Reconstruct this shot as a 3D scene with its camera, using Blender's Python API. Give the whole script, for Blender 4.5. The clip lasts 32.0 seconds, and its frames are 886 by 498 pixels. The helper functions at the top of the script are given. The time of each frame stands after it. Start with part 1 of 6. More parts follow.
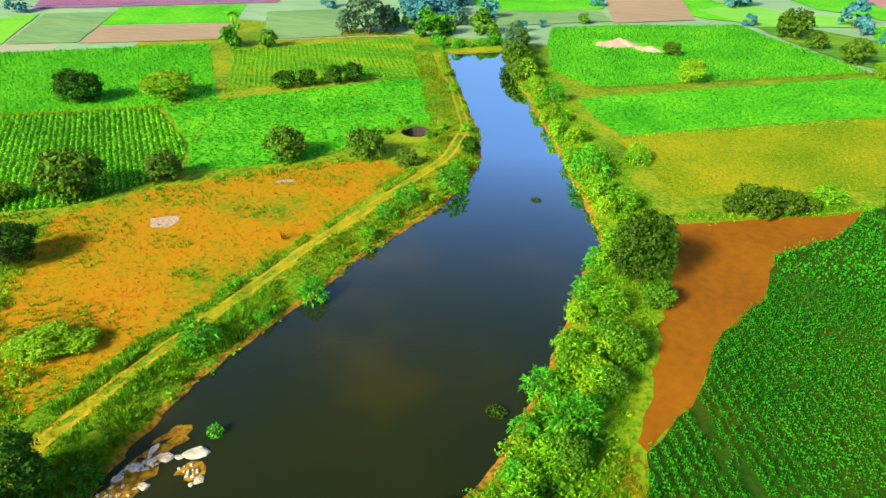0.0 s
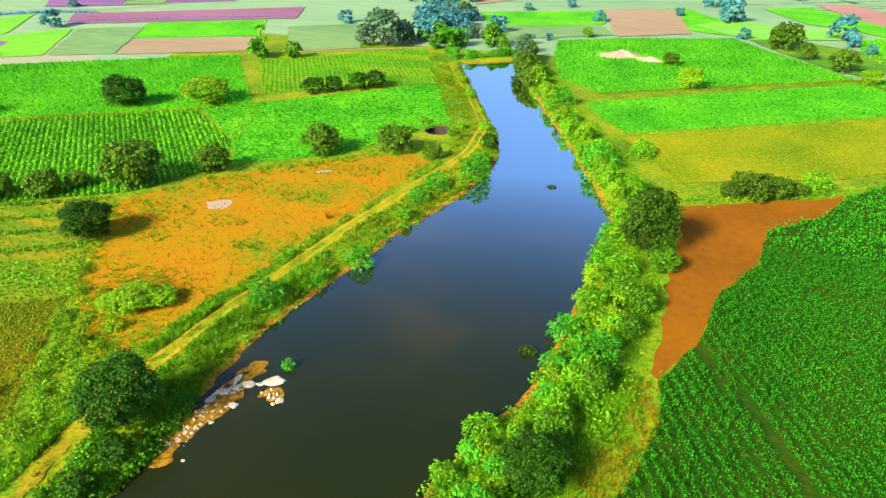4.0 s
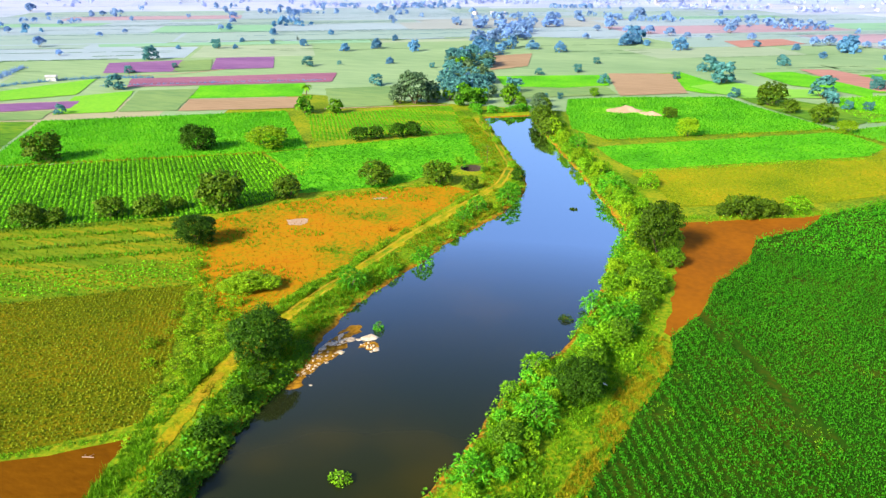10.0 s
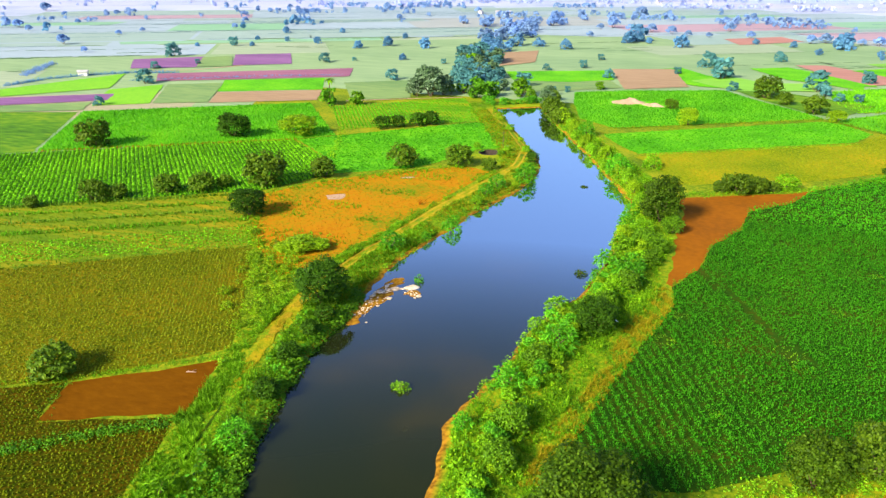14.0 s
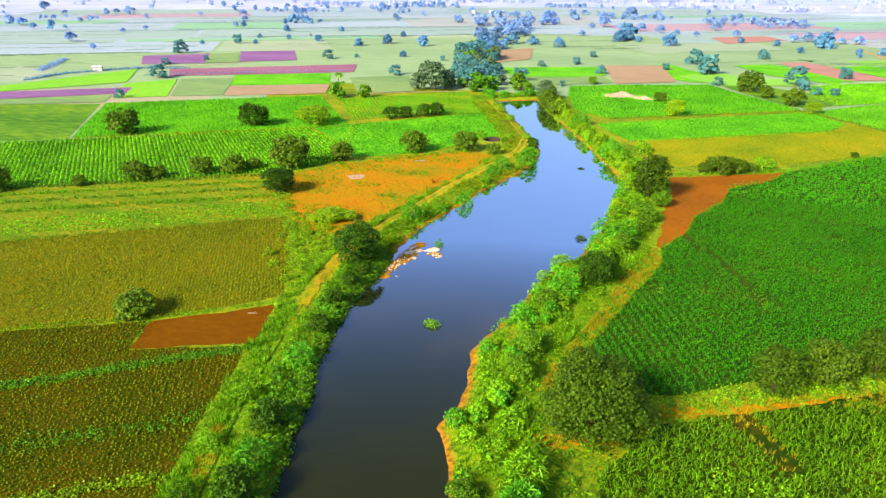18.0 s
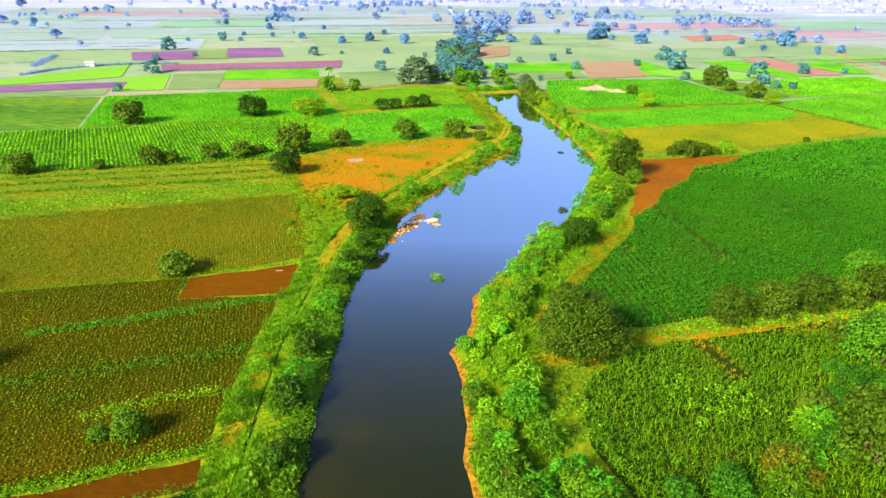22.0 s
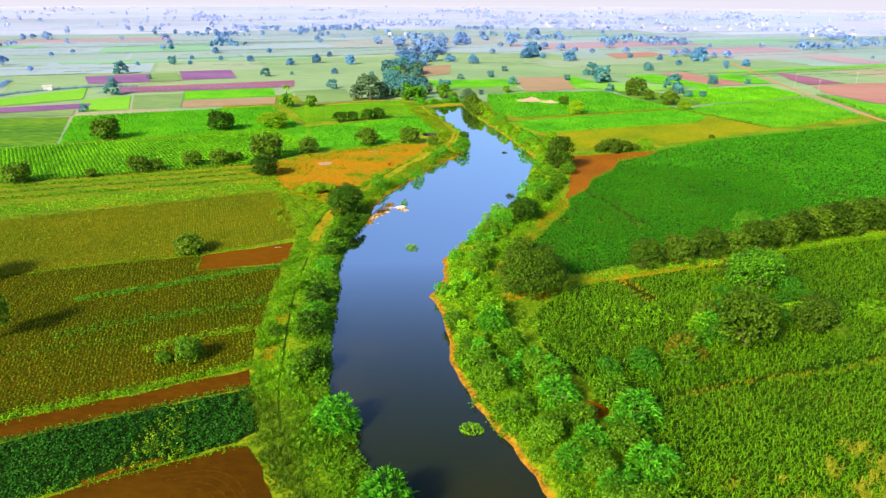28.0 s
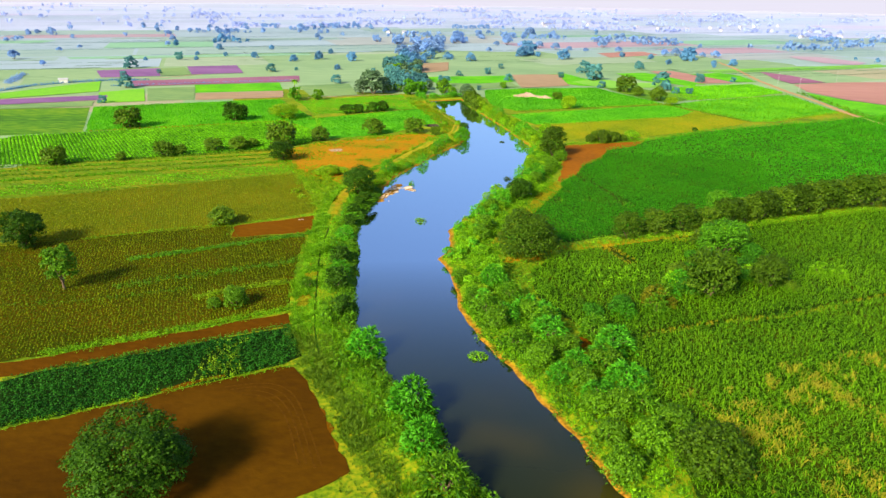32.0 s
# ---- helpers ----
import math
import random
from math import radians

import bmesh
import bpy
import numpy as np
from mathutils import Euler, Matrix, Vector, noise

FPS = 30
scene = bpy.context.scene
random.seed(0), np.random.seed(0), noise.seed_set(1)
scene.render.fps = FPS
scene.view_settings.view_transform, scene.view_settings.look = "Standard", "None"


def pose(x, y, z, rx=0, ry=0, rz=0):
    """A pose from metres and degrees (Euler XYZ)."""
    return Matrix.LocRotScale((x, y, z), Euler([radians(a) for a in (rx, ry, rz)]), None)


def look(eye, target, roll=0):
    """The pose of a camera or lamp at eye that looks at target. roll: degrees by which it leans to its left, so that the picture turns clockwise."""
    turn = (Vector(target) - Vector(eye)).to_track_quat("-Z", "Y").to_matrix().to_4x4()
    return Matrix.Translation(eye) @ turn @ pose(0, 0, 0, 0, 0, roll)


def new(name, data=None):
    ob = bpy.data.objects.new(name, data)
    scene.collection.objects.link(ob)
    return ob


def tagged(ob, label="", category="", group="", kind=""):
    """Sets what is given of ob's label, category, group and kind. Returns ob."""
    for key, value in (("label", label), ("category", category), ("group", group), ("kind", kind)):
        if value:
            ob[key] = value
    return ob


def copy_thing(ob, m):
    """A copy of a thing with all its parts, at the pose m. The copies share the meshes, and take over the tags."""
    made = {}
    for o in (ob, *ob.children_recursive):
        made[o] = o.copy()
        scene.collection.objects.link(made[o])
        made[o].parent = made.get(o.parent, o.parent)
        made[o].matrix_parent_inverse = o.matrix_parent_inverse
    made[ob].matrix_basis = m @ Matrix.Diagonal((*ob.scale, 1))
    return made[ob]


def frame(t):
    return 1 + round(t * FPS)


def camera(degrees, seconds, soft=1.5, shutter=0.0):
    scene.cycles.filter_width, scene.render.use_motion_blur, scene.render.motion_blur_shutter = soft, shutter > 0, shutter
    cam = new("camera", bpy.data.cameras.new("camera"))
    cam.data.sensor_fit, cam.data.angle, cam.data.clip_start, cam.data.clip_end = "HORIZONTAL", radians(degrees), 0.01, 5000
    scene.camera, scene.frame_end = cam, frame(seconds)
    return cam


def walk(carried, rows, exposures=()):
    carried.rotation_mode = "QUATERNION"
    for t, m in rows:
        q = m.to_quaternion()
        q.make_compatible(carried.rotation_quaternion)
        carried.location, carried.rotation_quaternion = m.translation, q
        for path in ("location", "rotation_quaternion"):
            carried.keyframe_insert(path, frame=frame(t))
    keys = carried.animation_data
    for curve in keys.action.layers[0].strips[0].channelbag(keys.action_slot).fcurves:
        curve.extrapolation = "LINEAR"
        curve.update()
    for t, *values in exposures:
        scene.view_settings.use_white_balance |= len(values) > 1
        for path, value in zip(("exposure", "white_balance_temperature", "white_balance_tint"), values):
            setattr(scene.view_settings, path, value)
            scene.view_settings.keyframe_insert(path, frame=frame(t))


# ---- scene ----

cam = camera(67.11, 32.0, soft=1.4)
PATH = [
    (0, (-0.551, 0.218, 47.669), (-1.087, 1.857, 46.656), 0.5),
    (0.5, (-0.601, -1.014, 47.645), (-1.138, 0.624, 46.631), 0.4),
    (1, (-0.645, -2.453, 47.622), (-1.181, -0.815, 46.607), 0.4),
    (1.5, (-0.684, -4.058, 47.602), (-1.22, -2.42, 46.586), 0.4),
    (2, (-0.717, -5.793, 47.583), (-1.252, -4.156, 46.567), 0.4),
    (2.5, (-0.745, -7.631, 47.566), (-1.281, -5.993, 46.551), 0.4),
    (3, (-0.768, -9.546, 47.55), (-1.305, -7.908, 46.535), 0.3),
    (3.5, (-0.786, -11.518, 47.537), (-1.324, -9.871, 46.538), 0.4),
    (5.5, (-0.814, -19.708, 47.499), (-1.377, -17.994, 46.637), 0.3),
    (6, (-0.81, -21.787, 47.493), (-1.374, -20.072, 46.63), 0.3),
    (6.5, (-0.804, -23.867, 47.489), (-1.367, -22.152, 46.629), 0.3),
    (7, (-0.793, -25.947, 47.487), (-1.359, -24.228, 46.635), 0.3),
    (7.5, (-0.779, -28.025, 47.486), (-1.347, -26.301, 46.648), 0.3),
    (8, (-0.762, -30.101, 47.486), (-1.333, -28.371, 46.663), 0.3),
    (8.5, (-0.742, -32.175, 47.488), (-1.316, -30.439, 46.68), 0.3),
    (9, (-0.718, -34.248, 47.491), (-1.295, -32.505, 46.697), 0.3),
    (9.5, (-0.692, -36.319, 47.496), (-1.272, -34.572, 46.714), 0.2),
    (10, (-0.664, -38.391, 47.502), (-1.244, -36.644, 46.72), 0.2),
    (10.5, (-0.632, -40.464, 47.509), (-1.213, -38.717, 46.727), 0.2),
    (11, (-0.599, -42.539, 47.518), (-1.18, -40.792, 46.736), 0.2),
    (11.5, (-0.563, -44.616, 47.527), (-1.144, -42.87, 46.746), 0.2),
    (12, (-0.524, -46.697, 47.538), (-1.107, -44.951, 46.757), 0.2),
    (12.5, (-0.484, -48.781, 47.55), (-1.068, -47.035, 46.769), 0.2),
    (13, (-0.442, -50.869, 47.564), (-1.026, -49.124, 46.782), 0.2),
    (13.5, (-0.398, -52.961, 47.578), (-0.982, -51.215, 46.796), 0.2),
    (14, (-0.352, -55.056, 47.593), (-0.936, -53.31, 46.811), 0.2),
    (14.5, (-0.305, -57.153, 47.61), (-0.888, -55.407, 46.828), 0.2),
    (16.5, (-0.101, -65.554, 47.686), (-0.698, -63.812, 46.904), 0.1),
    (17, (-0.047, -67.653, 47.707), (-0.647, -65.912, 46.926), 0.2),
    (17.5, (0.009, -69.749, 47.729), (-0.586, -68.007, 46.948), 0.3),
    (18, (0.065, -71.842, 47.752), (-0.492, -70.087, 46.971), 0.4),
    (18.5, (0.122, -73.932, 47.776), (-0.422, -72.173, 46.996), 0.4),
    (19, (0.181, -76.018, 47.801), (-0.363, -74.259, 47.02), 0.4),
    (19.5, (0.24, -78.101, 47.826), (-0.302, -76.341, 47.045), 0.5),
    (20, (0.299, -80.18, 47.852), (-0.231, -78.417, 47.071), 0.5),
    (20.5, (0.36, -82.256, 47.879), (-0.14, -80.484, 47.099), 0.6),
    (21, (0.422, -84.331, 47.907), (-0.069, -82.556, 47.126), 0.6),
    (21.5, (0.484, -86.405, 47.935), (-0.006, -84.63, 47.155), 0.7),
    (22, (0.546, -88.481, 47.963), (0.058, -86.706, 47.182), 0.7),
    (22.5, (0.609, -90.561, 47.993), (0.126, -88.784, 47.211), 0.8),
    (23, (0.673, -92.646, 48.022), (0.226, -90.86, 47.239), 0.7),
    (23.5, (0.738, -94.739, 48.053), (0.324, -92.944, 47.273), 0.9),
    (24, (0.802, -96.843, 48.084), (0.401, -95.038, 47.32), 0.8),
    (24.5, (0.868, -98.96, 48.115), (0.475, -97.144, 47.376), 0.9),
    (25, (0.934, -101.093, 48.146), (0.548, -99.268, 47.426), 0.7),
    (25.5, (1.0, -103.244, 48.179), (0.64, -101.412, 47.461), 0.7),
    (27.5, (1.27, -112.049, 48.31), (0.971, -110.207, 47.591), 0.4),
    (28, (1.339, -114.297, 48.344), (1.011, -112.46, 47.623), 0.3),
    (28.5, (1.408, -116.557, 48.377), (1.081, -114.719, 47.658), 0.3),
    (29, (1.478, -118.822, 48.411), (1.151, -116.985, 47.691), 0.3),
    (29.5, (1.549, -121.083, 48.445), (1.224, -119.245, 47.726), 0.4),
    (30, (1.62, -123.327, 48.48), (1.298, -121.489, 47.76), 0.5),
    (30.5, (1.691, -125.537, 48.514), (1.373, -123.698, 47.795), 0.6),
    (31, (1.764, -127.694, 48.548), (1.448, -125.855, 47.829), 0.7),
    (31.5, (1.837, -129.771, 48.583), (1.525, -127.932, 47.862), 0.7),
    (32, (1.91, -131.738, 48.617), (1.6, -129.899, 47.895), 0.8),
]
walk(cam, [(t, look(eye, target, roll)) for t, eye, target, roll in PATH],
     exposures=[(0, 1.02, 6100, 6), (2, 1.2, 6100, 6), (6, 1.17, 6250, 12), (9, 1.1, 6350, 16), (13, 1.08, 6480, 18), (20, 1.15, 6680, 20), (24, 1.1, 6680, 20), (26, 1.02, 6680, 17), (32, 0.93, 6620, 14)])

# ---- light: hazy low sun from behind the flight, open sky ----
SUN_EL, SUN_AZ = radians(32), radians(209)
world = bpy.data.worlds.new("sky")
scene.world = world
world.use_nodes = True
wn = world.node_tree
sky = wn.nodes.new("ShaderNodeTexSky")
sky.sky_type, sky.sun_disc = "NISHITA", False
sky.sun_elevation, sky.sun_rotation = SUN_EL, SUN_AZ
sky.air_density, sky.dust_density, sky.ozone_density = 1.0, 2.0, 4.0
wn.links.new(sky.outputs[0], wn.nodes["Background"].inputs[0])
wn.nodes["Background"].inputs[1].default_value = 0.108
sun_data = bpy.data.lights.new("sun", "SUN")
sun_data.energy, sun_data.angle, sun_data.color = 4.6, radians(12), (1.0, 0.88, 0.54)
sun = new("sun", sun_data)
sun.matrix_basis = look((-60, -80, 60), (-60 + math.sin(SUN_AZ) * -50, -80 + math.cos(SUN_AZ) * -50, 60 - 50 * math.tan(SUN_EL)))

# ---- materials ----
def nodes_of(name):
    m = bpy.data.materials.new(name)
    m.use_nodes = True
    return m, m.node_tree.nodes, m.node_tree.links, m.node_tree.nodes["Principled BSDF"]


def ramp(n, stops):
    r = n.new("ShaderNodeValToRGB")
    e = r.color_ramp.elements
    while len(e) < len(stops):
        e.new(0.5)
    for k, (p, c) in enumerate(stops):
        e[k].position, e[k].color = p, (*c, 1)
    return r


def soil(name, cols, scale=0.15, fine=3.0, rough=0.9, bump=0.4, spec=0.3, mixture=0.5, stretch=None):
    """Ground surface: patches at two scales over a colour ramp, with grain."""
    m, n, l, b = nodes_of(name)
    co = n.new("ShaderNodeTexCoord")
    at = co.outputs["Object"]
    if stretch:
        mp = n.new("ShaderNodeMapping")
        mp.inputs["Rotation"].default_value = (0, 0, radians(-stretch[0]))
        mp.inputs["Scale"].default_value = (stretch[1], 1, 1)
        l.new(at, mp.inputs[0])
        at = mp.outputs[0]
    big, small = n.new("ShaderNodeTexNoise"), n.new("ShaderNodeTexNoise")
    big.inputs["Scale"].default_value, small.inputs["Scale"].default_value = scale, fine
    big.inputs["Detail"].default_value, small.inputs["Detail"].default_value = 5, 4
    l.new(at, big.inputs["Vector"]), l.new(at, small.inputs["Vector"])
    mx = n.new("ShaderNodeMix")
    mx.inputs[0].default_value = mixture
    l.new(big.outputs[0], mx.inputs[2]), l.new(small.outputs[0], mx.inputs[3])
    k = len(cols)
    r = ramp(n, [(0.36 + 0.28 * i / max(1, k - 1), c) for i, c in enumerate(cols)])
    l.new(mx.outputs[0], r.inputs[0]), l.new(r.outputs[0], b.inputs["Base Color"])
    bp = n.new("ShaderNodeBump")
    bp.inputs["Strength"].default_value, bp.inputs["Distance"].default_value = bump, 0.3
    l.new(small.outputs[0], bp.inputs["Height"]), l.new(bp.outputs[0], b.inputs["Normal"])
    b.inputs["Roughness"].default_value, b.inputs["Specular IOR Level"].default_value = rough, spec
    return m


def leafy(name, dark, light, rough=0.55, through_light=0.25, spread=0.5, spec=0.25):
    """Foliage: every leaf its own tone, each plant its own cast, some light through the blade."""
    m, n, l, b = nodes_of(name)
    geo, info, co = n.new("ShaderNodeNewGeometry"), n.new("ShaderNodeObjectInfo"), n.new("ShaderNodeTexCoord")
    big = n.new("ShaderNodeTexNoise")
    big.inputs["Scale"].default_value = spread
    l.new(co.outputs["Object"], big.inputs["Vector"])
    mx = n.new("ShaderNodeMix")
    mx.inputs[0].default_value = 0.5
    l.new(geo.outputs["Random Per Island"], mx.inputs[2]), l.new(big.outputs[0], mx.inputs[3])
    mid = tuple((p + q) / 2 for p, q in zip(dark, light))
    r = ramp(n, [(0.2, dark), (0.5, mid), (0.8, light)])
    l.new(mx.outputs[0], r.inputs[0])
    hs = n.new("ShaderNodeHueSaturation")
    mr = n.new("ShaderNodeMapRange")
    mr.inputs[3].default_value, mr.inputs[4].default_value = 0.8, 1.2
    l.new(info.outputs["Random"], mr.inputs[0]), l.new(mr.outputs[0], hs.inputs["Value"])
    l.new(r.outputs[0], hs.inputs["Color"]), l.new(hs.outputs[0], b.inputs["Base Color"])
    b.inputs["Roughness"].default_value, b.inputs["Specular IOR Level"].default_value = rough, spec
    tr, ms = n.new("ShaderNodeBsdfTranslucent"), n.new("ShaderNodeMixShader")
    l.new(hs.outputs[0], tr.inputs[0])
    ms.inputs[0].default_value = through_light
    l.new(b.outputs[0], ms.inputs[1]), l.new(tr.outputs[0], ms.inputs[2])
    l.new(ms.outputs[0], n["Material Output"].inputs[0])
    return m


BARK = soil("bark", [(0.09, 0.06, 0.04), (0.2, 0.14, 0.09)], 2, 9, 0.9, 0.6)
ROCK = soil("pale_rock", [(0.38, 0.28, 0.18), (0.58, 0.48, 0.37), (0.72, 0.64, 0.55)], 0.9, 5, 0.8, 0.7)
# Stone kept near-black: the shade inside well and pit is painted in.
STONE = soil("shaded_pit_stone", [(0.02, 0.016, 0.014), (0.06, 0.048, 0.038)], 1.5, 6, 0.9, 0.6)
WHITE = soil("white_wall", [(0.6, 0.58, 0.55), (0.8, 0.79, 0.76)], 0.3, 3, 0.8, 0.1)
# Walls of the far huts: greyed and blued, distance haze in the colour.
HAZED_WALL = soil("hazed_wall", [(0.38, 0.39, 0.5), (0.48, 0.49, 0.6)], 0.3, 3, 0.8, 0.1)
ROOF = soil("tin_roof", [(0.36, 0.37, 0.44), (0.5, 0.5, 0.56)], 0.5, 3, 0.6, 0.1)

L_DARK = leafy("leaf_dark", (0.01, 0.046, 0.002), (0.058, 0.165, 0.006), spec=0.1)
L_MID = leafy("leaf_mid", (0.026, 0.105, 0.002), (0.15, 0.36, 0.006), spec=0.15)
L_BALK = leafy("leaf_balk", (0.025, 0.08, 0.002), (0.14, 0.26, 0.008), spec=0.15)
L_BRIGHT = leafy("leaf_bright", (0.028, 0.19, 0.006), (0.14, 0.54, 0.014), spec=0.15)
L_LIME = leafy("leaf_lime", (0.046, 0.18, 0.003), (0.26, 0.6, 0.008), spec=0.12)
L_OLIVE = leafy("leaf_olive", (0.017, 0.052, 0.002), (0.075, 0.16, 0.005), spec=0.1)
L_PALECROP = leafy("leaf_pale_crop", (0.08, 0.16, 0.003), (0.3, 0.36, 0.006), spread=0.06, spec=0.08)
# Foliage of distant trees: blue haze is painted into these leaf colours.
L_HAZED = leafy("leaf_hazed", (0.045, 0.18, 0.2), (0.1, 0.31, 0.33), spec=0.1)
L_HAZED_BLUE = leafy("leaf_hazed_blue", (0.08, 0.25, 0.46), (0.13, 0.34, 0.6), spec=0.1, through_light=0.35)
L_GREYGREEN = leafy("leaf_grey_green", (0.05, 0.12, 0.055), (0.12, 0.22, 0.1), spec=0.2)
L_YELLOWISH = leafy("leaf_yellowish", (0.085, 0.2, 0.003), (0.31, 0.55, 0.008), spec=0.1)
L_THORN = leafy("leaf_thorn", (0.02, 0.15, 0.006), (0.1, 0.45, 0.014), spec=0.12)
L_FRESH = leafy("leaf_fresh", (0.02, 0.1, 0.004), (0.13, 0.42, 0.01), spec=0.12)
L_COTTON = leafy("leaf_cotton", (0.022, 0.21, 0.006), (0.078, 0.43, 0.01), spread=0.06, spec=0.06, through_light=0.45)
L_ROW = leafy("leaf_row", (0.035, 0.19, 0.002), (0.2, 0.6, 0.007), spread=0.06, spec=0.08)
L_FODDER = leafy("leaf_fodder", (0.025, 0.18, 0.003), (0.12, 0.55, 0.007), spread=0.06, spec=0.08)
L_LOW = leafy("leaf_low_crop", (0.1, 0.18, 0.003), (0.28, 0.345, 0.006), spread=0.06, spec=0.08)
L_MAIZE = leafy("leaf_maize", (0.017, 0.085, 0.001), (0.165, 0.41, 0.005), spread=0.05, spec=0.08)
L_DIM = leafy("leaf_dim_crop", (0.042, 0.085, 0.001), (0.15, 0.195, 0.003), spread=0.06, spec=0.04)
# Paler, bluer leaves for trees farther off, again haze in the base colour.
L_HAZED_PALE = leafy("leaf_hazed_pale", (0.17, 0.34, 0.66), (0.25, 0.43, 0.76), spec=0.4, through_light=0.4)
L_HAZED_PALEST = leafy("leaf_hazed_palest", (0.33, 0.42, 0.7), (0.45, 0.53, 0.8), spec=0.4, through_light=0.4)
L_BANK = leafy("leaf_bank", (0.024, 0.11, 0.003), (0.13, 0.33, 0.008), spec=0.12)
L_STRIPS = leafy("leaf_strip_fodder", (0.05, 0.15, 0.002), (0.2, 0.4, 0.006), spread=0.06, spec=0.08)
L_FIELD = leafy("leaf_field_crop", (0.018, 0.16, 0.003), (0.095, 0.5, 0.007), spread=0.06, spec=0.08)
L_TEALBUSH = leafy("leaf_teal_bush", (0.012, 0.08, 0.004), (0.065, 0.27, 0.01), spec=0.1)
L_BRONZE = leafy("leaf_bronze", (0.06, 0.09, 0.003), (0.24, 0.25, 0.008), spec=0.1)
L_BEAN = leafy("leaf_bean", (0.005, 0.055, 0.005), (0.03, 0.17, 0.011), spread=0.1, spec=0.06)
L_DRY = leafy("leaf_dry", (0.22, 0.24, 0.006), (0.48, 0.46, 0.02))
L_GRASS = leafy("grass_blades", (0.035, 0.14, 0.003), (0.22, 0.52, 0.006), spread=0.12, spec=0.08)
L_STRAW = leafy("straw_blades", (0.23, 0.12, 0.003), (0.37, 0.21, 0.006), spread=0.12, spec=0.08)

G_GRASS = soil("meadow", [(0.06, 0.16, 0.003), (0.15, 0.27, 0.004), (0.34, 0.29, 0.006)], 0.12, 1.2, spec=0.1, stretch=(30, 0.12), mixture=0.4)
L_HAY = leafy("hay_blades", (0.18, 0.18, 0.004), (0.42, 0.37, 0.01), spread=0.2, spec=0.08)
G_BRIGHT = soil("green_crop_floor", [(0.04, 0.25, 0.003), (0.08, 0.38, 0.005), (0.15, 0.45, 0.006)], 0.06, 1.3, spec=0.1)
G_DEEP = soil("deep_green_floor", [(0.02, 0.1, 0.003), (0.06, 0.18, 0.004)], 0.06, 1.3, spec=0.1)
# Crop floors set near-black: shade between the plants is put into the colour.
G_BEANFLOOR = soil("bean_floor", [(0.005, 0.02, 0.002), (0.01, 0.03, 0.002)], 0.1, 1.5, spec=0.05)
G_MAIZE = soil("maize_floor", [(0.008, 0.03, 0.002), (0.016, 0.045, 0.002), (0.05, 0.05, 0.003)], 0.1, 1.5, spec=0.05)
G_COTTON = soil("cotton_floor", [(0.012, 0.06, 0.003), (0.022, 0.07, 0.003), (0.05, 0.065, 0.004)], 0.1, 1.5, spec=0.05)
G_OLIVE = soil("olive_crop_floor", [(0.065, 0.105, 0.002), (0.12, 0.13, 0.002), (0.2, 0.15, 0.003)], 0.05, 1.8, spec=0.05)
G_STUBBLY = soil("yellowing_crop_floor", [(0.09, 0.17, 0.002), (0.2, 0.24, 0.003), (0.36, 0.27, 0.006)], 0.05, 1.8, spec=0.05)
G_ORANGE = soil("dry_scrub", [(0.09, 0.2, 0.004), (0.22, 0.19, 0.004), (0.36, 0.185, 0.003), (0.4, 0.165, 0.003), (0.33, 0.125, 0.003)], 0.07, 1.6, spec=0.05, mixture=0.45)
G_RED = soil("red_soil", [(0.16, 0.058, 0.005), (0.23, 0.08, 0.004), (0.27, 0.098, 0.004)], 0.05, 0.9, spec=0.05, mixture=0.35, bump=0.25)
G_BROWN = soil("ploughed_brown", [(0.042, 0.018, 0.001), (0.06, 0.025, 0.0012), (0.082, 0.036, 0.0015)], 0.05, 1.2, stretch=(30, 0.6), spec=0.02, mixture=0.35, bump=0.25)
G_DIM = soil("dim_crop_floor", [(0.025, 0.045, 0.001), (0.048, 0.05, 0.001), (0.09, 0.058, 0.0015)], 0.05, 1.8, spec=0.03)
G_EARTH = soil("dry_brown_earth", [(0.085, 0.031, 0.0012), (0.12, 0.045, 0.0015), (0.15, 0.058, 0.002)], 0.06, 1.4, stretch=(30, 0.5), spec=0.02, mixture=0.4, bump=0.25)
G_STRIP = soil("ploughed_strip", [(0.055, 0.021, 0.001), (0.078, 0.03, 0.0012), (0.1, 0.04, 0.0016)], 0.06, 1.4, stretch=(30, 0.5), spec=0.02, mixture=0.4, bump=0.3)
G_TRACK = soil("trodden_ochre", [(0.12, 0.17, 0.005), (0.26, 0.2, 0.008), (0.36, 0.24, 0.016)], 0.4, 2.6, spec=0.05)
G_MARK = soil("pressed_soil", [(0.06, 0.026, 0.0015), (0.09, 0.038, 0.002)], 0.3, 2.0, spec=0.03)
G_STRAW = soil("trodden_dry_grass", [(0.12, 0.2, 0.004), (0.25, 0.25, 0.005), (0.38, 0.27, 0.008)], 0.3, 2.2, spec=0.05)
G_PURPLE = soil("ploughed_violet", [(0.15, 0.06, 0.2), (0.24, 0.11, 0.28)], 0.05, 0.6, stretch=(30, 0.2))
G_MAUVE = soil("ploughed_mauve", [(0.2, 0.065, 0.14), (0.29, 0.12, 0.2)], 0.05, 0.6, stretch=(30, 0.2))
G_PATCHY = soil("patchy_dull_crop", [(0.03, 0.11, 0.01), (0.07, 0.2, 0.01), (0.16, 0.27, 0.012)], 0.05, 0.7, spec=0.1, stretch=(30, 0.3))
G_OCHRE = soil("ochre_stripes", [(0.06, 0.16, 0.003), (0.14, 0.21, 0.004), (0.32, 0.23, 0.006)], 0.12, 1.2, spec=0.1, stretch=(30, 0.1), mixture=0.35)
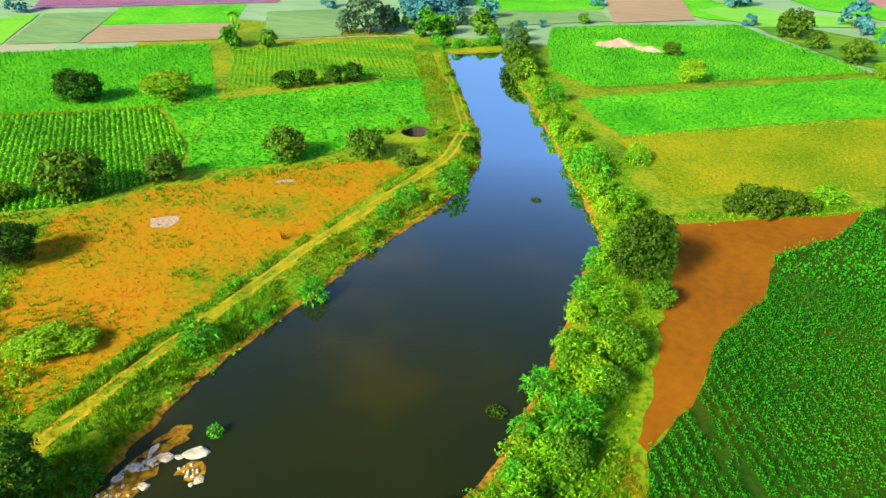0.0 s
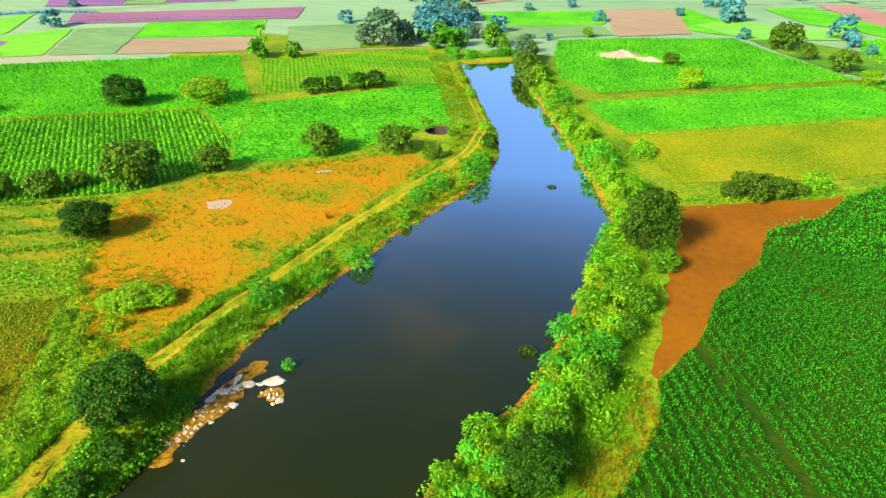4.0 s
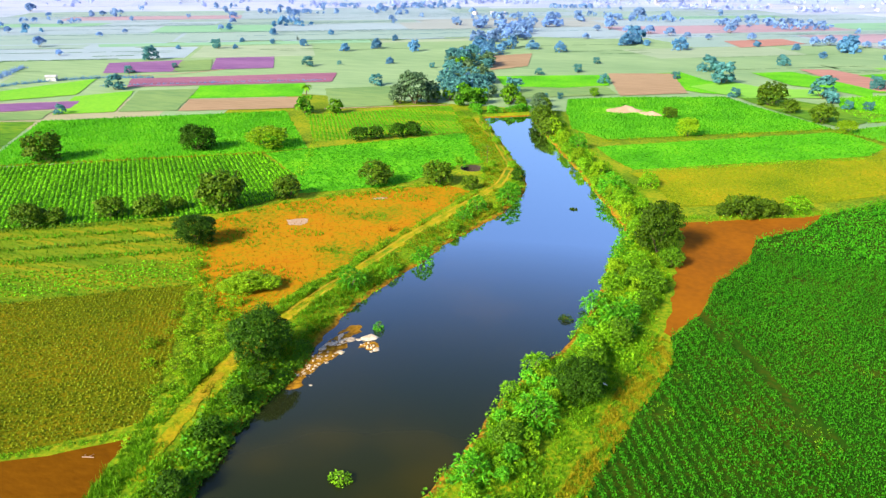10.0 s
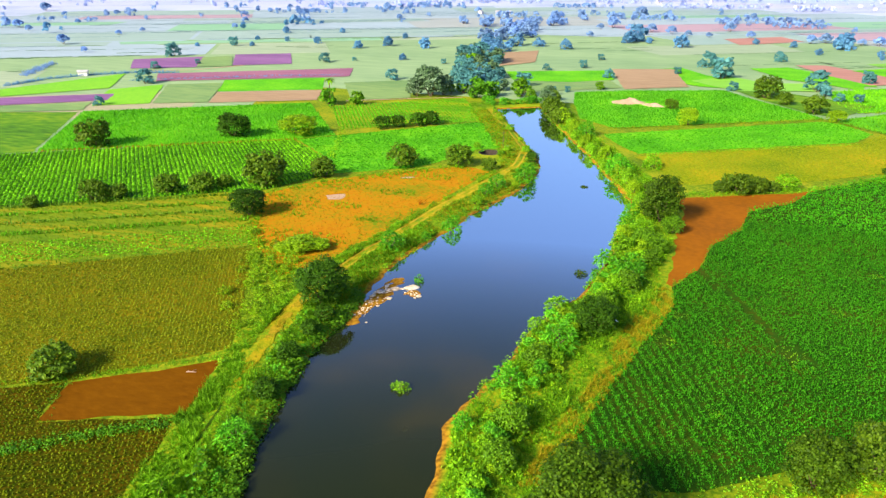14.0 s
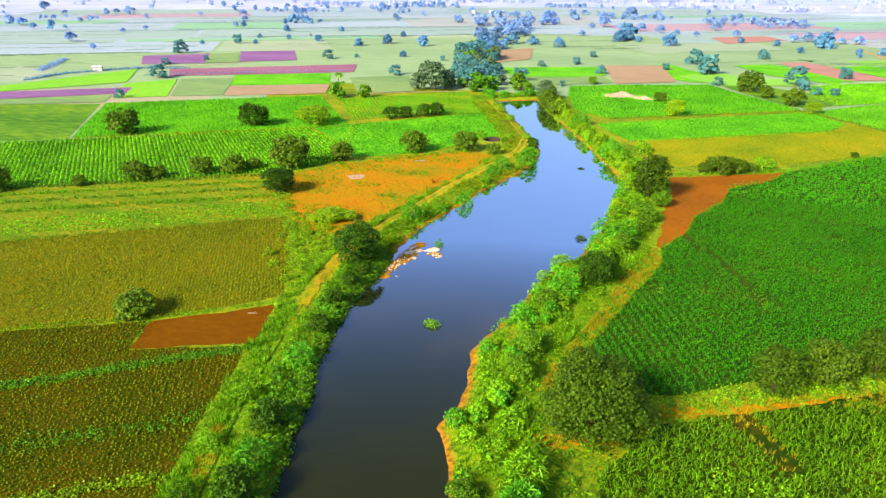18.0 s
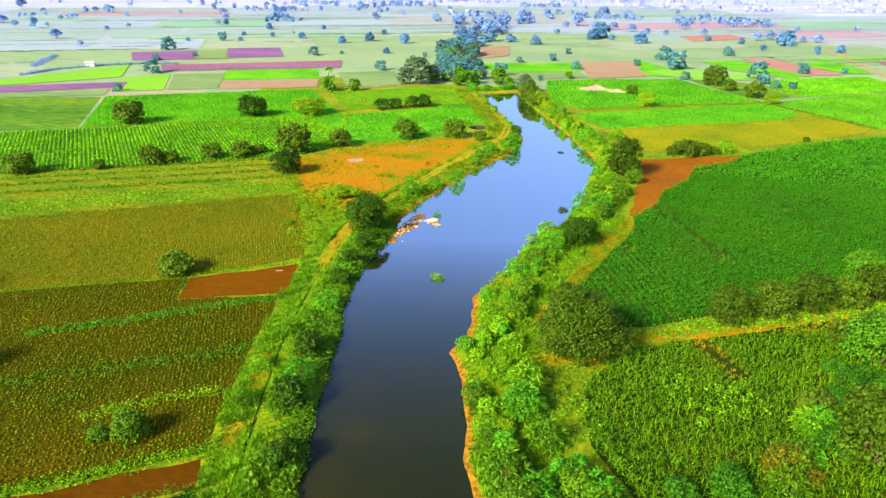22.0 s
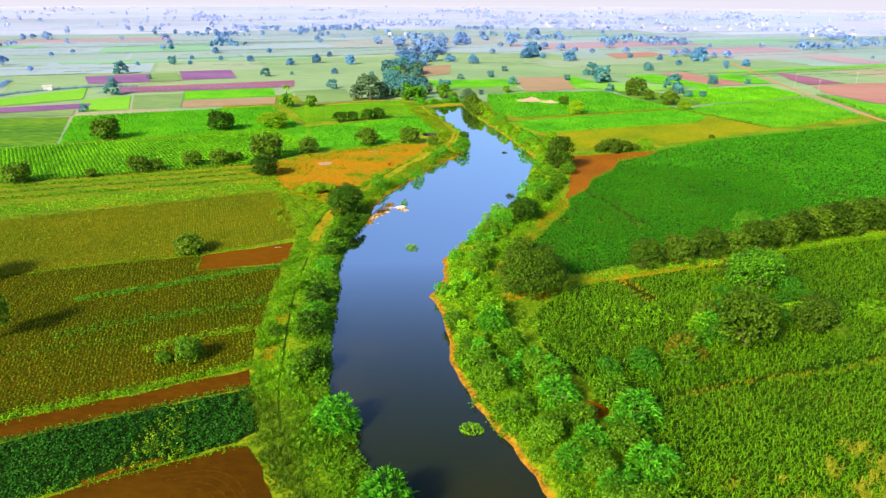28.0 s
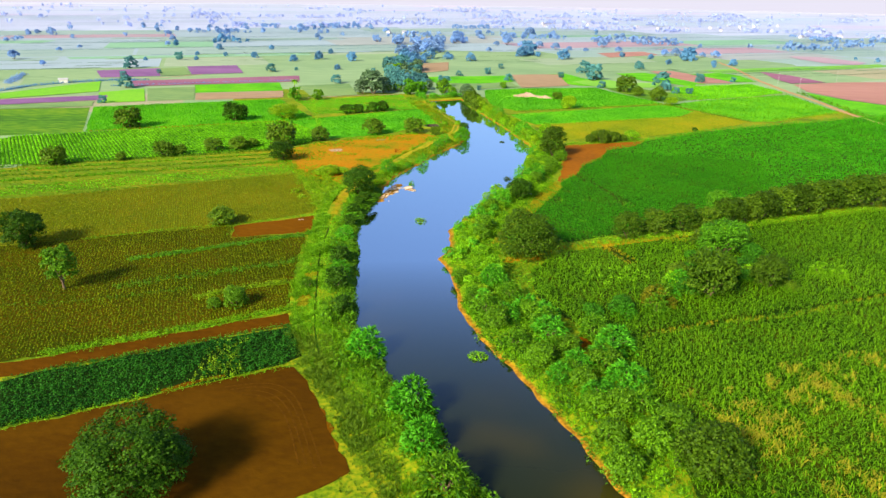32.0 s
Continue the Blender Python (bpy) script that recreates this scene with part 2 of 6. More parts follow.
G_BEIGE = soil("stubble", [(0.25, 0.17, 0.1), (0.35, 0.24, 0.15)], 0.03, 0.8, stretch=(30, 0.2))
G_GREY = soil("grey_green_crop", [(0.09, 0.2, 0.07), (0.2, 0.31, 0.1)], 0.03, 0.9, stretch=(120, 0.15))
G_YELLOW = soil("yellow_green_crop", [(0.1, 0.36, 0.008), (0.18, 0.46, 0.01)], 0.03, 0.8)
G_SAND = soil("bare_sand", [(0.34, 0.22, 0.15), (0.48, 0.35, 0.26)], 0.4, 3)
G_RUT = soil("track_dirt", [(0.28, 0.22, 0.01), (0.44, 0.34, 0.02)], 0.3, 3, spec=0.1)
# Field tones by distance: haze is put into the colours, paler and bluer outward.
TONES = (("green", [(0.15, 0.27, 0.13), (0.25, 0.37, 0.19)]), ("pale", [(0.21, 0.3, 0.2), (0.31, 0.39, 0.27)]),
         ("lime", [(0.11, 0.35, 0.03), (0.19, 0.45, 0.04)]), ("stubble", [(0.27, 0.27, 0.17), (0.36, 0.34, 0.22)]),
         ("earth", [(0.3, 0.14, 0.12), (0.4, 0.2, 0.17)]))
HAZED_MID = (("green", [(0.22, 0.33, 0.29), (0.29, 0.4, 0.36)]), ("pale", [(0.26, 0.36, 0.42), (0.33, 0.42, 0.49)]),
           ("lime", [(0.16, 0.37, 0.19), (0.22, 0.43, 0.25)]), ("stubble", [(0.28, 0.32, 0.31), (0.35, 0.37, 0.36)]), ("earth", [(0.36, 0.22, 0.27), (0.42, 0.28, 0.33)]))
HAZED_FAR = (("green", [(0.37, 0.43, 0.58), (0.44, 0.49, 0.65)]), ("pale", [(0.45, 0.49, 0.68), (0.52, 0.55, 0.74)]),
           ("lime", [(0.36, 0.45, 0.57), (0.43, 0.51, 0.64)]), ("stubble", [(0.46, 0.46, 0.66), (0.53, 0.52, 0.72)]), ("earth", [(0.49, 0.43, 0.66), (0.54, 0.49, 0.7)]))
# Farther sets are also glossier, so grazing sky sheen adds to the painted haze.
PLAIN = [soil("plain_" + nm, cs, 0.012, 0.12, rough=0.36, bump=0.04, spec=0.8, stretch=(30, 0.15)) for nm, cs in HAZED_FAR]
MIDDLE = [soil("middle_" + nm, cs, 0.014, 0.2, rough=0.5, bump=0.06, spec=0.42, stretch=(30, 0.15)) for nm, cs in HAZED_MID]
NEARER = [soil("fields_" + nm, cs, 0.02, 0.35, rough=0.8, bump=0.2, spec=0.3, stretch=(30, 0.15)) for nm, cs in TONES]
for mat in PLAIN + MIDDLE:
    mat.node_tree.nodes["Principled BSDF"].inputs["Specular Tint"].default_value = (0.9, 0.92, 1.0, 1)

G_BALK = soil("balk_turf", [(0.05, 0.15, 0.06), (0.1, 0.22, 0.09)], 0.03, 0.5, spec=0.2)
# Balks farther out carry the haze in their turf colour.
G_BALK_HAZED = soil("middle_balk_turf", [(0.11, 0.22, 0.26), (0.16, 0.28, 0.32)], 0.02, 0.3, spec=0.3)
G_BALK_HAZED_FAR = soil("plain_balk_turf", [(0.27, 0.34, 0.54), (0.34, 0.4, 0.6)], 0.02, 0.2, rough=0.5, spec=0.5)
# the wet earth at the water's edge lies below the turf
m_ground, gn, gl, gb = nodes_of("turf_and_bank_mud")
g_co, g_big, g_small, g_sep = (gn.new("ShaderNode" + k) for k in ("TexCoord", "TexNoise", "TexNoise", "SeparateXYZ"))
g_big.inputs["Scale"].default_value, g_small.inputs["Scale"].default_value = 0.07, 1.8
g_big.inputs["Detail"].default_value = g_small.inputs["Detail"].default_value = 5
for q in (g_big, g_small):
    gl.new(g_co.outputs["Object"], q.inputs["Vector"])
gl.new(g_co.outputs["Object"], g_sep.inputs[0])
g_mix = gn.new("ShaderNodeMix")
g_mix.inputs[0].default_value = 0.5
gl.new(g_big.outputs[0], g_mix.inputs[2]), gl.new(g_small.outputs[0], g_mix.inputs[3])
g_ramp = ramp(gn, [(0.38, (0.045, 0.13, 0.002)), (0.5, (0.13, 0.24, 0.003)), (0.62, (0.28, 0.29, 0.005))])
gl.new(g_mix.outputs[0], g_ramp.inputs[0])
g_high = gn.new("ShaderNodeMapRange")
g_high.inputs[1].default_value, g_high.inputs[2].default_value = 0.14, 0.32
gl.new(g_sep.outputs[2], g_high.inputs[0])
g_mud = ramp(gn, [(0.38, (0.14, 0.065, 0.004)), (0.6, (0.36, 0.185, 0.012))])
gl.new(g_small.outputs[0], g_mud.inputs[0])
g_col = gn.new("ShaderNodeMix")
g_col.data_type = "RGBA"
gl.new(g_high.outputs[0], g_col.inputs[0]), gl.new(g_mud.outputs[0], g_col.inputs[6]), gl.new(g_ramp.outputs[0], g_col.inputs[7])
gl.new(g_col.outputs[2], gb.inputs["Base Color"])
gb.inputs["Roughness"].default_value, gb.inputs["Specular IOR Level"].default_value = 0.9, 0.1

m_water, n_, l_, b_ = nodes_of("river_water")
w_co, w_big, w_rip, w_bp = (n_.new("ShaderNode" + k) for k in ("TexCoord", "TexNoise", "TexNoise", "Bump"))
w_big.inputs["Scale"].default_value, w_rip.inputs["Scale"].default_value = 0.05, 0.8
w_rip.inputs["Detail"].default_value = 3
l_.new(w_co.outputs["Object"], w_big.inputs["Vector"]), l_.new(w_co.outputs["Object"], w_rip.inputs["Vector"])
w_ramp = ramp(n_, [(0.4, (0.012, 0.018, 0.007)), (0.55, (0.016, 0.02, 0.006)), (0.72, (0.034, 0.03, 0.003))])
l_.new(w_big.outputs[0], w_ramp.inputs[0]), l_.new(w_ramp.outputs[0], b_.inputs["Base Color"])
b_.inputs["Roughness"].default_value, b_.inputs["Specular IOR Level"].default_value = 0.6, 0.0
w_bp.inputs["Strength"].default_value, w_bp.inputs["Distance"].default_value = 0.025, 0.05
w_gl, w_fr, w_mix, w_pow, w_mul, w_top = (n_.new("ShaderNode" + k) for k in ("BsdfGlossy", "LayerWeight", "MixShader", "Math", "Math", "Math"))
w_top.operation, w_top.inputs[1].default_value = "MINIMUM", 0.9
w_gl.inputs["Color"].default_value, w_gl.inputs["Roughness"].default_value = (0.74, 0.84, 1.0, 1), 0.02
w_pow.operation, w_mul.operation, w_mul.use_clamp = "POWER", "MULTIPLY", True
w_fr.inputs["Blend"].default_value, w_pow.inputs[1].default_value, w_mul.inputs[1].default_value = 0.5, 5.8, 14.0
l_.new(w_rip.outputs[0], w_bp.inputs["Height"])
l_.new(w_bp.outputs[0], w_gl.inputs["Normal"]), l_.new(w_bp.outputs[0], w_fr.inputs["Normal"])
l_.new(w_fr.outputs["Facing"], w_pow.inputs[0]), l_.new(w_pow.outputs[0], w_mul.inputs[0]), l_.new(w_mul.outputs[0], w_top.inputs[0]), l_.new(w_top.outputs[0], w_mix.inputs[0]), l_.new(b_.outputs[0], w_mix.inputs[1]), l_.new(w_gl.outputs[0], w_mix.inputs[2])
l_.new(w_mix.outputs[0], n_["Material Output"].inputs[0])

# ---- plan of the river: east and west bank by northing ----
WEST = [(182, -59.5), (160, -50), (140, -41), (122, -32.8), (111, -29.5), (103, -28.8), (91, -29.8), (80, -33), (70, -36), (60, -37.6), (48, -40.6),
        (40, -41.8), (21, -41), (12, -41.2), (-1, -39.2), (-10, -36.5), (-24, -32.5), (-33, -30), (-43, -27), (-52, -21), (-58, -17), (-65, -10),
        (-72, -6.5), (-77, -2), (-100, 14), (-130, 32), (-300, 130)]
EAST = [(188, -44.3), (170, -38), (150, -29.8), (134, -23), (118, -16.4), (107, -12.5), (100, -9.6), (90, -5.8), (86, -5), (76, -6.4), (57, -7),
        (48, -8), (40, -9.8), (34, -12.6), (28, -14.4), (14, -16.8), (4, -19.6), (-1, -18.7), (-8, -17.9), (-11.5, -18.3), (-13.6, -19.2), (-15.6, -17.6), (-21, -15.1), (-28.7, -13), (-33, -12.3), (-43, -7.4),
        (-50, -2.8), (-59, 2.9), (-65, 6.8), (-74, 11.3), (-100, 28), (-130, 48), (-300, 148)]
LAND = 0.3
wy, wx = (np.array(v, float) for v in zip(*WEST[::-1]))
ey, ex = (np.array(v, float) for v in zip(*EAST[::-1]))


def wobble(a, b, s):
    return np.sin(a * 0.9 * s + 1.3) * np.cos(b * 0.7 * s + 0.4) + 0.6 * np.sin(a * 2.3 * s + b * 1.7 * s) + 0.4 * np.cos(a * 4.1 * s - b * 3.3 * s)


def west(y):
    return np.interp(y, wy, wx) + 0.22 * wobble(y, y * 0.3, 0.45)


def east(y):
    return np.interp(y, ey, ex) + 0.22 * wobble(y + 7, y * 0.4, 0.45)


def shore(x, y):
    """Metres from the water's edge, positive on land."""
    slope = 0.85
    out = np.maximum(west(y) - x, x - east(y)) * slope
    return np.maximum(out, (y - (188 + 0.57 * (x + 44.0))) * 0.86)


def spit(x, y):
    """The low muddy bar off the west bank."""
    ax, ay, bx, by = -40.2, 21.5, -38.6, 36.0
    t = np.clip(((x - ax) * (bx - ax) + (y - ay) * (by - ay)) / ((bx - ax) ** 2 + (by - ay) ** 2), 0, 1)
    d = np.hypot(x - ax - t * (bx - ax), y - ay - t * (by - ay))
    far = np.hypot((x + 34.6) / 2.3, (y - 32.6) / 1.8)
    bar = 0.09 - 0.16 * (d / 1.75) ** 2 + 0.06 * wobble(x, y, 0.9) + 0.03 * wobble(y, x, 2.3)
    return np.maximum(bar, 0.05 - 0.13 * far ** 2 + 0.04 * wobble(x, y, 1.6))


def height(x, y):
    d = shore(x, y)
    z = np.where(d > 0, LAND * np.clip(d / 1.6, 0, 1) ** 0.7, np.maximum(-1.6, d * 0.5))
    bank = np.exp(-((d - 4.5) / 3.0) ** 2) * np.clip((200 - y) / 20, 0, 1)
    z = z + np.where(d > 0, bank * (0.35 + 0.12 * wobble(x, y, 0.5)), 0)
    z = np.maximum(z, spit(x, y))
    r = np.hypot(x + 45.2, y - 118.6)
    return np.where(r < 3.5, -5.5, z)


# ---- mesh helpers ----
def mesh_of(name, verts, faces, mats, smooth=False, which=None):
    """A mesh from arrays; faces all of one length."""
    verts, faces = np.asarray(verts, np.float32), np.asarray(faces, np.int32)
    me = bpy.data.meshes.new(name)
    k = faces.shape[1]
    me.vertices.add(len(verts)), me.loops.add(faces.size), me.polygons.add(len(faces))
    me.vertices.foreach_set("co", verts.ravel())
    me.loops.foreach_set("vertex_index", faces.ravel())
    me.polygons.foreach_set("loop_start", np.arange(0, faces.size, k, dtype=np.int32))
    if smooth:
        me.polygons.foreach_set("use_smooth", np.ones(len(faces), bool))
    for m in mats if isinstance(mats, (list, tuple)) else [mats]:
        me.materials.append(m)
    if which is not None:
        me.polygons.foreach_set("material_index", np.asarray(which, np.int32))
    me.update(calc_edges=True)
    return me


def part(name, me, parent, label=""):
    ob = new(name, me)
    ob.parent = parent
    return tagged(ob, label)


def tube(points, radii, sides=7):
    """A tapered limb through the points."""
    points = [Vector(p) for p in points]
    vs, fs = [], []
    for k, (p, r) in enumerate(zip(points, radii)):
        way = (points[min(k + 1, len(points) - 1)] - points[max(k - 1, 0)]).normalized()
        a = way.orthogonal().normalized()
        b = way.cross(a)
        for s in range(sides):
            q = 2 * math.pi * s / sides
            vs.append(p + (a * math.cos(q) + b * math.sin(q)) * r)
    for k in range(len(points) - 1):
        for s in range(sides):
            u, v = k * sides + s, k * sides + (s + 1) % sides
            fs.append((u, v, v + sides, u + sides))
    return np.array([tuple(v) for v in vs]), np.array(fs)


def inside(poly, x, y):
    p = np.array(poly, float)
    hit = np.zeros(len(x), bool)
    for (ax, ay), (bx, by) in zip(p, np.roll(p, -1, 0)):
        c = ((ay > y) != (by > y)) & (x < (bx - ax) * (y - ay) / ((by - ay) or 1e-9) + ax)
        hit ^= c
    return hit


def leaves(rng, centre, out, size, fold=0.35, aspect=0.6):
    """Leaf blades as folded quads: centres, outward normals and sizes in arrays -> verts, quads."""
    n = len(centre)
    nrm = out + rng.normal(0, 0.45, (n, 3))
    nrm /= np.linalg.norm(nrm, axis=1, keepdims=True) + 1e-9
    ref = rng.normal(0, 1, (n, 3))
    a = np.cross(nrm, ref)
    a /= np.linalg.norm(a, axis=1, keepdims=True) + 1e-9
    b = np.cross(nrm, a)
    s = size[:, None]
    v = np.stack([centre - a * s * 0.5, centre + b * s * aspect * 0.5 - nrm * s * fold * 0.3, centre + a * s * 0.5, centre - b * s * aspect * 0.5 - nrm * s * fold * 0.3], 1)
    return v.reshape(-1, 3), np.arange(4 * n).reshape(n, 4)


def crown_lobes(rng, count, width, tall, base):
    """Centres and radii of the masses of a crown that is width across and tall high, from base up."""
    c, r = [(0, 0, base + tall * 0.55)], [width * 0.33]
    for k in range(count):
        q, e = 2.4 * k + rng.uniform(-0.4, 0.4), rng.uniform(-0.95, 0.9)
        rad = width * rng.uniform(0.25, 0.35) * math.cos(e * 0.95)
        c.append((rad * math.cos(q), rad * math.sin(q), base + tall * (0.5 + 0.36 * e)))
        r.append(width * rng.uniform(0.14, 0.22))
    return np.array(c), np.array(r)


def broad_crown(seed, width=1.0, tall=0.8, base=0.2, count=12, blades=900, leaf=0.06):
    """A crown of masses that break up into many leaf tufts, with shade between them."""
    rng = np.random.default_rng(seed)
    c, r = crown_lobes(rng, count, width, tall, base)
    tufts = int(np.clip(blades / 16, 12, 420))
    k = rng.choice(len(r), tufts * 3, p=r ** 2 / (r ** 2).sum())
    d = rng.normal(0, 1, (tufts * 3, 3))
    d[:, 2] = np.where(d[:, 2] < -0.9, -d[:, 2], d[:, 2])
    d /= np.linalg.norm(d, axis=1, keepdims=True)
    p = c[k] + d * r[k][:, None] * rng.uniform(0.85, 1.05, (tufts * 3, 1))
    deep = (np.linalg.norm(p[:, None] - c[None], axis=2) / r[None]).min(1)
    keep = np.concatenate([np.flatnonzero(deep > 0.8), np.flatnonzero(deep <= 0.8)])[:tufts]
    p, d, k = p[keep], d[keep], k[keep]
    per = rng.integers(0, tufts, blades)
    e = rng.normal(0, 1, (blades, 3))
    e[:, 2] = np.where(e[:, 2] < -0.2, -e[:, 2], e[:, 2])
    e /= np.linalg.norm(e, axis=1, keepdims=True)
    spread = r[k][per] * rng.uniform(0.2, 0.44, blades)
    q = p[per] + e * spread[:, None] * np.array([1, 1, 0.75])
    inner = rng.random(blades) < 0.3
    q[inner] = c[k[per[inner]]] + e[inner] * (r[k[per[inner]]] * 0.85)[:, None]
    return leaves(rng, q, e * 0.7 + d[per] * 0.4 + np.array([0, 0, 0.25]), leaf * rng.uniform(0.6, 1.35, blades), aspect=0.75)


def feathery_crown(seed, width=1.0, tall=0.7, base=0.1, shoots=70, per=9, leaf=0.07):
    """Thorn-scrub crown: rosettes of arching fronds over an inner mass of leaves."""
    rng = np.random.default_rng(seed)
    vs, fs = [], []
    dims = np.array([width * 0.5, width * 0.5, tall])
    lump = rng.normal(0, 1, (9, 3))
    lump /= np.linalg.norm(lump, axis=1, keepdims=True)
    heads = max(8, shoots // 15)
    for h in range(heads):
        q, e = 2.4 * h + rng.uniform(-0.3, 0.3), math.asin(min(1.0, (h + rng.uniform(0, 1)) / heads))
        out = np.array([math.cos(q) * math.cos(e), math.sin(q) * math.cos(e), math.sin(e)])
        full = 0.72 + 0.2 * max(0.0, max(lump @ out)) ** 3 + rng.uniform(-0.1, 0.06)
        root = out * dims * full * 0.86 + np.array([0, 0, base])
        for _ in range(shoots // heads):
            grow = out * 0.9 + np.array([0, 0, 0.25]) + rng.normal(0, 0.55, 3)
            grow /= np.linalg.norm(grow)
            side = np.cross(grow, rng.normal(0, 1, 3))
            side /= np.linalg.norm(side)
            long = width * rng.uniform(0.09, 0.2)
            o = len(vs)
            for t, w in ((0, 0.4), (0.3, 0.9), (0.6, 0.9), (0.85, 0.6), (1.0, 0.1)):
                p = root + grow * long * t - np.array([0, 0, 0.35]) * long * t * t
                vs += [p - side * leaf * 0.3 * w, p + side * leaf * 0.3 * w]
            fs += [(o + 2 * k, o + 2 * k + 1, o + 2 * k + 3, o + 2 * k + 2) for k in range(4)]
    n = int(shoots * 0.9)
    d = rng.normal(0, 1, (n, 3))
    d[:, 2] = np.abs(d[:, 2])
    d /= np.linalg.norm(d, axis=1, keepdims=True)
    p = d * dims * (0.52 + 0.2 * (np.maximum(0, (d @ lump.T).max(1)) ** 3))[:, None] * rng.uniform(0.8, 1.15, (n, 1)) + np.array([0, 0, base])
    lv, lf = leaves(rng, p, d, leaf * rng.uniform(0.9, 1.6, n), aspect=0.55)
    return np.concatenate([np.array(vs), lv]), np.concatenate([np.array(fs), lf + len(vs)])


def woody(name, parent, seed, width, stem, base, limbs=4, thick=0.035):
    rng = random.Random(seed)
    lean = (rng.uniform(-0.03, 0.03), rng.uniform(-0.03, 0.03))
    v, f = tube([(0, 0, -0.02), (lean[0] * 0.4, lean[1] * 0.4, base * 0.5), (*lean, base)], [thick * 1.25, thick, thick * 0.8])
    part(name, mesh_of(name, v, f, BARK, True), parent)
    for k in range(limbs):
        q = 6.283 * k / limbs + rng.uniform(-0.4, 0.4)
        rr, zz = width * rng.uniform(0.2, 0.3), base + stem * rng.uniform(0.35, 0.6)
        v, f = tube([(lean[0], lean[1], base * 0.9), (lean[0] + rr * 0.45 * math.cos(q), lean[1] + rr * 0.45 * math.sin(q), base + (zz - base) * 0.55),
                     (rr * math.cos(q), rr * math.sin(q), zz)], [thick * 0.6, thick * 0.42, thick * 0.15], 5)
        part("limb", mesh_of("limb", v, f, BARK, True), parent)


def set_at(x, y, z, s, turn=0.0, tall=1.0):
    return Matrix.LocRotScale((x, y, z), Euler((0, 0, turn)), (s, s, s * tall))


def grove(name, maker, spots, label, category, group):
    """Plants one kind: the first from scratch, the rest as copies. Spots: x, y, width and, if given, tallness."""
    base = None
    rng = random.Random(len(spots) * 7 + int(spots[0][0]))
    for x, y, s, *tall in spots:
        z = max(0.0, float(height(np.array([x]), np.array([y]))[0])) - 0.02
        m = set_at(x, y, z, s, rng.uniform(0, 6.283), tall[0] if tall else rng.uniform(0.92, 1.1))
        if base is None:
            base = new(name)
            maker(base)
            base.matrix_basis = m
            tagged(base, label, category, group)
            first = Matrix.Diagonal((*base.scale, 1)).inverted()
        else:
            copy_thing(base, m @ first)


def polygon(name, pts, mat, z, kind="structure", label="", category="field", step=2.0, jitter=0.3, seed=1):
    """A field sheet with an uneven edge."""
    rng = random.Random(seed)
    ring = []
    for (ax, ay), (bx, by) in zip(pts, pts[1:] + pts[:1]):
        k = max(1, int(math.hypot(bx - ax, by - ay) / step))
        for i in range(k):
            t = i / k
            ring.append((ax + (bx - ax) * t + rng.uniform(-jitter, jitter), ay + (by - ay) * t + rng.uniform(-jitter, jitter)))
    bm = bmesh.new()
    f = bm.faces.new([bm.verts.new((x, y, z)) for x, y in ring])
    bm.normal_update()
    if f.normal.z < 0:
        f.normal_flip()
    bmesh.ops.triangulate(bm, faces=[f])
    me = bpy.data.meshes.new(name)
    bm.to_mesh(me), bm.free()
    me.materials.append(mat)
    return tagged(new(name, me), label, category, "", kind)


def sow(name, stencils, x, y, z, size, mat, label, category="crop", turn=None, seed=0, squash=None):
    """One joined mesh of many small plants of a few shapes."""
    rng = np.random.default_rng(seed)
    n = len(x)
    pick = rng.integers(0, len(stencils), n)
    turn = rng.uniform(0, 6.283, n) if turn is None else turn
    size = size * rng.uniform(0.75, 1.25, n)
    vs, fs, at = [], [], 0
    for k, (v, f) in enumerate(stencils):
        w = pick == k
        c, s, q = np.cos(turn[w])[:, None], np.sin(turn[w])[:, None], size[w][:, None]
        px = (v[None, :, 0] * c - v[None, :, 1] * s) * q + x[w][:, None]
        py = (v[None, :, 0] * s + v[None, :, 1] * c) * q + y[w][:, None]
        pz = v[None, :, 2] * q + z[w][:, None]
        m = int(w.sum())
        vs.append(np.stack([px, py, pz], -1).reshape(-1, 3))
        fs.append((f[None] + (np.arange(m) * len(v))[:, None, None] + at).reshape(-1, f.shape[1]))
        at += m * len(v)
    return tagged(new(name, mesh_of(name, np.concatenate(vs), np.concatenate(fs), mat)), label, category, "", "stuff")


def rows_in(poly, heading, gap, step, wander=0.12, seed=0, miss=0.04, along=0.4):
    """Places of plants in straight rows inside a polygon."""
    rng = np.random.default_rng(seed)
    p = np.array(poly, float)
    c = p.mean(0)
    reach = np.abs(p - c).max() * 1.5
    a = np.arange(-reach, reach, gap)
    b = np.arange(-reach, reach, step)
    ga, gb_ = (g.ravel() for g in np.meshgrid(a, b))
    ga, gb_ = ga + rng.normal(0, wander, len(ga)), gb_ + rng.uniform(-along, along, len(ga)) * step
    h = radians(heading)
    x, y = c[0] + gb_ * math.cos(h) - ga * math.sin(h), c[1] + gb_ * math.sin(h) + ga * math.cos(h)
    ok = inside(poly, x, y) & (rng.random(len(x)) > miss)
    return x[ok], y[ok]


def loose_in(poly, per, seed=0):
    rng = np.random.default_rng(seed)
    p = np.array(poly, float)
    lo, hi = p.min(0), p.max(0)
    n = int(per * np.prod(hi - lo))
    x, y = rng.uniform(lo[0], hi[0], n), rng.uniform(lo[1], hi[1], n)
    ok = inside(poly, x, y)
    return x[ok], y[ok]


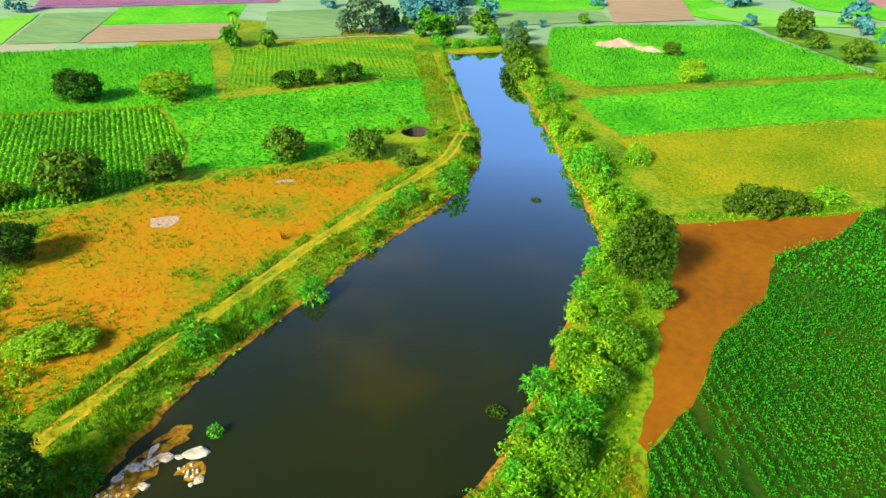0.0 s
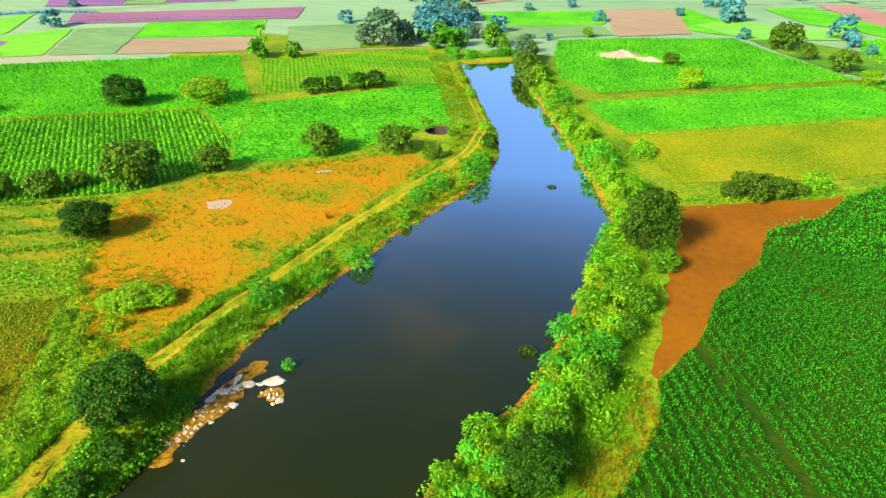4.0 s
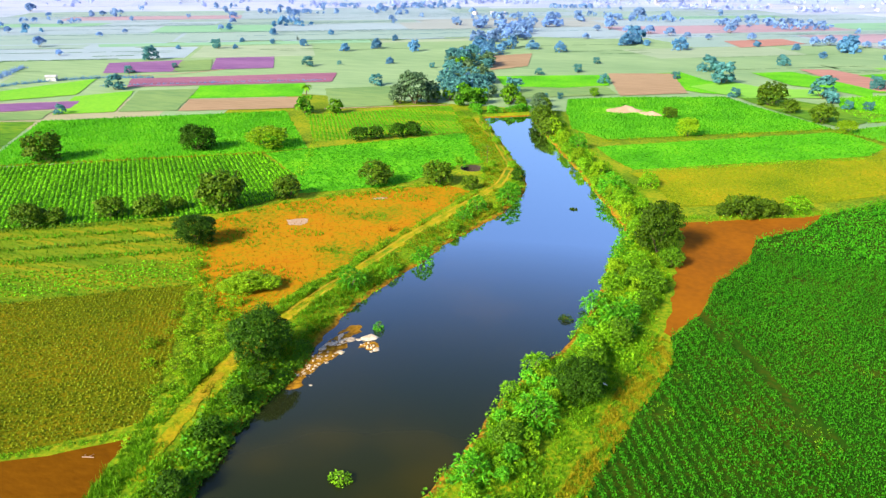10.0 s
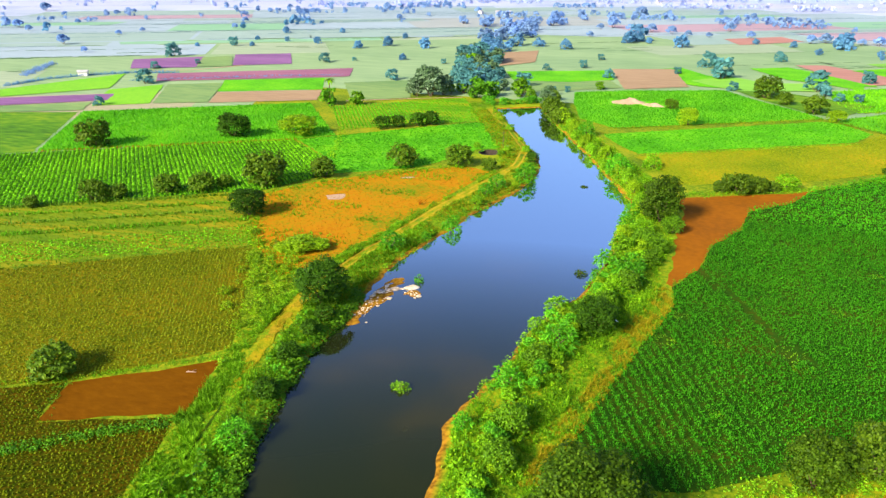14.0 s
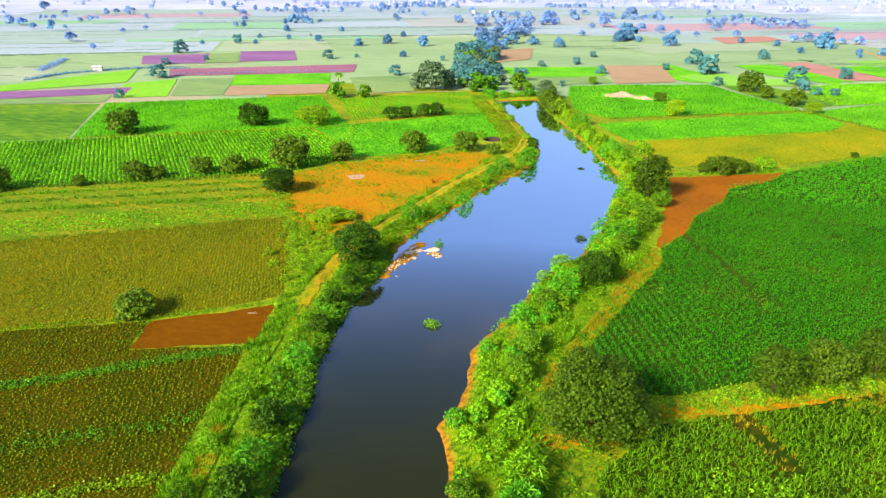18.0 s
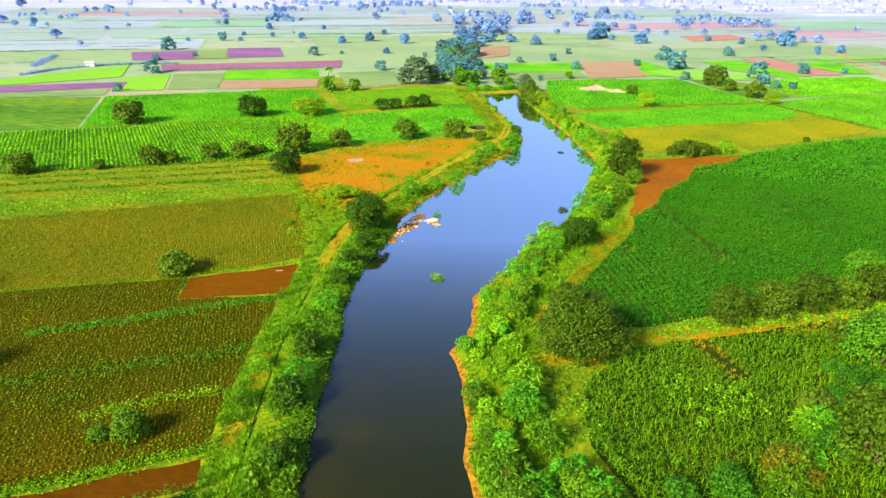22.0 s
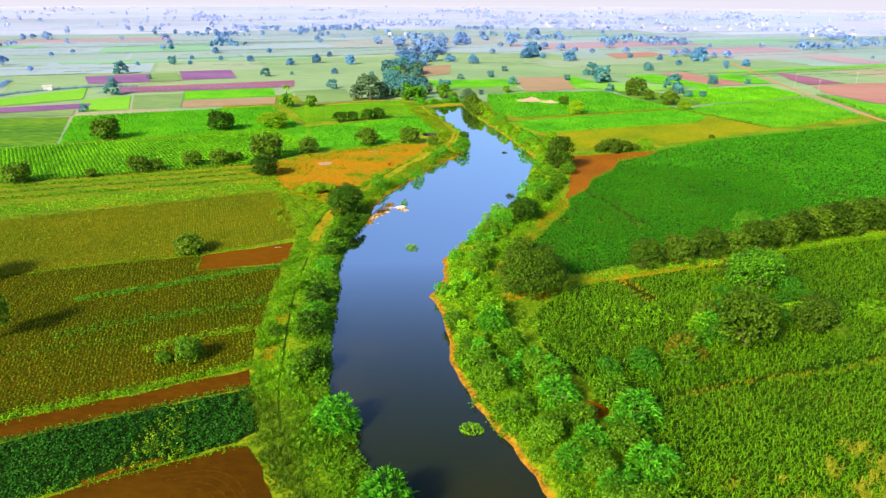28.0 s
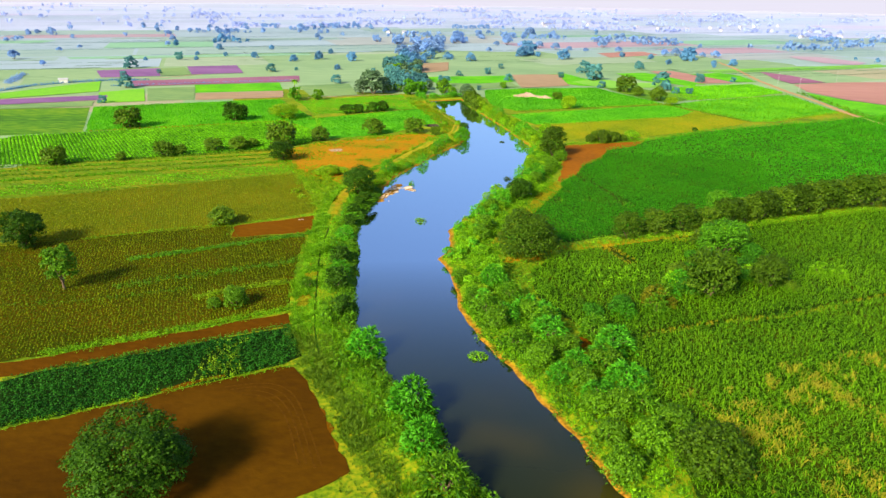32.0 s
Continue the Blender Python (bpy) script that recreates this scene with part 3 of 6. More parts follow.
def tuft(seed, blades=6, tall=1.0, wide=0.09, lean=0.5):
    rng = np.random.default_rng(seed)
    vs = []
    for _ in range(blades):
        q, r = rng.uniform(0, 6.283), rng.uniform(0.02, 0.18)
        b = np.array([math.cos(q), math.sin(q), 0])
        s = np.array([-b[1], b[0], 0]) * wide
        tip = b * (r + lean * rng.uniform(0.4, 1)) + np.array([0, 0, tall * rng.uniform(0.7, 1.1)])
        vs += [b * r - s, b * r + s, tip]
    return np.array(vs), np.arange(3 * blades).reshape(-1, 3)


def herb(seed, n=10, tall=0.8, wide=1.0, leaf=0.42):
    rng = np.random.default_rng(seed)
    d = rng.normal(0, 1, (n, 3))
    d[:, 2] = np.abs(d[:, 2])
    d /= np.linalg.norm(d, axis=1, keepdims=True)
    p = d * np.array([wide / 2, wide / 2, tall]) * rng.uniform(0.55, 1.0, (n, 1))
    return leaves(rng, p, d + np.array([0, 0, 0.5]), leaf * rng.uniform(0.7, 1.3, n), aspect=0.7)


def stalk(seed, blades=6, tall=1.0):
    """A standing cereal plant with arching strap leaves."""
    rng = np.random.default_rng(seed)
    vs, fs = [], []
    for k in range(blades):
        q, z = rng.uniform(0, 6.283), tall * (0.25 + 0.6 * k / blades)
        b, s = np.array([math.cos(q), math.sin(q), 0]), np.array([-math.sin(q), math.cos(q), 0]) * 0.03
        r1, r2 = rng.uniform(0.14, 0.22), rng.uniform(0.32, 0.5)
        lo, mid, tip = np.array([0, 0, z]), b * r1 + np.array([0, 0, z + 0.22]), b * r2 + np.array([0, 0, z + rng.uniform(0.0, 0.18)])
        o = len(vs)
        vs += [lo - s * 0.6, lo + s * 0.6, mid + s, mid - s, tip + s * 0.2, tip - s * 0.2]
        fs += [(o, o + 1, o + 2, o + 3), (o + 3, o + 2, o + 4, o + 5)]
    return np.array(vs), np.array(fs)


# ---- ground, water, distance ----
def stretched(lo, hi, step, far, grow=1.22):
    core = list(np.arange(lo, hi + 0.01, step))
    d, a, b = step, [], []
    while (a[-1] if a else lo) > -far:
        d *= grow
        a.append((a[-1] if a else lo) - d)
    d = step
    while (b[-1] if b else hi) < far:
        d *= grow
        b.append((b[-1] if b else hi) + d)
    return np.array(a[::-1] + core + b)


gx, gy = stretched(-26, 26, 0.62, 3600), stretched(-104, 200, 1.1, 3600)
mx_, my_ = np.meshgrid(gx, gy)
mx_ = mx_ + np.interp(my_, sorted([-1000, -110, 192, 1000] + [y for y, _ in WEST if -110 < y < 182]), np.interp(sorted([-110, -110, 182, 182] + [y for y, _ in WEST if -110 < y < 182]), wy, wx) / 2 + np.interp(sorted([-110, -110, 182, 182] + [y for y, _ in WEST if -110 < y < 182]), ey, ex) / 2) * np.clip((420 - np.abs(mx_)) / 320, 0, 1)
gz = height(mx_.ravel(), my_.ravel())
nx, ny = len(gx), len(gy)
q0 = (np.arange(ny - 1)[:, None] * nx + np.arange(nx - 1)[None]).ravel()
fcx, fcy = mx_.ravel()[q0], my_.ravel()[q0]
# Outer ground takes the haze-tinted tones beyond 500 m and 860 m.
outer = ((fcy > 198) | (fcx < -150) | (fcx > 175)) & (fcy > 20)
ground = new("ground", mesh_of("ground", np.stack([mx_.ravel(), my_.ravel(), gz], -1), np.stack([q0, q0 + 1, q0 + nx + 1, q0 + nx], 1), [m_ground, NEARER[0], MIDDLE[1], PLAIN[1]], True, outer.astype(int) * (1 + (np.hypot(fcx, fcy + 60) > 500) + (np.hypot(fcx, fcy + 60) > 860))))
tagged(ground, "green and yellow meadow turf with muddy river banks", "ground", "", "structure")

sy = np.concatenate([np.arange(-300, -110, 8.0), np.arange(-110, 192, 1.5)])
wl, wr = west(sy) - 2.5, east(sy) + 2.5
wv = np.concatenate([np.stack([wl, sy, 0 * sy], 1), np.stack([wr, sy, 0 * sy], 1)])
k0, nk = np.arange(len(sy) - 1), len(sy)
water = new("water", mesh_of("water", wv, np.stack([k0, k0 + nk, k0 + nk + 1, k0 + 1], 1), m_water))
tagged(water, "dark still olive river water mirroring the sky", "river", "", "structure")

# Emissive ring at 2.3 km, added to stand in for the horizon haze.
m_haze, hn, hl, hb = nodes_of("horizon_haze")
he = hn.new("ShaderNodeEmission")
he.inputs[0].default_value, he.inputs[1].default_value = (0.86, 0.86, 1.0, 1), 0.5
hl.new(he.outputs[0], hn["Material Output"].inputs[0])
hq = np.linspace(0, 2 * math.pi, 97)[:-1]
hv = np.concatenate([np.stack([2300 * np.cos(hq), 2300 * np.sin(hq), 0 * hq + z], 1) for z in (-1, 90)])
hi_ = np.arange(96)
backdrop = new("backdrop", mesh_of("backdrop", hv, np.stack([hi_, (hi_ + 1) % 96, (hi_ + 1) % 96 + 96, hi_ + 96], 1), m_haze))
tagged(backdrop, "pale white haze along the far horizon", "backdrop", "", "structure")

# ---- fields ----
F = LAND + 0.03
COTTON = [(-8, -3), (-5.6, 5), (-2.6, 17), (0.2, 27), (2.6, 35), (4.2, 41), (4, 47.5), (8.6, 57.5), (10.5, 67.7), (16.4, 78.7), (18.3, 90), (27.8, 99), (33, 109), (55, 131), (94, 156),
          (141, 187), (150, 96), (88, 57), (67, 43), (48, 28), (31, 16), (17, 7.5), (6, 0.5)]
RED = [(5, 95.2), (29, 106.6), (42, 115.8), (33.5, 108.6), (27.8, 99), (18.3, 90), (16.4, 78.7), (10.5, 67.7), (8.6, 57.5), (4, 47.5), (1.6, 50.4), (4.2, 69)]
ORANGE = [(-84, 66), (-79, 77), (-64, 92), (-48, 103.5), (-40.5, 101), (-44.5, 78), (-48, 57), (-51.5, 40), (-54, 33), (-58.5, 31), (-66, 39), (-72, 44), (-78, 55)]
NEAR_FIELDS = []


def field(nm, pts, mat, z, lab):
    NEAR_FIELDS.append((nm, pts, mat, z, lab))


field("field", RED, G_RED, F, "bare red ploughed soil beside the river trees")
field("field", COTTON, G_COTTON, F, "earth under a green cotton crop, darkened for shade between plants")
field("field", ORANGE, G_ORANGE, F, "fallow field of dry orange scrub grass")
field("field", [(-142, 33), (-85, 66.5), (-79, 56), (-71, 43), (-69, 41), (-116, 9.5), (-150, -8), (-180, 12)], G_OCHRE, F, "striped green and ochre fodder field")
field("field", [(-116, 9.2), (-69.3, 40.4), (-60, 25), (-51.5, 9), (-65.8, -3.6), (-88, -15.2), (-125, -36), (-150, -10)], G_OLIVE, F, "olive and yellow low crop in full cover")
field("field", [(-65.6, -4.3), (-50.8, 6.3), (-47.9, -4.9), (-62.8, -11)], G_EARTH, F, "small plot of bare brown earth")
field("field", [(-88, -15.8), (-65.9, -4.2), (-63, -11.4), (-48.2, -5.6), (-44.5, -22), (-38.6, -41), (-67, -61), (-110, -86), (-140, -45)], G_DIM, F, "dark olive low crop in rows")
field("field", [(-67, -61.6), (-38, -41.5), (-36.3, -45.5), (-64.5, -64.8), (-110, -92), (-112, -88)], G_STRIP, F + 0.01, "strip of ploughed brown earth")
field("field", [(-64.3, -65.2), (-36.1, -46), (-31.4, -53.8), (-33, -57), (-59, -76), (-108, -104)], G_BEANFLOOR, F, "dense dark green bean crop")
field("field", [(-59.3, -76.8), (-33, -57.4), (-31, -57.2), (-28, -60), (-17.2, -76), (-21.5, -81), (-30, -96), (-80, -110), (-100, -104)], G_BROWN, F + 0.01, "smooth brown harrowed field")
field("field", [(-180, 67), (-103.5, 114), (-84, 98.5), (-76.8, 86.5), (-85, 70), (-142, 35), (-190, 20)], G_DEEP, F, "green row crop")
field("field", [(-102.5, 114.5), (-57, 156.5), (-49, 143), (-42, 128), (-52, 112), (-58.4, 98.8), (-76, 87), (-83, 98)], G_BRIGHT, F, "bright green streaky crop")
field("field", [(-116.5, 162), (-75, 194.5), (-57.5, 157), (-96, 130.5)], G_GRASS, F, "yellow-green row crop")
field("field", [(-193.3, 126), (-126.8, 166.5), (-94.5, 123.5), (-103, 115.5), (-162.6, 79)], G_BRIGHT, F, "bright green fodder crop")
field("field", [(-229, 111), (-194, 124.5), (-163, 78), (-181, 68), (-240, 45)], G_PATCHY, F, "dull green crop")
field("field", [(-218, 164), (-205.4, 181.8), (-181.5, 145), (-198, 134.5)], G_YELLOW, F + 0.1, "yellow-green crop plot")
field("field", [(-204, 182.5), (-184, 194), (-163, 154), (-180.5, 145.5)], G_GREY, F + 0.1, "grey-green crop plot")
field("field", [(-188.4, 201), (-149.7, 221.3), (-136.1, 193.8), (-174, 175)], G_BRIGHT, F, "green crop strip")
field("field", [(-172.8, 173.5), (-135.4, 192), (-126.8, 171.5), (-162, 153.5)], G_BEIGE, F + 0.1, "strip of pale stubble")
field("field", [(-135.4, 212), (-112, 227), (-95, 188), (-114.5, 176)], G_GREY, F + 0.1, "grey-green row crop plot")
field("field", [(-250, 130), (-208.4, 157), (-201, 145), (-237.3, 118.5)], G_PURPLE, F + 0.1, "dark mauve ploughed strip")
field("field", [(-237.3, 117.7), (-203.5, 140), (-195, 127), (-227.5, 110)], G_GREY, F + 0.1, "grey-green crop strip")
field("field", [(-262, 140), (-243, 201), (-220, 166.5), (-250, 131)], G_YELLOW, F + 0.1, "yellow-green crop plot")
field("field", [(-276.7, 244), (-248, 266.6), (-224, 231), (-253, 215)], G_PURPLE, F + 0.1, "mauve ploughed plot")
field("field", [(-237.5, 280), (-211, 296), (-187.5, 257), (-213, 242)], G_PURPLE, F + 0.1, "mauve ploughed plot")
field("field", [(-228.7, 206), (-150.7, 253.5), (-141, 228.5), (-214.4, 187.6)], G_MAUVE, F + 0.1, "long mauve ploughed strip")
field("field", [(-37, 222), (-17.7, 233), (3.3, 240.4), (20.5, 247.6), (30.8, 228.6), (43.2, 210.4), (50, 198.4), (-16, 161), (-28, 172), (-34, 200)], G_BRIGHT, F, "bright green crop behind the river")
field("field", [(-18, 151), (49, 193), (54, 190), (60, 178), (52.6, 164.6), (-6.6, 130.6), (-13, 140)], G_BRIGHT, F, "green crop in cross rows")
field("field", [(-7, 127.6), (52.6, 163.6), (62, 177), (78.6, 157.6), (72, 149), (54, 132), (33, 117), (4, 105), (0, 116)], G_STUBBLY, F, "olive and yellow low crop")
field("field", [(62.7, 258.5), (86.5, 274.8), (110.5, 286.5), (119, 253.6), (97.8, 233.4), (76.1, 219.9), (62.9, 212.7), (58, 232)], G_BRIGHT, F, "bright green crop")
field("field", [(51, 194.6), (75.7, 217), (97.3, 230.3), (118.6, 246), (121.8, 219.4), (124.3, 192.2), (104.3, 175.3), (89.1, 160.7), (79.8, 158.4), (65.6, 177), (56, 191)], G_BRIGHT, F + 0.01, "bright green crop")
field("field", [(31, 473), (71, 503), (82, 472), (39, 434)], NEARER[4], F + 0.1, "pale red ploughed plot on the plain")
field("field", [(50, 328), (84, 304), (75, 263), (55, 289)], G_BRIGHT, F + 0.1, "bright green crop strip on the plain")
field("field", [(-7.5, 302), (4, 310), (15, 288), (28, 278.5), (24.5, 252), (11.8, 253), (2, 260)], G_BRIGHT, F + 0.1, "bright green crop plot")
field("field", [(36, 319), (54.7, 330), (85, 287), (83, 277.5), (65, 276.7), (49, 286)], G_BRIGHT, F + 0.1, "bright green crop plot")
field("field", [(24.8, 248.6), (44.4, 248.3), (71.6, 228), (62, 212), (54.7, 201), (46, 207.4), (33, 229)], G_PATCHY, F + 0.1, "yellow-green pasture plot")
field("field", [(-66, 241), (-28, 263), (-19.5, 238), (-54, 218)], G_GREY, F + 0.1, "grey-green young crop plot")
field("field", [(-29, 294), (0, 304), (7, 250.5), (-18.6, 235.5)], G_BEIGE, F + 0.1, "pale stubble plot")
field("field", [(-77, 268), (-31, 288), (-26, 265), (-65, 241)], G_BRIGHT, F + 0.1, "green crop plot")
field("field", [(-99, 339), (-78.6, 359), (-70, 306), (-84.4, 286)], G_BEIGE, F + 0.1, "pale stubble plot")
field("field", [(134.6, 290.7), (163.8, 309.3), (260, 340), (240, 260), (155.3, 220.8), (143, 233.8), (132.6, 259.5)], NEARER[4], F + 0.1, "red ploughed field beside the dirt road")
field("field", [(59.6, 340), (74.6, 344.4), (91.2, 317), (101.2, 289), (81.5, 281), (69, 305)], NEARER[4], F + 0.1, "red ploughed plot")
field("field", [(133, 358.3), (147.2, 339.5), (157.6, 307.6), (134.6, 295.8), (131.6, 317)], G_MAUVE, F + 0.1, "maroon ploughed plot beside the dirt road")
field("field", [(130.3, 256.7), (142.3, 231.8), (154.5, 219), (210, 225), (200, 140), (136.9, 170), (130, 187), (128, 231.4)], G_BRIGHT, F + 0.05, "bright green crop beyond the dirt road")
field("field", [(190.6, 497), (214, 494), (235.4, 452.5), (221, 430.7), (199.6, 436.8), (189.5, 471)], MIDDLE[4], F + 0.1, "pale red ploughed plot on the plain")
field("field", [(82.6, 327), (103, 342.6), (114, 328.8), (116, 297.8), (103, 293.9), (92, 314)], G_BRIGHT, F + 0.1, "bright green crop plot beside the dirt road")
field("field", [(7.7, 268), (24.5, 289), (39.6, 272), (62, 279), (56, 256), (25.6, 246)], NEARER[2], F + 0.08, "yellow-green crop plot")
field("field", [(-73.2, 258.3), (-46, 280.3), (-28, 288.5), (-24.8, 258.8), (-42, 246.3), (-66.8, 241.8)], G_BRIGHT, F + 0.12, "bright green crop plot")
field("field", [(-247, 264), (-235.5, 274.6), (-212, 240), (-226, 230)], G_GREY, F + 0.1, "grey-green plot between violet fields")
field("field", [(5, -6), (30, 8.5), (48, 20), (81, 38), (130, 62), (140, -20), (50.7, -90), (24, -95), (15, -55), (8, -38), (1, -28), (-1, -17)], G_MAIZE, F, "weedy earth under tall maize, darkened for shade between stalks")
for k, (nm, pts, mat, z, lab) in enumerate(NEAR_FIELDS):
    polygon(nm, pts, mat, z + 0.003 * k, label=lab, seed=k)

# far plain: strips of fields on the same heading as the near ones, haze-tinted by distance
rng = random.Random(5)
U30, V30 = (math.cos(radians(30)), math.sin(radians(30))), (-math.sin(radians(30)), math.cos(radians(30)))
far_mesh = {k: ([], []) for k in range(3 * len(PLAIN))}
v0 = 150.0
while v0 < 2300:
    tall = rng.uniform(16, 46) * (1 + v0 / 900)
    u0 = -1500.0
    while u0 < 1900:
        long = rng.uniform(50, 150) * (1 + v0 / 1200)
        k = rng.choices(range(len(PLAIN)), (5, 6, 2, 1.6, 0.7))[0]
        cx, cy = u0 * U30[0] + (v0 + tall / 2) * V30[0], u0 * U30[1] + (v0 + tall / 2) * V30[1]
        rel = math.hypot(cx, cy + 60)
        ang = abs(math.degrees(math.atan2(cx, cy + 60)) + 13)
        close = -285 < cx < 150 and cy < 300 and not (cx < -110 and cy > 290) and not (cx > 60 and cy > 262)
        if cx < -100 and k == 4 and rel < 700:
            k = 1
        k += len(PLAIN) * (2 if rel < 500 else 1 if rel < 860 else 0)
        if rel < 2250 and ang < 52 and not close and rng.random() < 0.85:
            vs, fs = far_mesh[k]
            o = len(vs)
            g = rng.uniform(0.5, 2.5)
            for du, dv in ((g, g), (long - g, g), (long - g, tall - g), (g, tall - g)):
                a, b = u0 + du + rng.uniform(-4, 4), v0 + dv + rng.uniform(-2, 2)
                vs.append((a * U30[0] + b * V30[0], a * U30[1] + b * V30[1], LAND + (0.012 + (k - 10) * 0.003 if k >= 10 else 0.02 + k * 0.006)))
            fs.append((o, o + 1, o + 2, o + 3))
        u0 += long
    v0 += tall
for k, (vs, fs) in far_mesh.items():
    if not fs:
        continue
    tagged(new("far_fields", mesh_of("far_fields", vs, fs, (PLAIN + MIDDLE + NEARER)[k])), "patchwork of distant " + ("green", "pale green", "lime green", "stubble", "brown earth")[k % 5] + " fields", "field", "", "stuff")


def ribbon(name, pts, wide, mat, z, label, shift=0.0, kind="structure"):
    p = np.array(pts, float)
    seg = np.r_[0, np.cumsum(np.hypot(*np.diff(p, axis=0).T))]
    s = np.arange(0, seg[-1], 1.0)
    x, y = np.interp(s, seg, p[:, 0]), np.interp(s, seg, p[:, 1])
    for _ in range(6):
        x[1:-1], y[1:-1] = (x[:-2] + x[2:]) / 2, (y[:-2] + y[2:]) / 2
    tx, ty = np.gradient(x), np.gradient(y)
    ln = np.hypot(tx, ty)
    px, py = -ty / ln, tx / ln
    w = wide * (0.5 + 0.12 * wobble(s, s * 0.7, 1.3))
    a, b = shift - w, shift + w
    ax, ay, bx, by = x + px * a, y + py * a, x + px * b, y + py * b
    v = np.concatenate([np.stack([ax, ay, height(ax, ay) + z], 1), np.stack([bx, by, height(bx, by) + z], 1)])
    i, n = np.arange(len(s) - 1), len(s)
    return tagged(new(name, mesh_of(name, v, np.stack([i, i + n, i + n + 1, i + 1], 1), mat)), label, "track", "", kind)


TRACK = [(-15, -73), (-20, -66), (-25.5, -59.5), (-30.5, -51), (-34.5, -41), (-38.3, -28.5), (-43, -11), (-46.8, 7), (-48.5, 15), (-49.6, 24), (-49.4, 34), (-48, 44), (-45.3, 59),
         (-43.4, 71), (-39, 91), (-35, 108), (-36.3, 124), (-46.5, 148), (-61, 177)]
ribbon("track", TRACK[8:], 3.4, G_STRAW, 0.035, "dry yellow grass strip along the farm track")
for side in (-0.75, 0.75):
    ribbon("track", TRACK[9:], 0.5, G_RUT, 0.06, "sandy wheel rut of a farm track", side)
ribbon("track", [(-29, -54), (-32.3, -47), (-36.2, -35.6), (-39.5, -25.5), (-42.5, -15.4), (-45.4, -2)], 0.3, G_COTTON, 0.05, "narrow dark worn line through green turf", -0.45)
ribbon("track", [(-45.6, 1), (-47.2, 8.5), (-48.2, 13.5)], 1.7, G_STRAW, 0.075, "narrow sandy end of the track")
ribbon("track", [(-48, 12.5), (-48.9, 17), (-49.5, 22), (-49.6, 30)], 1.3, G_TRACK, 0.09, "bare sandy stretch of the track")
ribbon("track", [(-116, 174.5), (-104, 181), (-94, 187), (-76, 196)], 1.0, G_SAND, 0.1, "narrow pale footpath between plots")
ribbon("track", [(-242, 210), (-221.7, 222), (-210.7, 238.6), (-201.5, 262), (-194.7, 267.5)], 1.6, G_SAND, 0.13, "pale dirt path beside violet fields")
for way in ([(5, -3.4), (9, -2), (13, -1.5), (15.6, -5.6), (18, -10.5)], [(13, -0.8), (24, 4.4), (34, 9.6), (46, 16.2)], [(-8, -13), (1, -9.8)]):
    ribbon("track", way, 2.0, G_ORANGE, 0.09, "bare orange earth showing between crops")
G_ROAD = soil("road_dirt", [(0.36, 0.2, 0.09), (0.46, 0.28, 0.14)], 0.3, 2)
ribbon("road", [(119, 420), (120.8, 376), (120, 341), (119.4, 307), (121.7, 261), (126, 222), (127.4, 190), (132.3, 164), (140, 130)], 2.6, G_ROAD, 0.12, "pale unpaved road")

# ---- crops ----
def crop(name, stencils, poly, heading, gap, step, size, mat, label, seed=0, miss=0.04, wander=0.1, area=None, gaps=(), patchy=0.0, along=0.4):
    x, y = rows_in(poly, heading, gap, step, wander, seed, miss, along)
    if area is not None:
        ok = inside(area, x, y)
        x, y = x[ok], y[ok]
    ok = shore(x, y) > 0.8
    for (ax, ay), (bx, by), half in gaps:
        d = np.abs((x - ax) * (by - ay) - (y - ay) * (bx - ax)) / math.hypot(bx - ax, by - ay)
        t = ((x - ax) * (bx - ax) + (y - ay) * (by - ay)) / ((bx - ax) ** 2 + (by - ay) ** 2)
        ok &= (d > half) | (t < 0) | (t > 1)
    if patchy:
        ok &= wobble(x * 0.5, y * 0.5, 0.55) + 0.5 * wobble(x, y, 1.3) < 2.4 - patchy
    x, y = x[ok], y[ok]
    return sow(name, stencils, x, y, 0 * x + F, size + 0 * x, mat, label, seed=seed)


HERB = [herb(k, 10, 0.9, 1.0, 0.28) for k in range(5)]
COTTON_BUSH = [(v * np.array([0.88, 0.6, 1.0]), f) for v, f in (herb(40 + k, 20, 1.25, 1.0, 0.215) for k in range(5))]
NEAR_PART = [(-15, -10), (62, -10), (62, 84), (-15, 84)]
FAR_BUSH = [(v * np.array([0.95, 0.62, 1.0]), f) for v, f in (herb(50 + k, 9, 1.15, 1.0, 0.34) for k in range(4))]
HERB_S = [herb(10 + k, 5, 0.8, 1.0, 0.48) for k in range(4)]
HERB_B = [herb(80 + k, 13, 0.85, 1.0, 0.25) for k in range(5)]
HERB_D = [herb(20 + k, 7, 0.8, 0.8, 0.42) for k in range(5)]
MAIZE = [stalk(k, 6) for k in range(6)]
TUFT = [tuft(k, 10, 0.9, 0.06, 0.55) for k in range(5)]
LOW_GRASS = [tuft(20 + k, 4, 0.7, 0.12, 0.8) for k in range(4)]

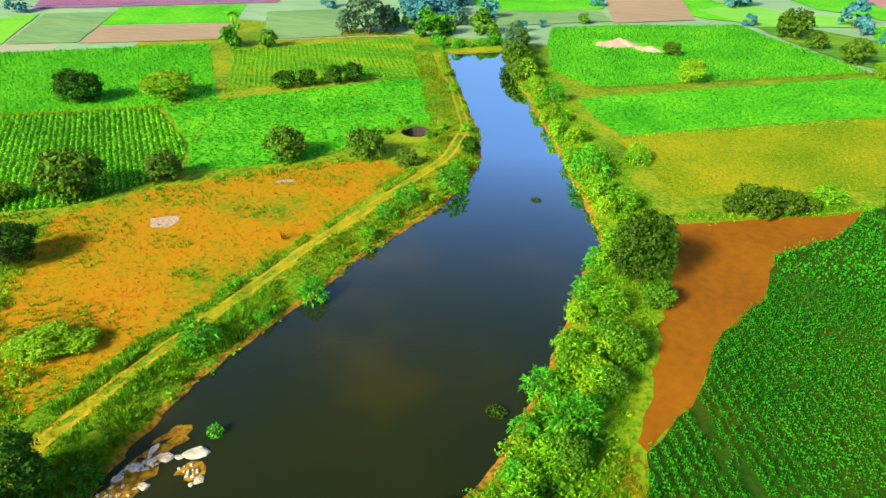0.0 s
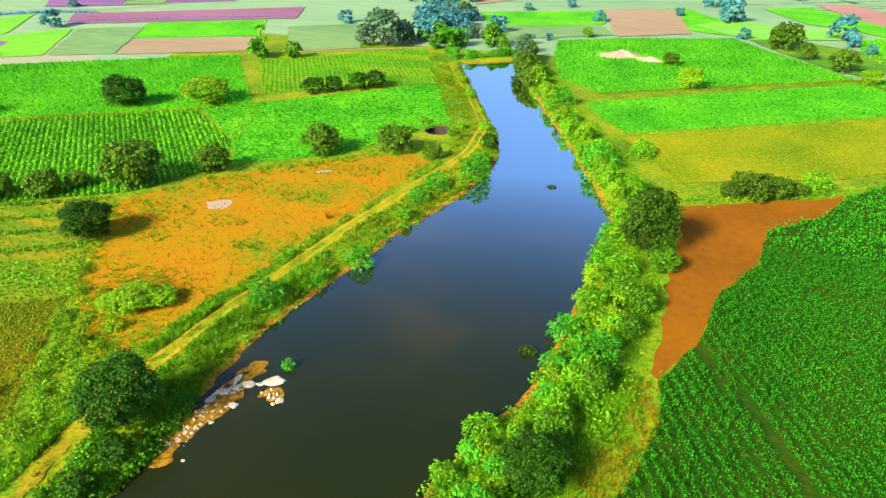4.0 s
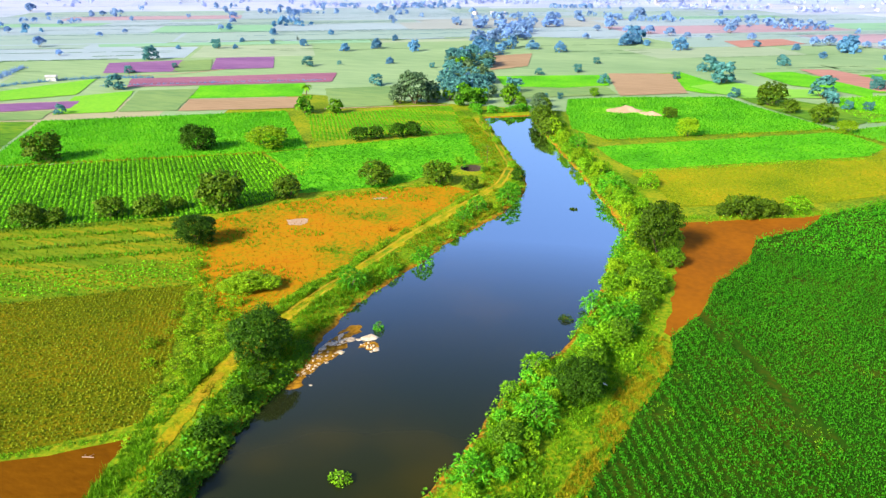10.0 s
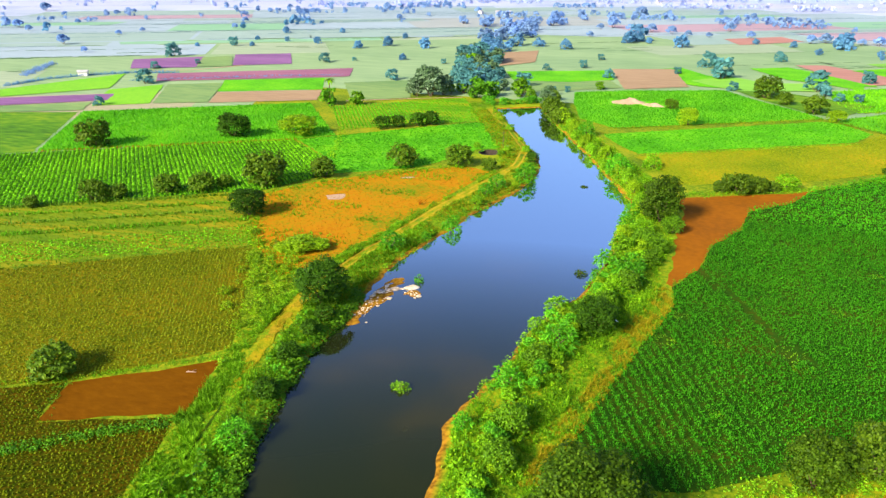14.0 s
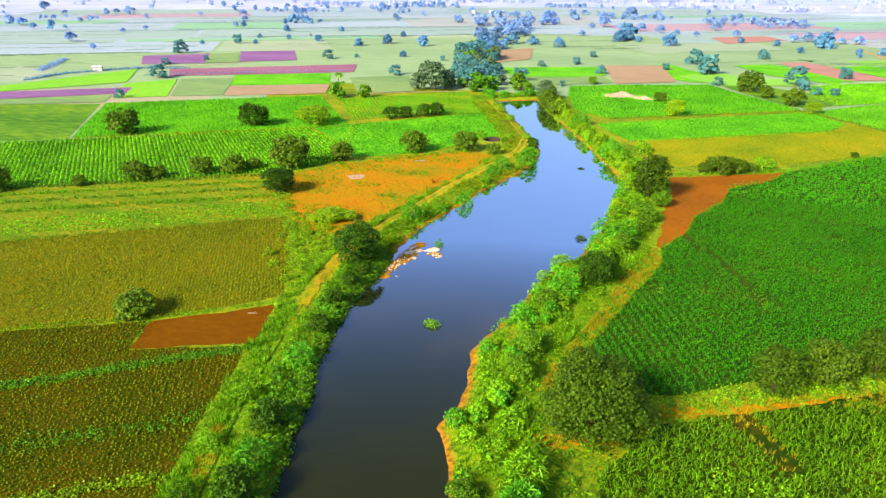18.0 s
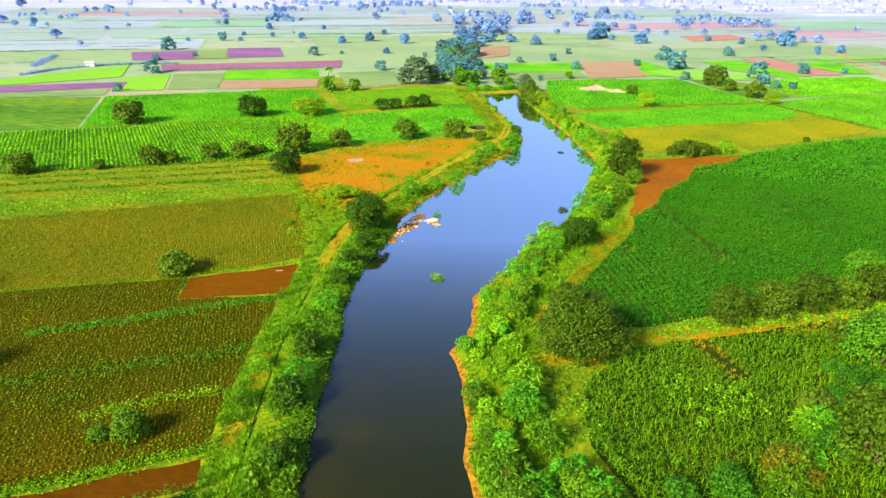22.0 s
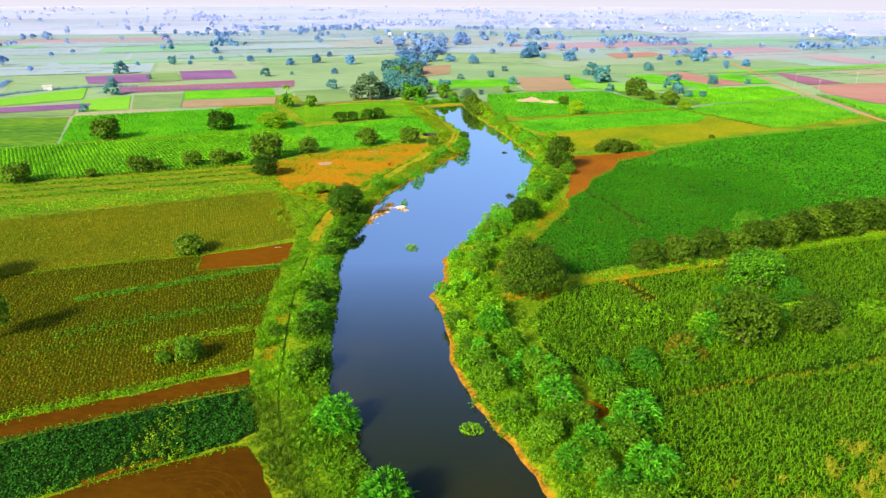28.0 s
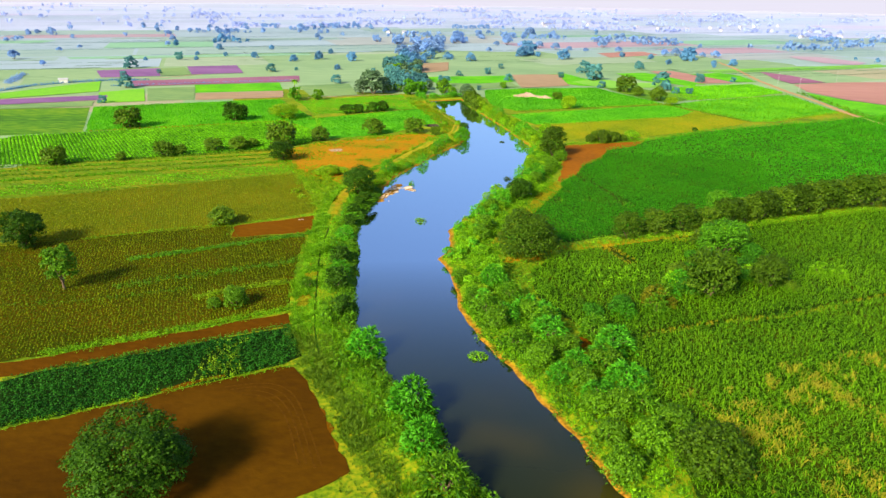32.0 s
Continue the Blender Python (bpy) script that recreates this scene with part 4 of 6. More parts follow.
GAPS = (((7.4, 56.5), (21.6, 28.2), 0.6),)
for st, sp, box, flip in ((COTTON_BUSH, 0.46, NEAR_PART, False), (FAR_BUSH, 0.66, NEAR_PART, True)):
    x, y = rows_in(COTTON, -67.2, 1.25, sp, 0.06, 1, 0.03)
    ok = (inside(box, x, y) != flip) & (shore(x, y) > 0.8)
    for (ax, ay), (bx, by), half in GAPS:
        d = np.abs((x - ax) * (by - ay) - (y - ay) * (bx - ax)) / math.hypot(bx - ax, by - ay)
        ok &= (d > half) | (y > ay) | (y < by)
    for px, py, r in ((3.2, 29.5, 1.8), (18.8, 31, 2.4), (10.4, 30.6, 1.3), (5.1, 37.4, 1.7), (27, 46, 1.5), (36, 62, 1.6), (22, 72, 1.2), (44, 70, 1.5)):
        ok &= np.hypot(x - px, y - py) > r * (0.8 + 0.25 * wobble(x, y, 2.0))
    x, y = x[ok], y[ok]
    lie = radians(-67.2) + np.random.default_rng(3).choice([0.0, math.pi], len(x)) + np.random.default_rng(4).normal(0, 0.12, len(x))
    sow("cotton_crop", st, x, y, 0 * x + F, 1.24 + 0.08 * wobble(x, y, 0.2), L_COTTON, "dense green cotton plants in straight rows", turn=lie, seed=1)
crop("maize_crop", MAIZE, NEAR_FIELDS[-1][1], 30, 0.72, 0.46, 1.3, L_MAIZE, "tall green maize standing close", 2, 0.06, 0.2, [(-5, -95), (27, -95), (106, 60), (-5, 60)], gaps=(((16.6, -39), (66, -13), 0.5), ((5, -3), (13, -1.5), 1.2), ((13, -1.5), (18, -10.5), 1.3), ((-8, -13), (1, -9.6), 0.8), ((13, -0.6), (24, 4.6), 1.2), ((24, 4.6), (46, 16.4), 1.2)), patchy=0.4)
x, y = loose_in([(19, -56), (37, -43), (60, -34), (70, -60), (40, -80), (25, -75)], 2.4, 4)
ok = wobble(x, y, 0.38) + 0.4 * wobble(x, y, 1.2) > 0.35
x, y = x[ok], y[ok]
sow("maize_tassels", MAIZE, x, y, 0 * x + F + 0.1, 1.45 + 0 * x, L_DRY, "yellowing maize plants among the green", "crop", seed=4)
crop("low_crop", HERB_D, NEAR_FIELDS[4][1], 30, 0.62, 0.52, 0.54, L_LOW, "low yellow-green crop covering the field", 5, 0.02, 0.05, along=0.2, area=[(-96, -40), (-40, -40), (-40, 60), (-150, 60), (-150, 20)])
crop("low_crop", HERB_D, NEAR_FIELDS[6][1], 30, 0.6, 0.48, 0.5, L_DIM, "low olive crop in rows", 6, 0.03, 0.06, along=0.25, area=[(-48, -90), (-30, -90), (-30, 0), (-132, 0)])
crop("bean_crop", HERB_B, NEAR_FIELDS[8][1], 30, 0.6, 0.56, 0.98, L_BEAN, "dense dark green bean plants", 7, 0.06, area=[(-30, -40), (-92, -40), (-44, -94), (-30, -94)], gaps=(((-43.5, -62), (-42.6, -55), 0.8), ((-46.2, -66.6), (-41.5, -62), 1.3), ((-42.6, -62.6), (-37.2, -60), 0.9)))
ribbon("bare_patch", [(-45.4, -65.8), (-43.4, -63.6), (-40.6, -61.4), (-38.4, -60.4)], 0.8, G_EARTH, 0.06, "bare brown earth in a gap of the bean crop")
x, y = loose_in([(-42.5, -64), (-44.5, -56), (-43.5, -51), (-40.5, -51), (-39, -56), (-37, -60.5)], 2.2, 17)
sow("yellow_weeds", HERB, x, y, 0 * x + F + 0.25, 0.7 + 0 * x, L_YELLOWISH, "yellowing weeds in a thin gap of the bean crop", "weeds", seed=17)
crop("row_crop", HERB_S, NEAR_FIELDS[10][1], 132.4, 1.05, 0.42, 0.82, L_ROW, "green crop in long straight rows", 8, 0.02, 0.05)
crop("streaky_crop", HERB_S, NEAR_FIELDS[11][1], 32, 1.0, 0.62, 0.68, L_FIELD, "green crop in uneven cross rows", 9, 0.12, 0.25, patchy=1.0)
crop("row_crop", HERB_S, NEAR_FIELDS[12][1], 120.5, 1.2, 0.6, 0.7, L_FODDER, "young green rows on yellow earth", 10)
crop("fodder_crop", LOW_GRASS, NEAR_FIELDS[13][1], 30, 0.8, 0.8, 0.85, L_FODDER, "bright green fodder", 11)
crop("fodder_crop", LOW_GRASS, NEAR_FIELDS[3][1], 30, 1.1, 0.6, 0.5, L_STRIPS, "green fodder in faint strips", 12, 0.15, 0.3)
crop("fodder_crop", HERB_S, [(-150, -7.5), (-69.2, 41.2), (-71, 44.5), (-74, 50), (-152, 2)], 30, 1.1, 0.6, 0.62, L_ROW, "dense green fodder strip along the balk", 121, 0.06, 0.2, area=[(-135, -5), (-60, -5), (-60, 60), (-135, 60)])
for k, (lo, hi) in enumerate(((12, 14.2), (18.5, 20), (24, 25.2), (29, 31))):
    ax, ay = -71 - 0.5 * lo, 43 + 0.86 * lo
    crop("fodder_crop", LOW_GRASS, [(ax, ay - 2), (ax - 70, ay - 42), (ax - 70 - 0.5 * (hi - lo), ay - 42 + 0.86 * (hi - lo)), (ax - 0.5 * (hi - lo), ay - 2 + 0.86 * (hi - lo))], 30, 0.7, 0.45, 0.8, (L_ROW, L_MID)[k % 2], "green line of denser fodder", 122 + k, 0.1, 0.2)
crop("green_crop", HERB_S, NEAR_FIELDS[27][1], 31, 1.1, 0.7, 0.7, L_FIELD, "green crop in cross rows", 13, 0.06, 0.2)
crop("green_crop", LOW_GRASS, NEAR_FIELDS[26][1], 30, 0.9, 0.9, 0.85, L_FIELD, "bright green crop", 14, gaps=(((-22, 206.5), (-7, 206.5), 4.6), ((-10, 203), (-1, 203), 3.2)))
crop("green_crop", LOW_GRASS, NEAR_FIELDS[29][1], 33, 1.3, 1.1, 1.1, L_ROW, "bright green crop", 18)
crop("green_crop", LOW_GRASS, NEAR_FIELDS[30][1], 33, 1.3, 1.1, 1.0, L_ROW, "bright green crop", 19)
crop("low_crop", HERB_S, NEAR_FIELDS[28][1], 31, 0.8, 0.7, 0.5, L_PALECROP, "thin olive crop", 15, 0.15)
x, y = loose_in(ORANGE, 1.3, 16)
sow("dry_grass", LOW_GRASS, x, y, 0 * x + F, 0.34 + 0 * x, L_STRAW, "dry orange grass tufts", "grass", seed=16)

# ---- grass and weeds along both banks and field edges ----
def bank_strip(seed, count, lo, hi, y0, y1, side):
    r = np.random.default_rng(seed)
    y, d = r.uniform(y0, y1, count), r.uniform(lo, hi, count)
    x = np.where(side < 0, west(y) - d, east(y) + d)
    return x, y


STRAW_PATCHES = ((-39.9, -26.6, 1.1), (-39.2, -28.9, 0.9), (-37.3, -36.4, 1.2), (-37.0, -38.4, 1.0), (-41.6, -22.2, 0.7))


def verge(name, stencils, x, y, size, mat, label, seed):
    ok = shore(x, y) > np.where(x < west(y) + 3, 0.1, np.where((y > -13) & (y < 5), 1.1, 0.5))
    for poly in (COTTON, RED, NEAR_FIELDS[5][1], NEAR_FIELDS[7][1], NEAR_FIELDS[9][1]):
        ok &= ~inside(poly, x, y)
    off = np.abs(x - np.interp(y, [p[1] for p in TRACK], [p[0] for p in TRACK]))
    ok &= (off > np.where(y < 30, 1.7, 1.2)) | (y < 6)
    worn = np.interp(y, [-54, -47, -35.6, -25.5, -15.4, -1, 10.8], [-29, -32.3, -36.2, -39.5, -42.5, -45.6, -48.1])
    ok &= (np.abs(x - worn - 0.45) > 0.2) | (y > 10) | (y < -54)
    for px, py, r in STRAW_PATCHES:
        ok &= np.hypot(x - px, y - py) > r
    x, y = x[ok], y[ok]
    r = np.random.default_rng(seed + 50)
    clump = 0.62 + 0.34 * wobble(x, y, 0.42) + 0.22 * wobble(y, x, 1.3) + r.uniform(-0.28, 0.28, len(x))
    ok = clump > 0.1
    x, y, clump = x[ok], y[ok], clump[ok]
    sow(name, stencils, x, y, height(x, y) - 0.03, size * np.clip(clump * 1.1, 0.45, 1.5), mat, label, "weeds", seed=seed)


for side, nm in ((-1, "west"), (1, "east")):
    for k, (st, size, mat, lo, hi, cnt, lab) in enumerate((
            (TUFT, 0.75, L_GRASS, 0.8, 10.5, 11000, "long green and yellow bank grass"),
            (HERB, 0.78, L_LIME, 1.0, 10.5, 3600, "lime green bank weeds"),
            (HERB, 1.05, L_BRIGHT, 0.8, 9.5, 2900, "fresh green bank weeds"),
            (HERB, 1.2, L_MID, 0.8, 8.0, 2600, "leafy green bank shrubs"))):
        x, y = bank_strip(30 + 7 * k + side, cnt, lo, hi, -96, 186, side)
        x2, y2 = bank_strip(130 + 7 * k + side, cnt // 2, lo, hi, -70, 58, side)
        x, y = np.r_[x, x2], np.r_[y, y2]
        if side < 0:
            tx = np.interp(y, [p[1] for p in TRACK], [p[0] for p in TRACK])
            ok = (np.abs(x - tx) > (1.3 if k else 1.05)) & ((k == 0) | (x > tx + 1.6) | (y > 20) | (y < -44))
            x, y = x[ok], y[ok]
        keep = (y < 62) | (np.random.default_rng(k).random(len(y)) < 0.46)
        x, y = x[keep], y[keep]
        if side < 0:
            keep = (y < 20) | (np.random.default_rng(k + 9).random(len(y)) < (1.0, 0.45, 0.1, 0.08)[k])
            x, y = x[keep], y[keep]
        if side > 0:
            keep = (y < -22) | (np.random.default_rng(k + 19).random(len(y)) < (1.0, 0.8, 0.45, 0.4)[k])
            x, y = x[keep], y[keep]
            mat = (L_GRASS, L_YELLOWISH, L_LIME, L_FRESH)[k]
        verge("bank_weeds", st, x[y > -22], y[y > -22], size, mat, lab, 40 + 10 * k + side)
        x, y = x[y <= -22], y[y <= -22]
        thin = ((y > -44) & (side < 0)) | (np.random.default_rng(k + 29).random(len(y)) < ((1.0, 0.8, 0.35, 0.3) if side < 0 else (1.0, 0.6, 0.5, 0.5))[k])
        x, y = x[thin], y[thin]
        # Darker leaf tones here stand in for the shade between bushes.
        verge("bank_weeds", st, x, y, size, (L_GRASS, L_BALK, L_BANK, L_BANK)[k] if side < 0 else (L_GRASS, L_BALK, L_BANK, L_DARK)[k], "rank " + lab, 41 + 10 * k + side)
for sd, cnt, lo, hi, mt, lab in ((211, 1500, -0.4, 1.5, L_BANK, "dark leafy weeds overhanging the water's edge"), (213, 1100, -0.2, 1.8, L_BANK, "green leafy weeds overhanging the water's edge")):
    x, y = bank_strip(sd, cnt, lo, hi, -78, 30, -1)
    sow("edge_weeds", HERB, x, y, np.maximum(height(x, y), 0.0) - 0.02, 0.95 + 0.25 * wobble(x, y, 0.6), mt, lab, "weeds", seed=sd)
for sd, side, y0, y1, cnt, mt in ((221, 1, 8, 186, 520, L_LIME), (223, 1, 8, 186, 300, L_FRESH), (225, -1, 38, 180, 170, L_FRESH), (227, -1, 38, 180, 200, L_LIME), (229, 1, -80, -40, 160, L_BANK)):
    x, y = bank_strip(sd, cnt, -0.3, 1.7, y0, y1, side)
    ok = wobble(y, 0 * y + sd, 0.25) > -0.2
    x, y = x[ok], y[ok]
    sow("edge_weeds", HERB, x, y, np.maximum(height(x, y), 0.0) - 0.02, 0.95 + 0.3 * wobble(x, y, 0.6), mt, "leafy weeds hanging over the water's edge", "weeds", seed=sd)
x, y = bank_strip(141, 22000, 4, 13, -92, 60, -1)
tx = np.interp(y, [p[1] for p in TRACK], [p[0] for p in TRACK])
ok = (np.abs(x - tx) < 3.2) & ((y < 9) | (np.abs(x - tx) > 1.1))
x2, y2 = bank_strip(151, 9500, 0.9, 10, 26, 172, -1)
verge("track_grass", TUFT, x2, y2, 0.5, L_HAY, "dry yellow grass beside the track", 152)
x, y = x[ok], y[ok]
for low, mat in ((False, L_LIME), (True, L_BALK)):
    verge("track_grass", TUFT, x[(y < -48) == low], y[(y < -48) == low], 0.62, mat, "short grass on and beside the track", 142 + low)
rt = np.random.default_rng(251)
s = rt.uniform(2, 60, 900)
x, y = np.interp(s, [p[1] for p in TRACK], [p[0] for p in TRACK]) + rt.normal(0, 0.85, len(s)), s
sow("track_grass", TUFT, x, y, height(x, y) + 0.03, 0.24 + 0.08 * wobble(x, y, 0.8), L_HAY, "short dry yellow grass on the trodden track", "grass", seed=252)
x, y = bank_strip(171, 5200, 2.2, 11, 24, 176, -1)
verge("track_grass", TUFT, x, y, 0.46, L_YELLOWISH, "yellow-green grass on the upper bank", 172)
x, y = bank_strip(173, 5200, 1.2, 9, 40, 180, 1)
verge("bank_weeds", TUFT, x, y, 0.5, L_YELLOWISH, "yellow-green grass on the upper bank", 174)
x, y = loose_in([(-6, -2), (4, -4), (2, -16), (3, -28), (9, -38), (16, -56), (26, -95), (8, -80), (0, -60), (-8, -42), (-10, -20)], 1.6, 64)
verge("bank_weeds", HERB, x, y, 0.85, L_LIME, "rank lime green weeds behind the bank bushes", 65)
# Second sowing in a darker leaf, imitating shaded gaps behind the bushes.
x, y = loose_in([(-6, -2), (4, -4), (2, -16), (3, -28), (9, -38), (16, -56), (26, -95), (8, -80), (0, -60), (-8, -42), (-10, -20)], 1.6, 66)
verge("bank_weeds", HERB, x, y, 0.95, L_BANK, "rank green weeds behind the bank bushes", 67)
x, y = loose_in([(-62, 24), (-52, 8), (-46, 14), (-52, 32), (-60, 38), (-72, 44)], 2.2, 60)
verge("bank_weeds", HERB, x, y, 0.62, L_YELLOWISH, "lime green weeds at the field corner", 61)
x, y = loose_in([(-86, 64), (-80, 78), (-48, 105), (-42, 101), (-60, 92), (-76, 74)], 1.0, 62)
verge("field_grass", TUFT, x, y, 0.7, L_GRASS, "rough green grass along the field edge", 63)

x, y = loose_in([(-7.6, -4), (-5, 6), (-2, 18), (0.8, 28), (3.2, 36), (4.6, 42), (4, 46), (1.6, 48), (0.2, 40), (-2.4, 30), (-4.6, 18), (-8, 5), (-9.6, -4)], 14, 90)
ok = wobble(x, y, 0.8) + 0.5 * wobble(x, y, 2.1) > -0.3
x, y = x[ok], y[ok]
sow("dry_grass", TUFT, x, y, height(x, y), 0.52 + 0 * x, L_HAY, "dry yellow grass along the footpath", "grass", seed=90)
x, y = loose_in([(9, -13), (18, -11), (20, -18), (13, -22), (8, -19)], 1.1, 91)
sow("lime_weeds", HERB, x, y, 0 * x + F + 0.7, 0.9 + 0 * x, L_LIME, "patch of pale broad-leaved weeds in the maize", "weeds", seed=91)
x, y = loose_in([(-8, -14), (1, -10.6), (6, -4.5), (11, -3), (14, -5), (17, -10), (18.5, -12), (20, -10), (17, -3.5), (13.5, 0.5), (24, 3.6), (29, 4), (35, 9.5), (46, 15.5), (46, 17), (34, 11.6), (24, 6), (12, 1.5), (5, -2), (0, -8.6), (-8, -12)], 2.2, 92)
ok = wobble(x, y, 0.9) > -0.5
x, y = x[ok], y[ok]
sow("dry_grass", TUFT, x, y, 0 * x + F, 0.75 + 0 * x, L_HAY, "dry orange grass in a gap of the maize", "grass", seed=92)
x, y = loose_in([(-72, 44), (-66, 40), (-58, 32), (-54, 22), (-50, 12), (-46.5, 14), (-50.5, 34), (-54, 42), (-62, 50)], 2.4, 93)
verge("field_grass", TUFT, x, y, 0.5, L_YELLOWISH, "rank green grass along the field corner", 94)
STRIP = [(-69, 36.5), (-62, 40.5), (-56, 31), (-51.8, 22), (-50, 10), (-48.6, 3), (-50.4, 4), (-52.4, 9), (-55, 16), (-61, 26)]
for sd, per, size, mt in ((241, 2.2, 0.8, L_YELLOWISH), (243, 1.3, 0.95, L_LIME), (245, 1.2, 0.7, L_YELLOWISH)):
    x, y = loose_in(STRIP, per, sd)
    ok = wobble(x, y, 0.75) + 0.6 * wobble(y, x, 1.7) > -0.25
    x, y = x[ok], y[ok]
    sow("corner_weeds", HERB, x, y, height(x, y), size * (0.9 + 0.25 * wobble(x, y, 0.9)), mt, "lumpy yellow-green weeds between track and crop", "weeds", seed=sd)
for sd, (lo, hi), mt in ((95, (7, 17), L_LIME), (97, (7, 13), L_FRESH)):
    x, y = bank_strip(sd, 9500 if sd == 95 else 260, lo, hi, -92, 30, -1)
    tx = np.interp(y, [p[1] for p in TRACK], [p[0] for p in TRACK])
    ok = x > tx - 4.5
    x, y = x[ok], y[ok]
    low = y < -47 + 2 * wobble(x, y, 0.3)
    verge("bank_weeds", TUFT if sd == 95 else HERB, x[~low], y[~low], 0.6, mt, "green grass on the track verge", sd + 1)
    verge("bank_weeds", TUFT if sd == 95 else HERB, x[low], y[low], 0.6, L_BALK, "dull olive grass on the lower verge", sd + 101)

for sd, per, st, size, mt, lab in ((201, 7.5, TUFT, 0.5, L_GRASS, "rank green grass beside the cotton"), (203, 1.8, HERB, 0.55, L_LIME, "lime green weeds beside the cotton"), (205, 0.8, HERB, 0.7, L_FRESH, "fresh green weeds beside the cotton")):
    x, y = loose_in([(-13, -8), (-8, -4), (-5.2, 6), (-2.2, 18), (0.6, 28), (3, 36), (2.6, 46), (1.4, 51), (3.8, 68), (4.6, 94), (0, 104), (-5, 92), (-5, 60), (-8, 40), (-13, 14)], per, sd)
    verge("bank_weeds", st, x, y, size, mt, lab, sd + 1)

x, y = np.random.default_rng(207).uniform(0, 1, (2, 230))
x, y = 17 + 49 * x, -39 + 26 * x + 1.3 * (y - 0.5) + 0.8 * np.sin(9 * x)
sow("dry_grass", TUFT, x, y, 0 * x + F, 0.6 + 0 * x, L_HAY, "dry grass along a footpath through the maize", "grass", seed=208)

rg = np.random.default_rng(99)
edge = np.array(ORANGE + ORANGE[:1], float)
along = np.r_[0, np.cumsum(np.hypot(*np.diff(edge, axis=0).T))]
s = rg.uniform(0, along[-1], 1900)
x, y = np.interp(s, along, edge[:, 0]) + rg.normal(0, 1.5, len(s)), np.interp(s, along, edge[:, 1]) + rg.normal(0, 1.3, len(s))
verge("field_grass", TUFT, x, y, 0.55, L_GRASS, "green grass invading the scrub field's edge", 98)
for cx, cy, r in STRAW_PATCHES:
    q, d = rg.uniform(0, 6.283, 90), 1.1 * r * np.sqrt(rg.random(90))
    x, y = cx + d * np.cos(q), cy + d * np.sin(q)
    sow("dry_grass", TUFT, x, y, height(x, y), 0.34 + 0 * x, L_HAY, "patch of trampled straw-coloured grass on the verge", "grass", seed=int(-cy * 3))
for cx, cy, r, n in ((-76, 64, 6, 160), (-70, 79, 5, 140), (-60, 90, 4, 100), (-63, 66, 2.5, 50), (-56, 78, 3, 60), (-52, 92, 3.5, 80), (-60, 47, 4, 90), (-66, 46, 5, 150), (-55, 60, 2, 40), (-72, 58, 3, 60), (-58, 36, 4, 130)):
    q, d = rg.uniform(0, 6.283, n), r * np.sqrt(rg.random(n))
    x, y = cx + d * np.cos(q) * 1.5, cy + d * np.sin(q) * 0.8
    sow("scrub_grass", TUFT, x, y, 0 * x + F, 0.5 + 0 * x, L_GRASS, "green grass patch in the dry scrub", "grass", seed=int(cy))


def line_of(pts, per, wide, seed):
    r = np.random.default_rng(seed)
    p = np.array(pts, float)
    seg = np.r_[0, np.cumsum(np.hypot(*np.diff(p, axis=0).T))]
    s = r.uniform(0, seg[-1], int(per * seg[-1]))
    return np.interp(s, seg, p[:, 0]) + r.normal(0, wide, len(s)), np.interp(s, seg, p[:, 1]) + r.normal(0, wide, len(s))


def balk(seed, pts, per, wide, size, mat, lab):
    x, y = line_of(pts, per, wide, seed)
    sow("balk_weeds", HERB, x, y, 0 * x + LAND, size + 0 * x, mat, lab, "weeds", seed=seed)


balk(70, [(-76, -26.4), (-70.9, -22.9), (-65.9, -19.5), (-59.3, -14.2), (-53, -9.6), (-47.2, -5.6)], 18, 0.5, 0.75, L_FRESH, "low green hedge between fields")
balk(71, [(-91.6, -18.3), (-77.4, -8.9), (-65.5, -3), (-51, 7.3)], 12, 0.3, 0.42, L_GRASS, "green weedy balk between fields")
balk(72, [(-67, -60.6), (-57, -53.8), (-38.2, -40)], 22, 0.55, 0.62, L_GRASS, "grassy balk between fields")
balk(73, [(-55.6, -39.8), (-51.5, -36.2), (-48.1, -33.6), (-42.4, -30.2)], 15, 0.5, 0.82, L_YELLOWISH, "lime green weeds in the crop")
balk(74, [(-71, -37.8), (-62.5, -32.3), (-55.4, -27.9), (-48.7, -23.6), (-44.6, -20)], 9, 0.7, 0.68, L_FRESH, "thin line of weeds in the crop")
balk(75, [(-59, -76), (-40, -62), (-32, -57)], 12, 0.4, 0.42, L_GRASS, "grassy balk beside bare earth")
balk(76, [(-116, 9.4), (-69, 40.7)], 3, 0.4, 0.7, L_MID, "green balk between fields")
balk(77, [(4, 97), (29, 108), (42, 117), (56, 131)], 5, 0.9, 0.9, L_LIME, "lime green weeds along the red field")
balk(78, [(-6.5, 129), (52.6, 162)], 3, 0.5, 0.9, L_LIME, "green weedy balk")
balk(79, [(-17, 159), (50, 197.5)], 2, 0.4, 0.8, L_LOW, "pale weedy balk")
balk(80, [(-162, 78.7), (-132, 97), (-103, 114.5)], 6, 0.5, 0.7, L_STRAW, "dry weedy balk")
balk(81, [(0, -6), (17, 4), (31, 12), (48, 22), (80, 40)], 11, 1.3, 0.8, L_LIME, "weeds under the tree line")
balk(83, [(-73, -2), (-66, -4.6), (-63.2, -10.6)], 5, 0.6, 0.5, L_FRESH, "weeds creeping over the bare plot's end")
balk(84, [(-90, -50), (-72, -44), (-58, -36)], 5, 0.5, 0.45, L_FRESH, "thin green line of weeds in the crop")
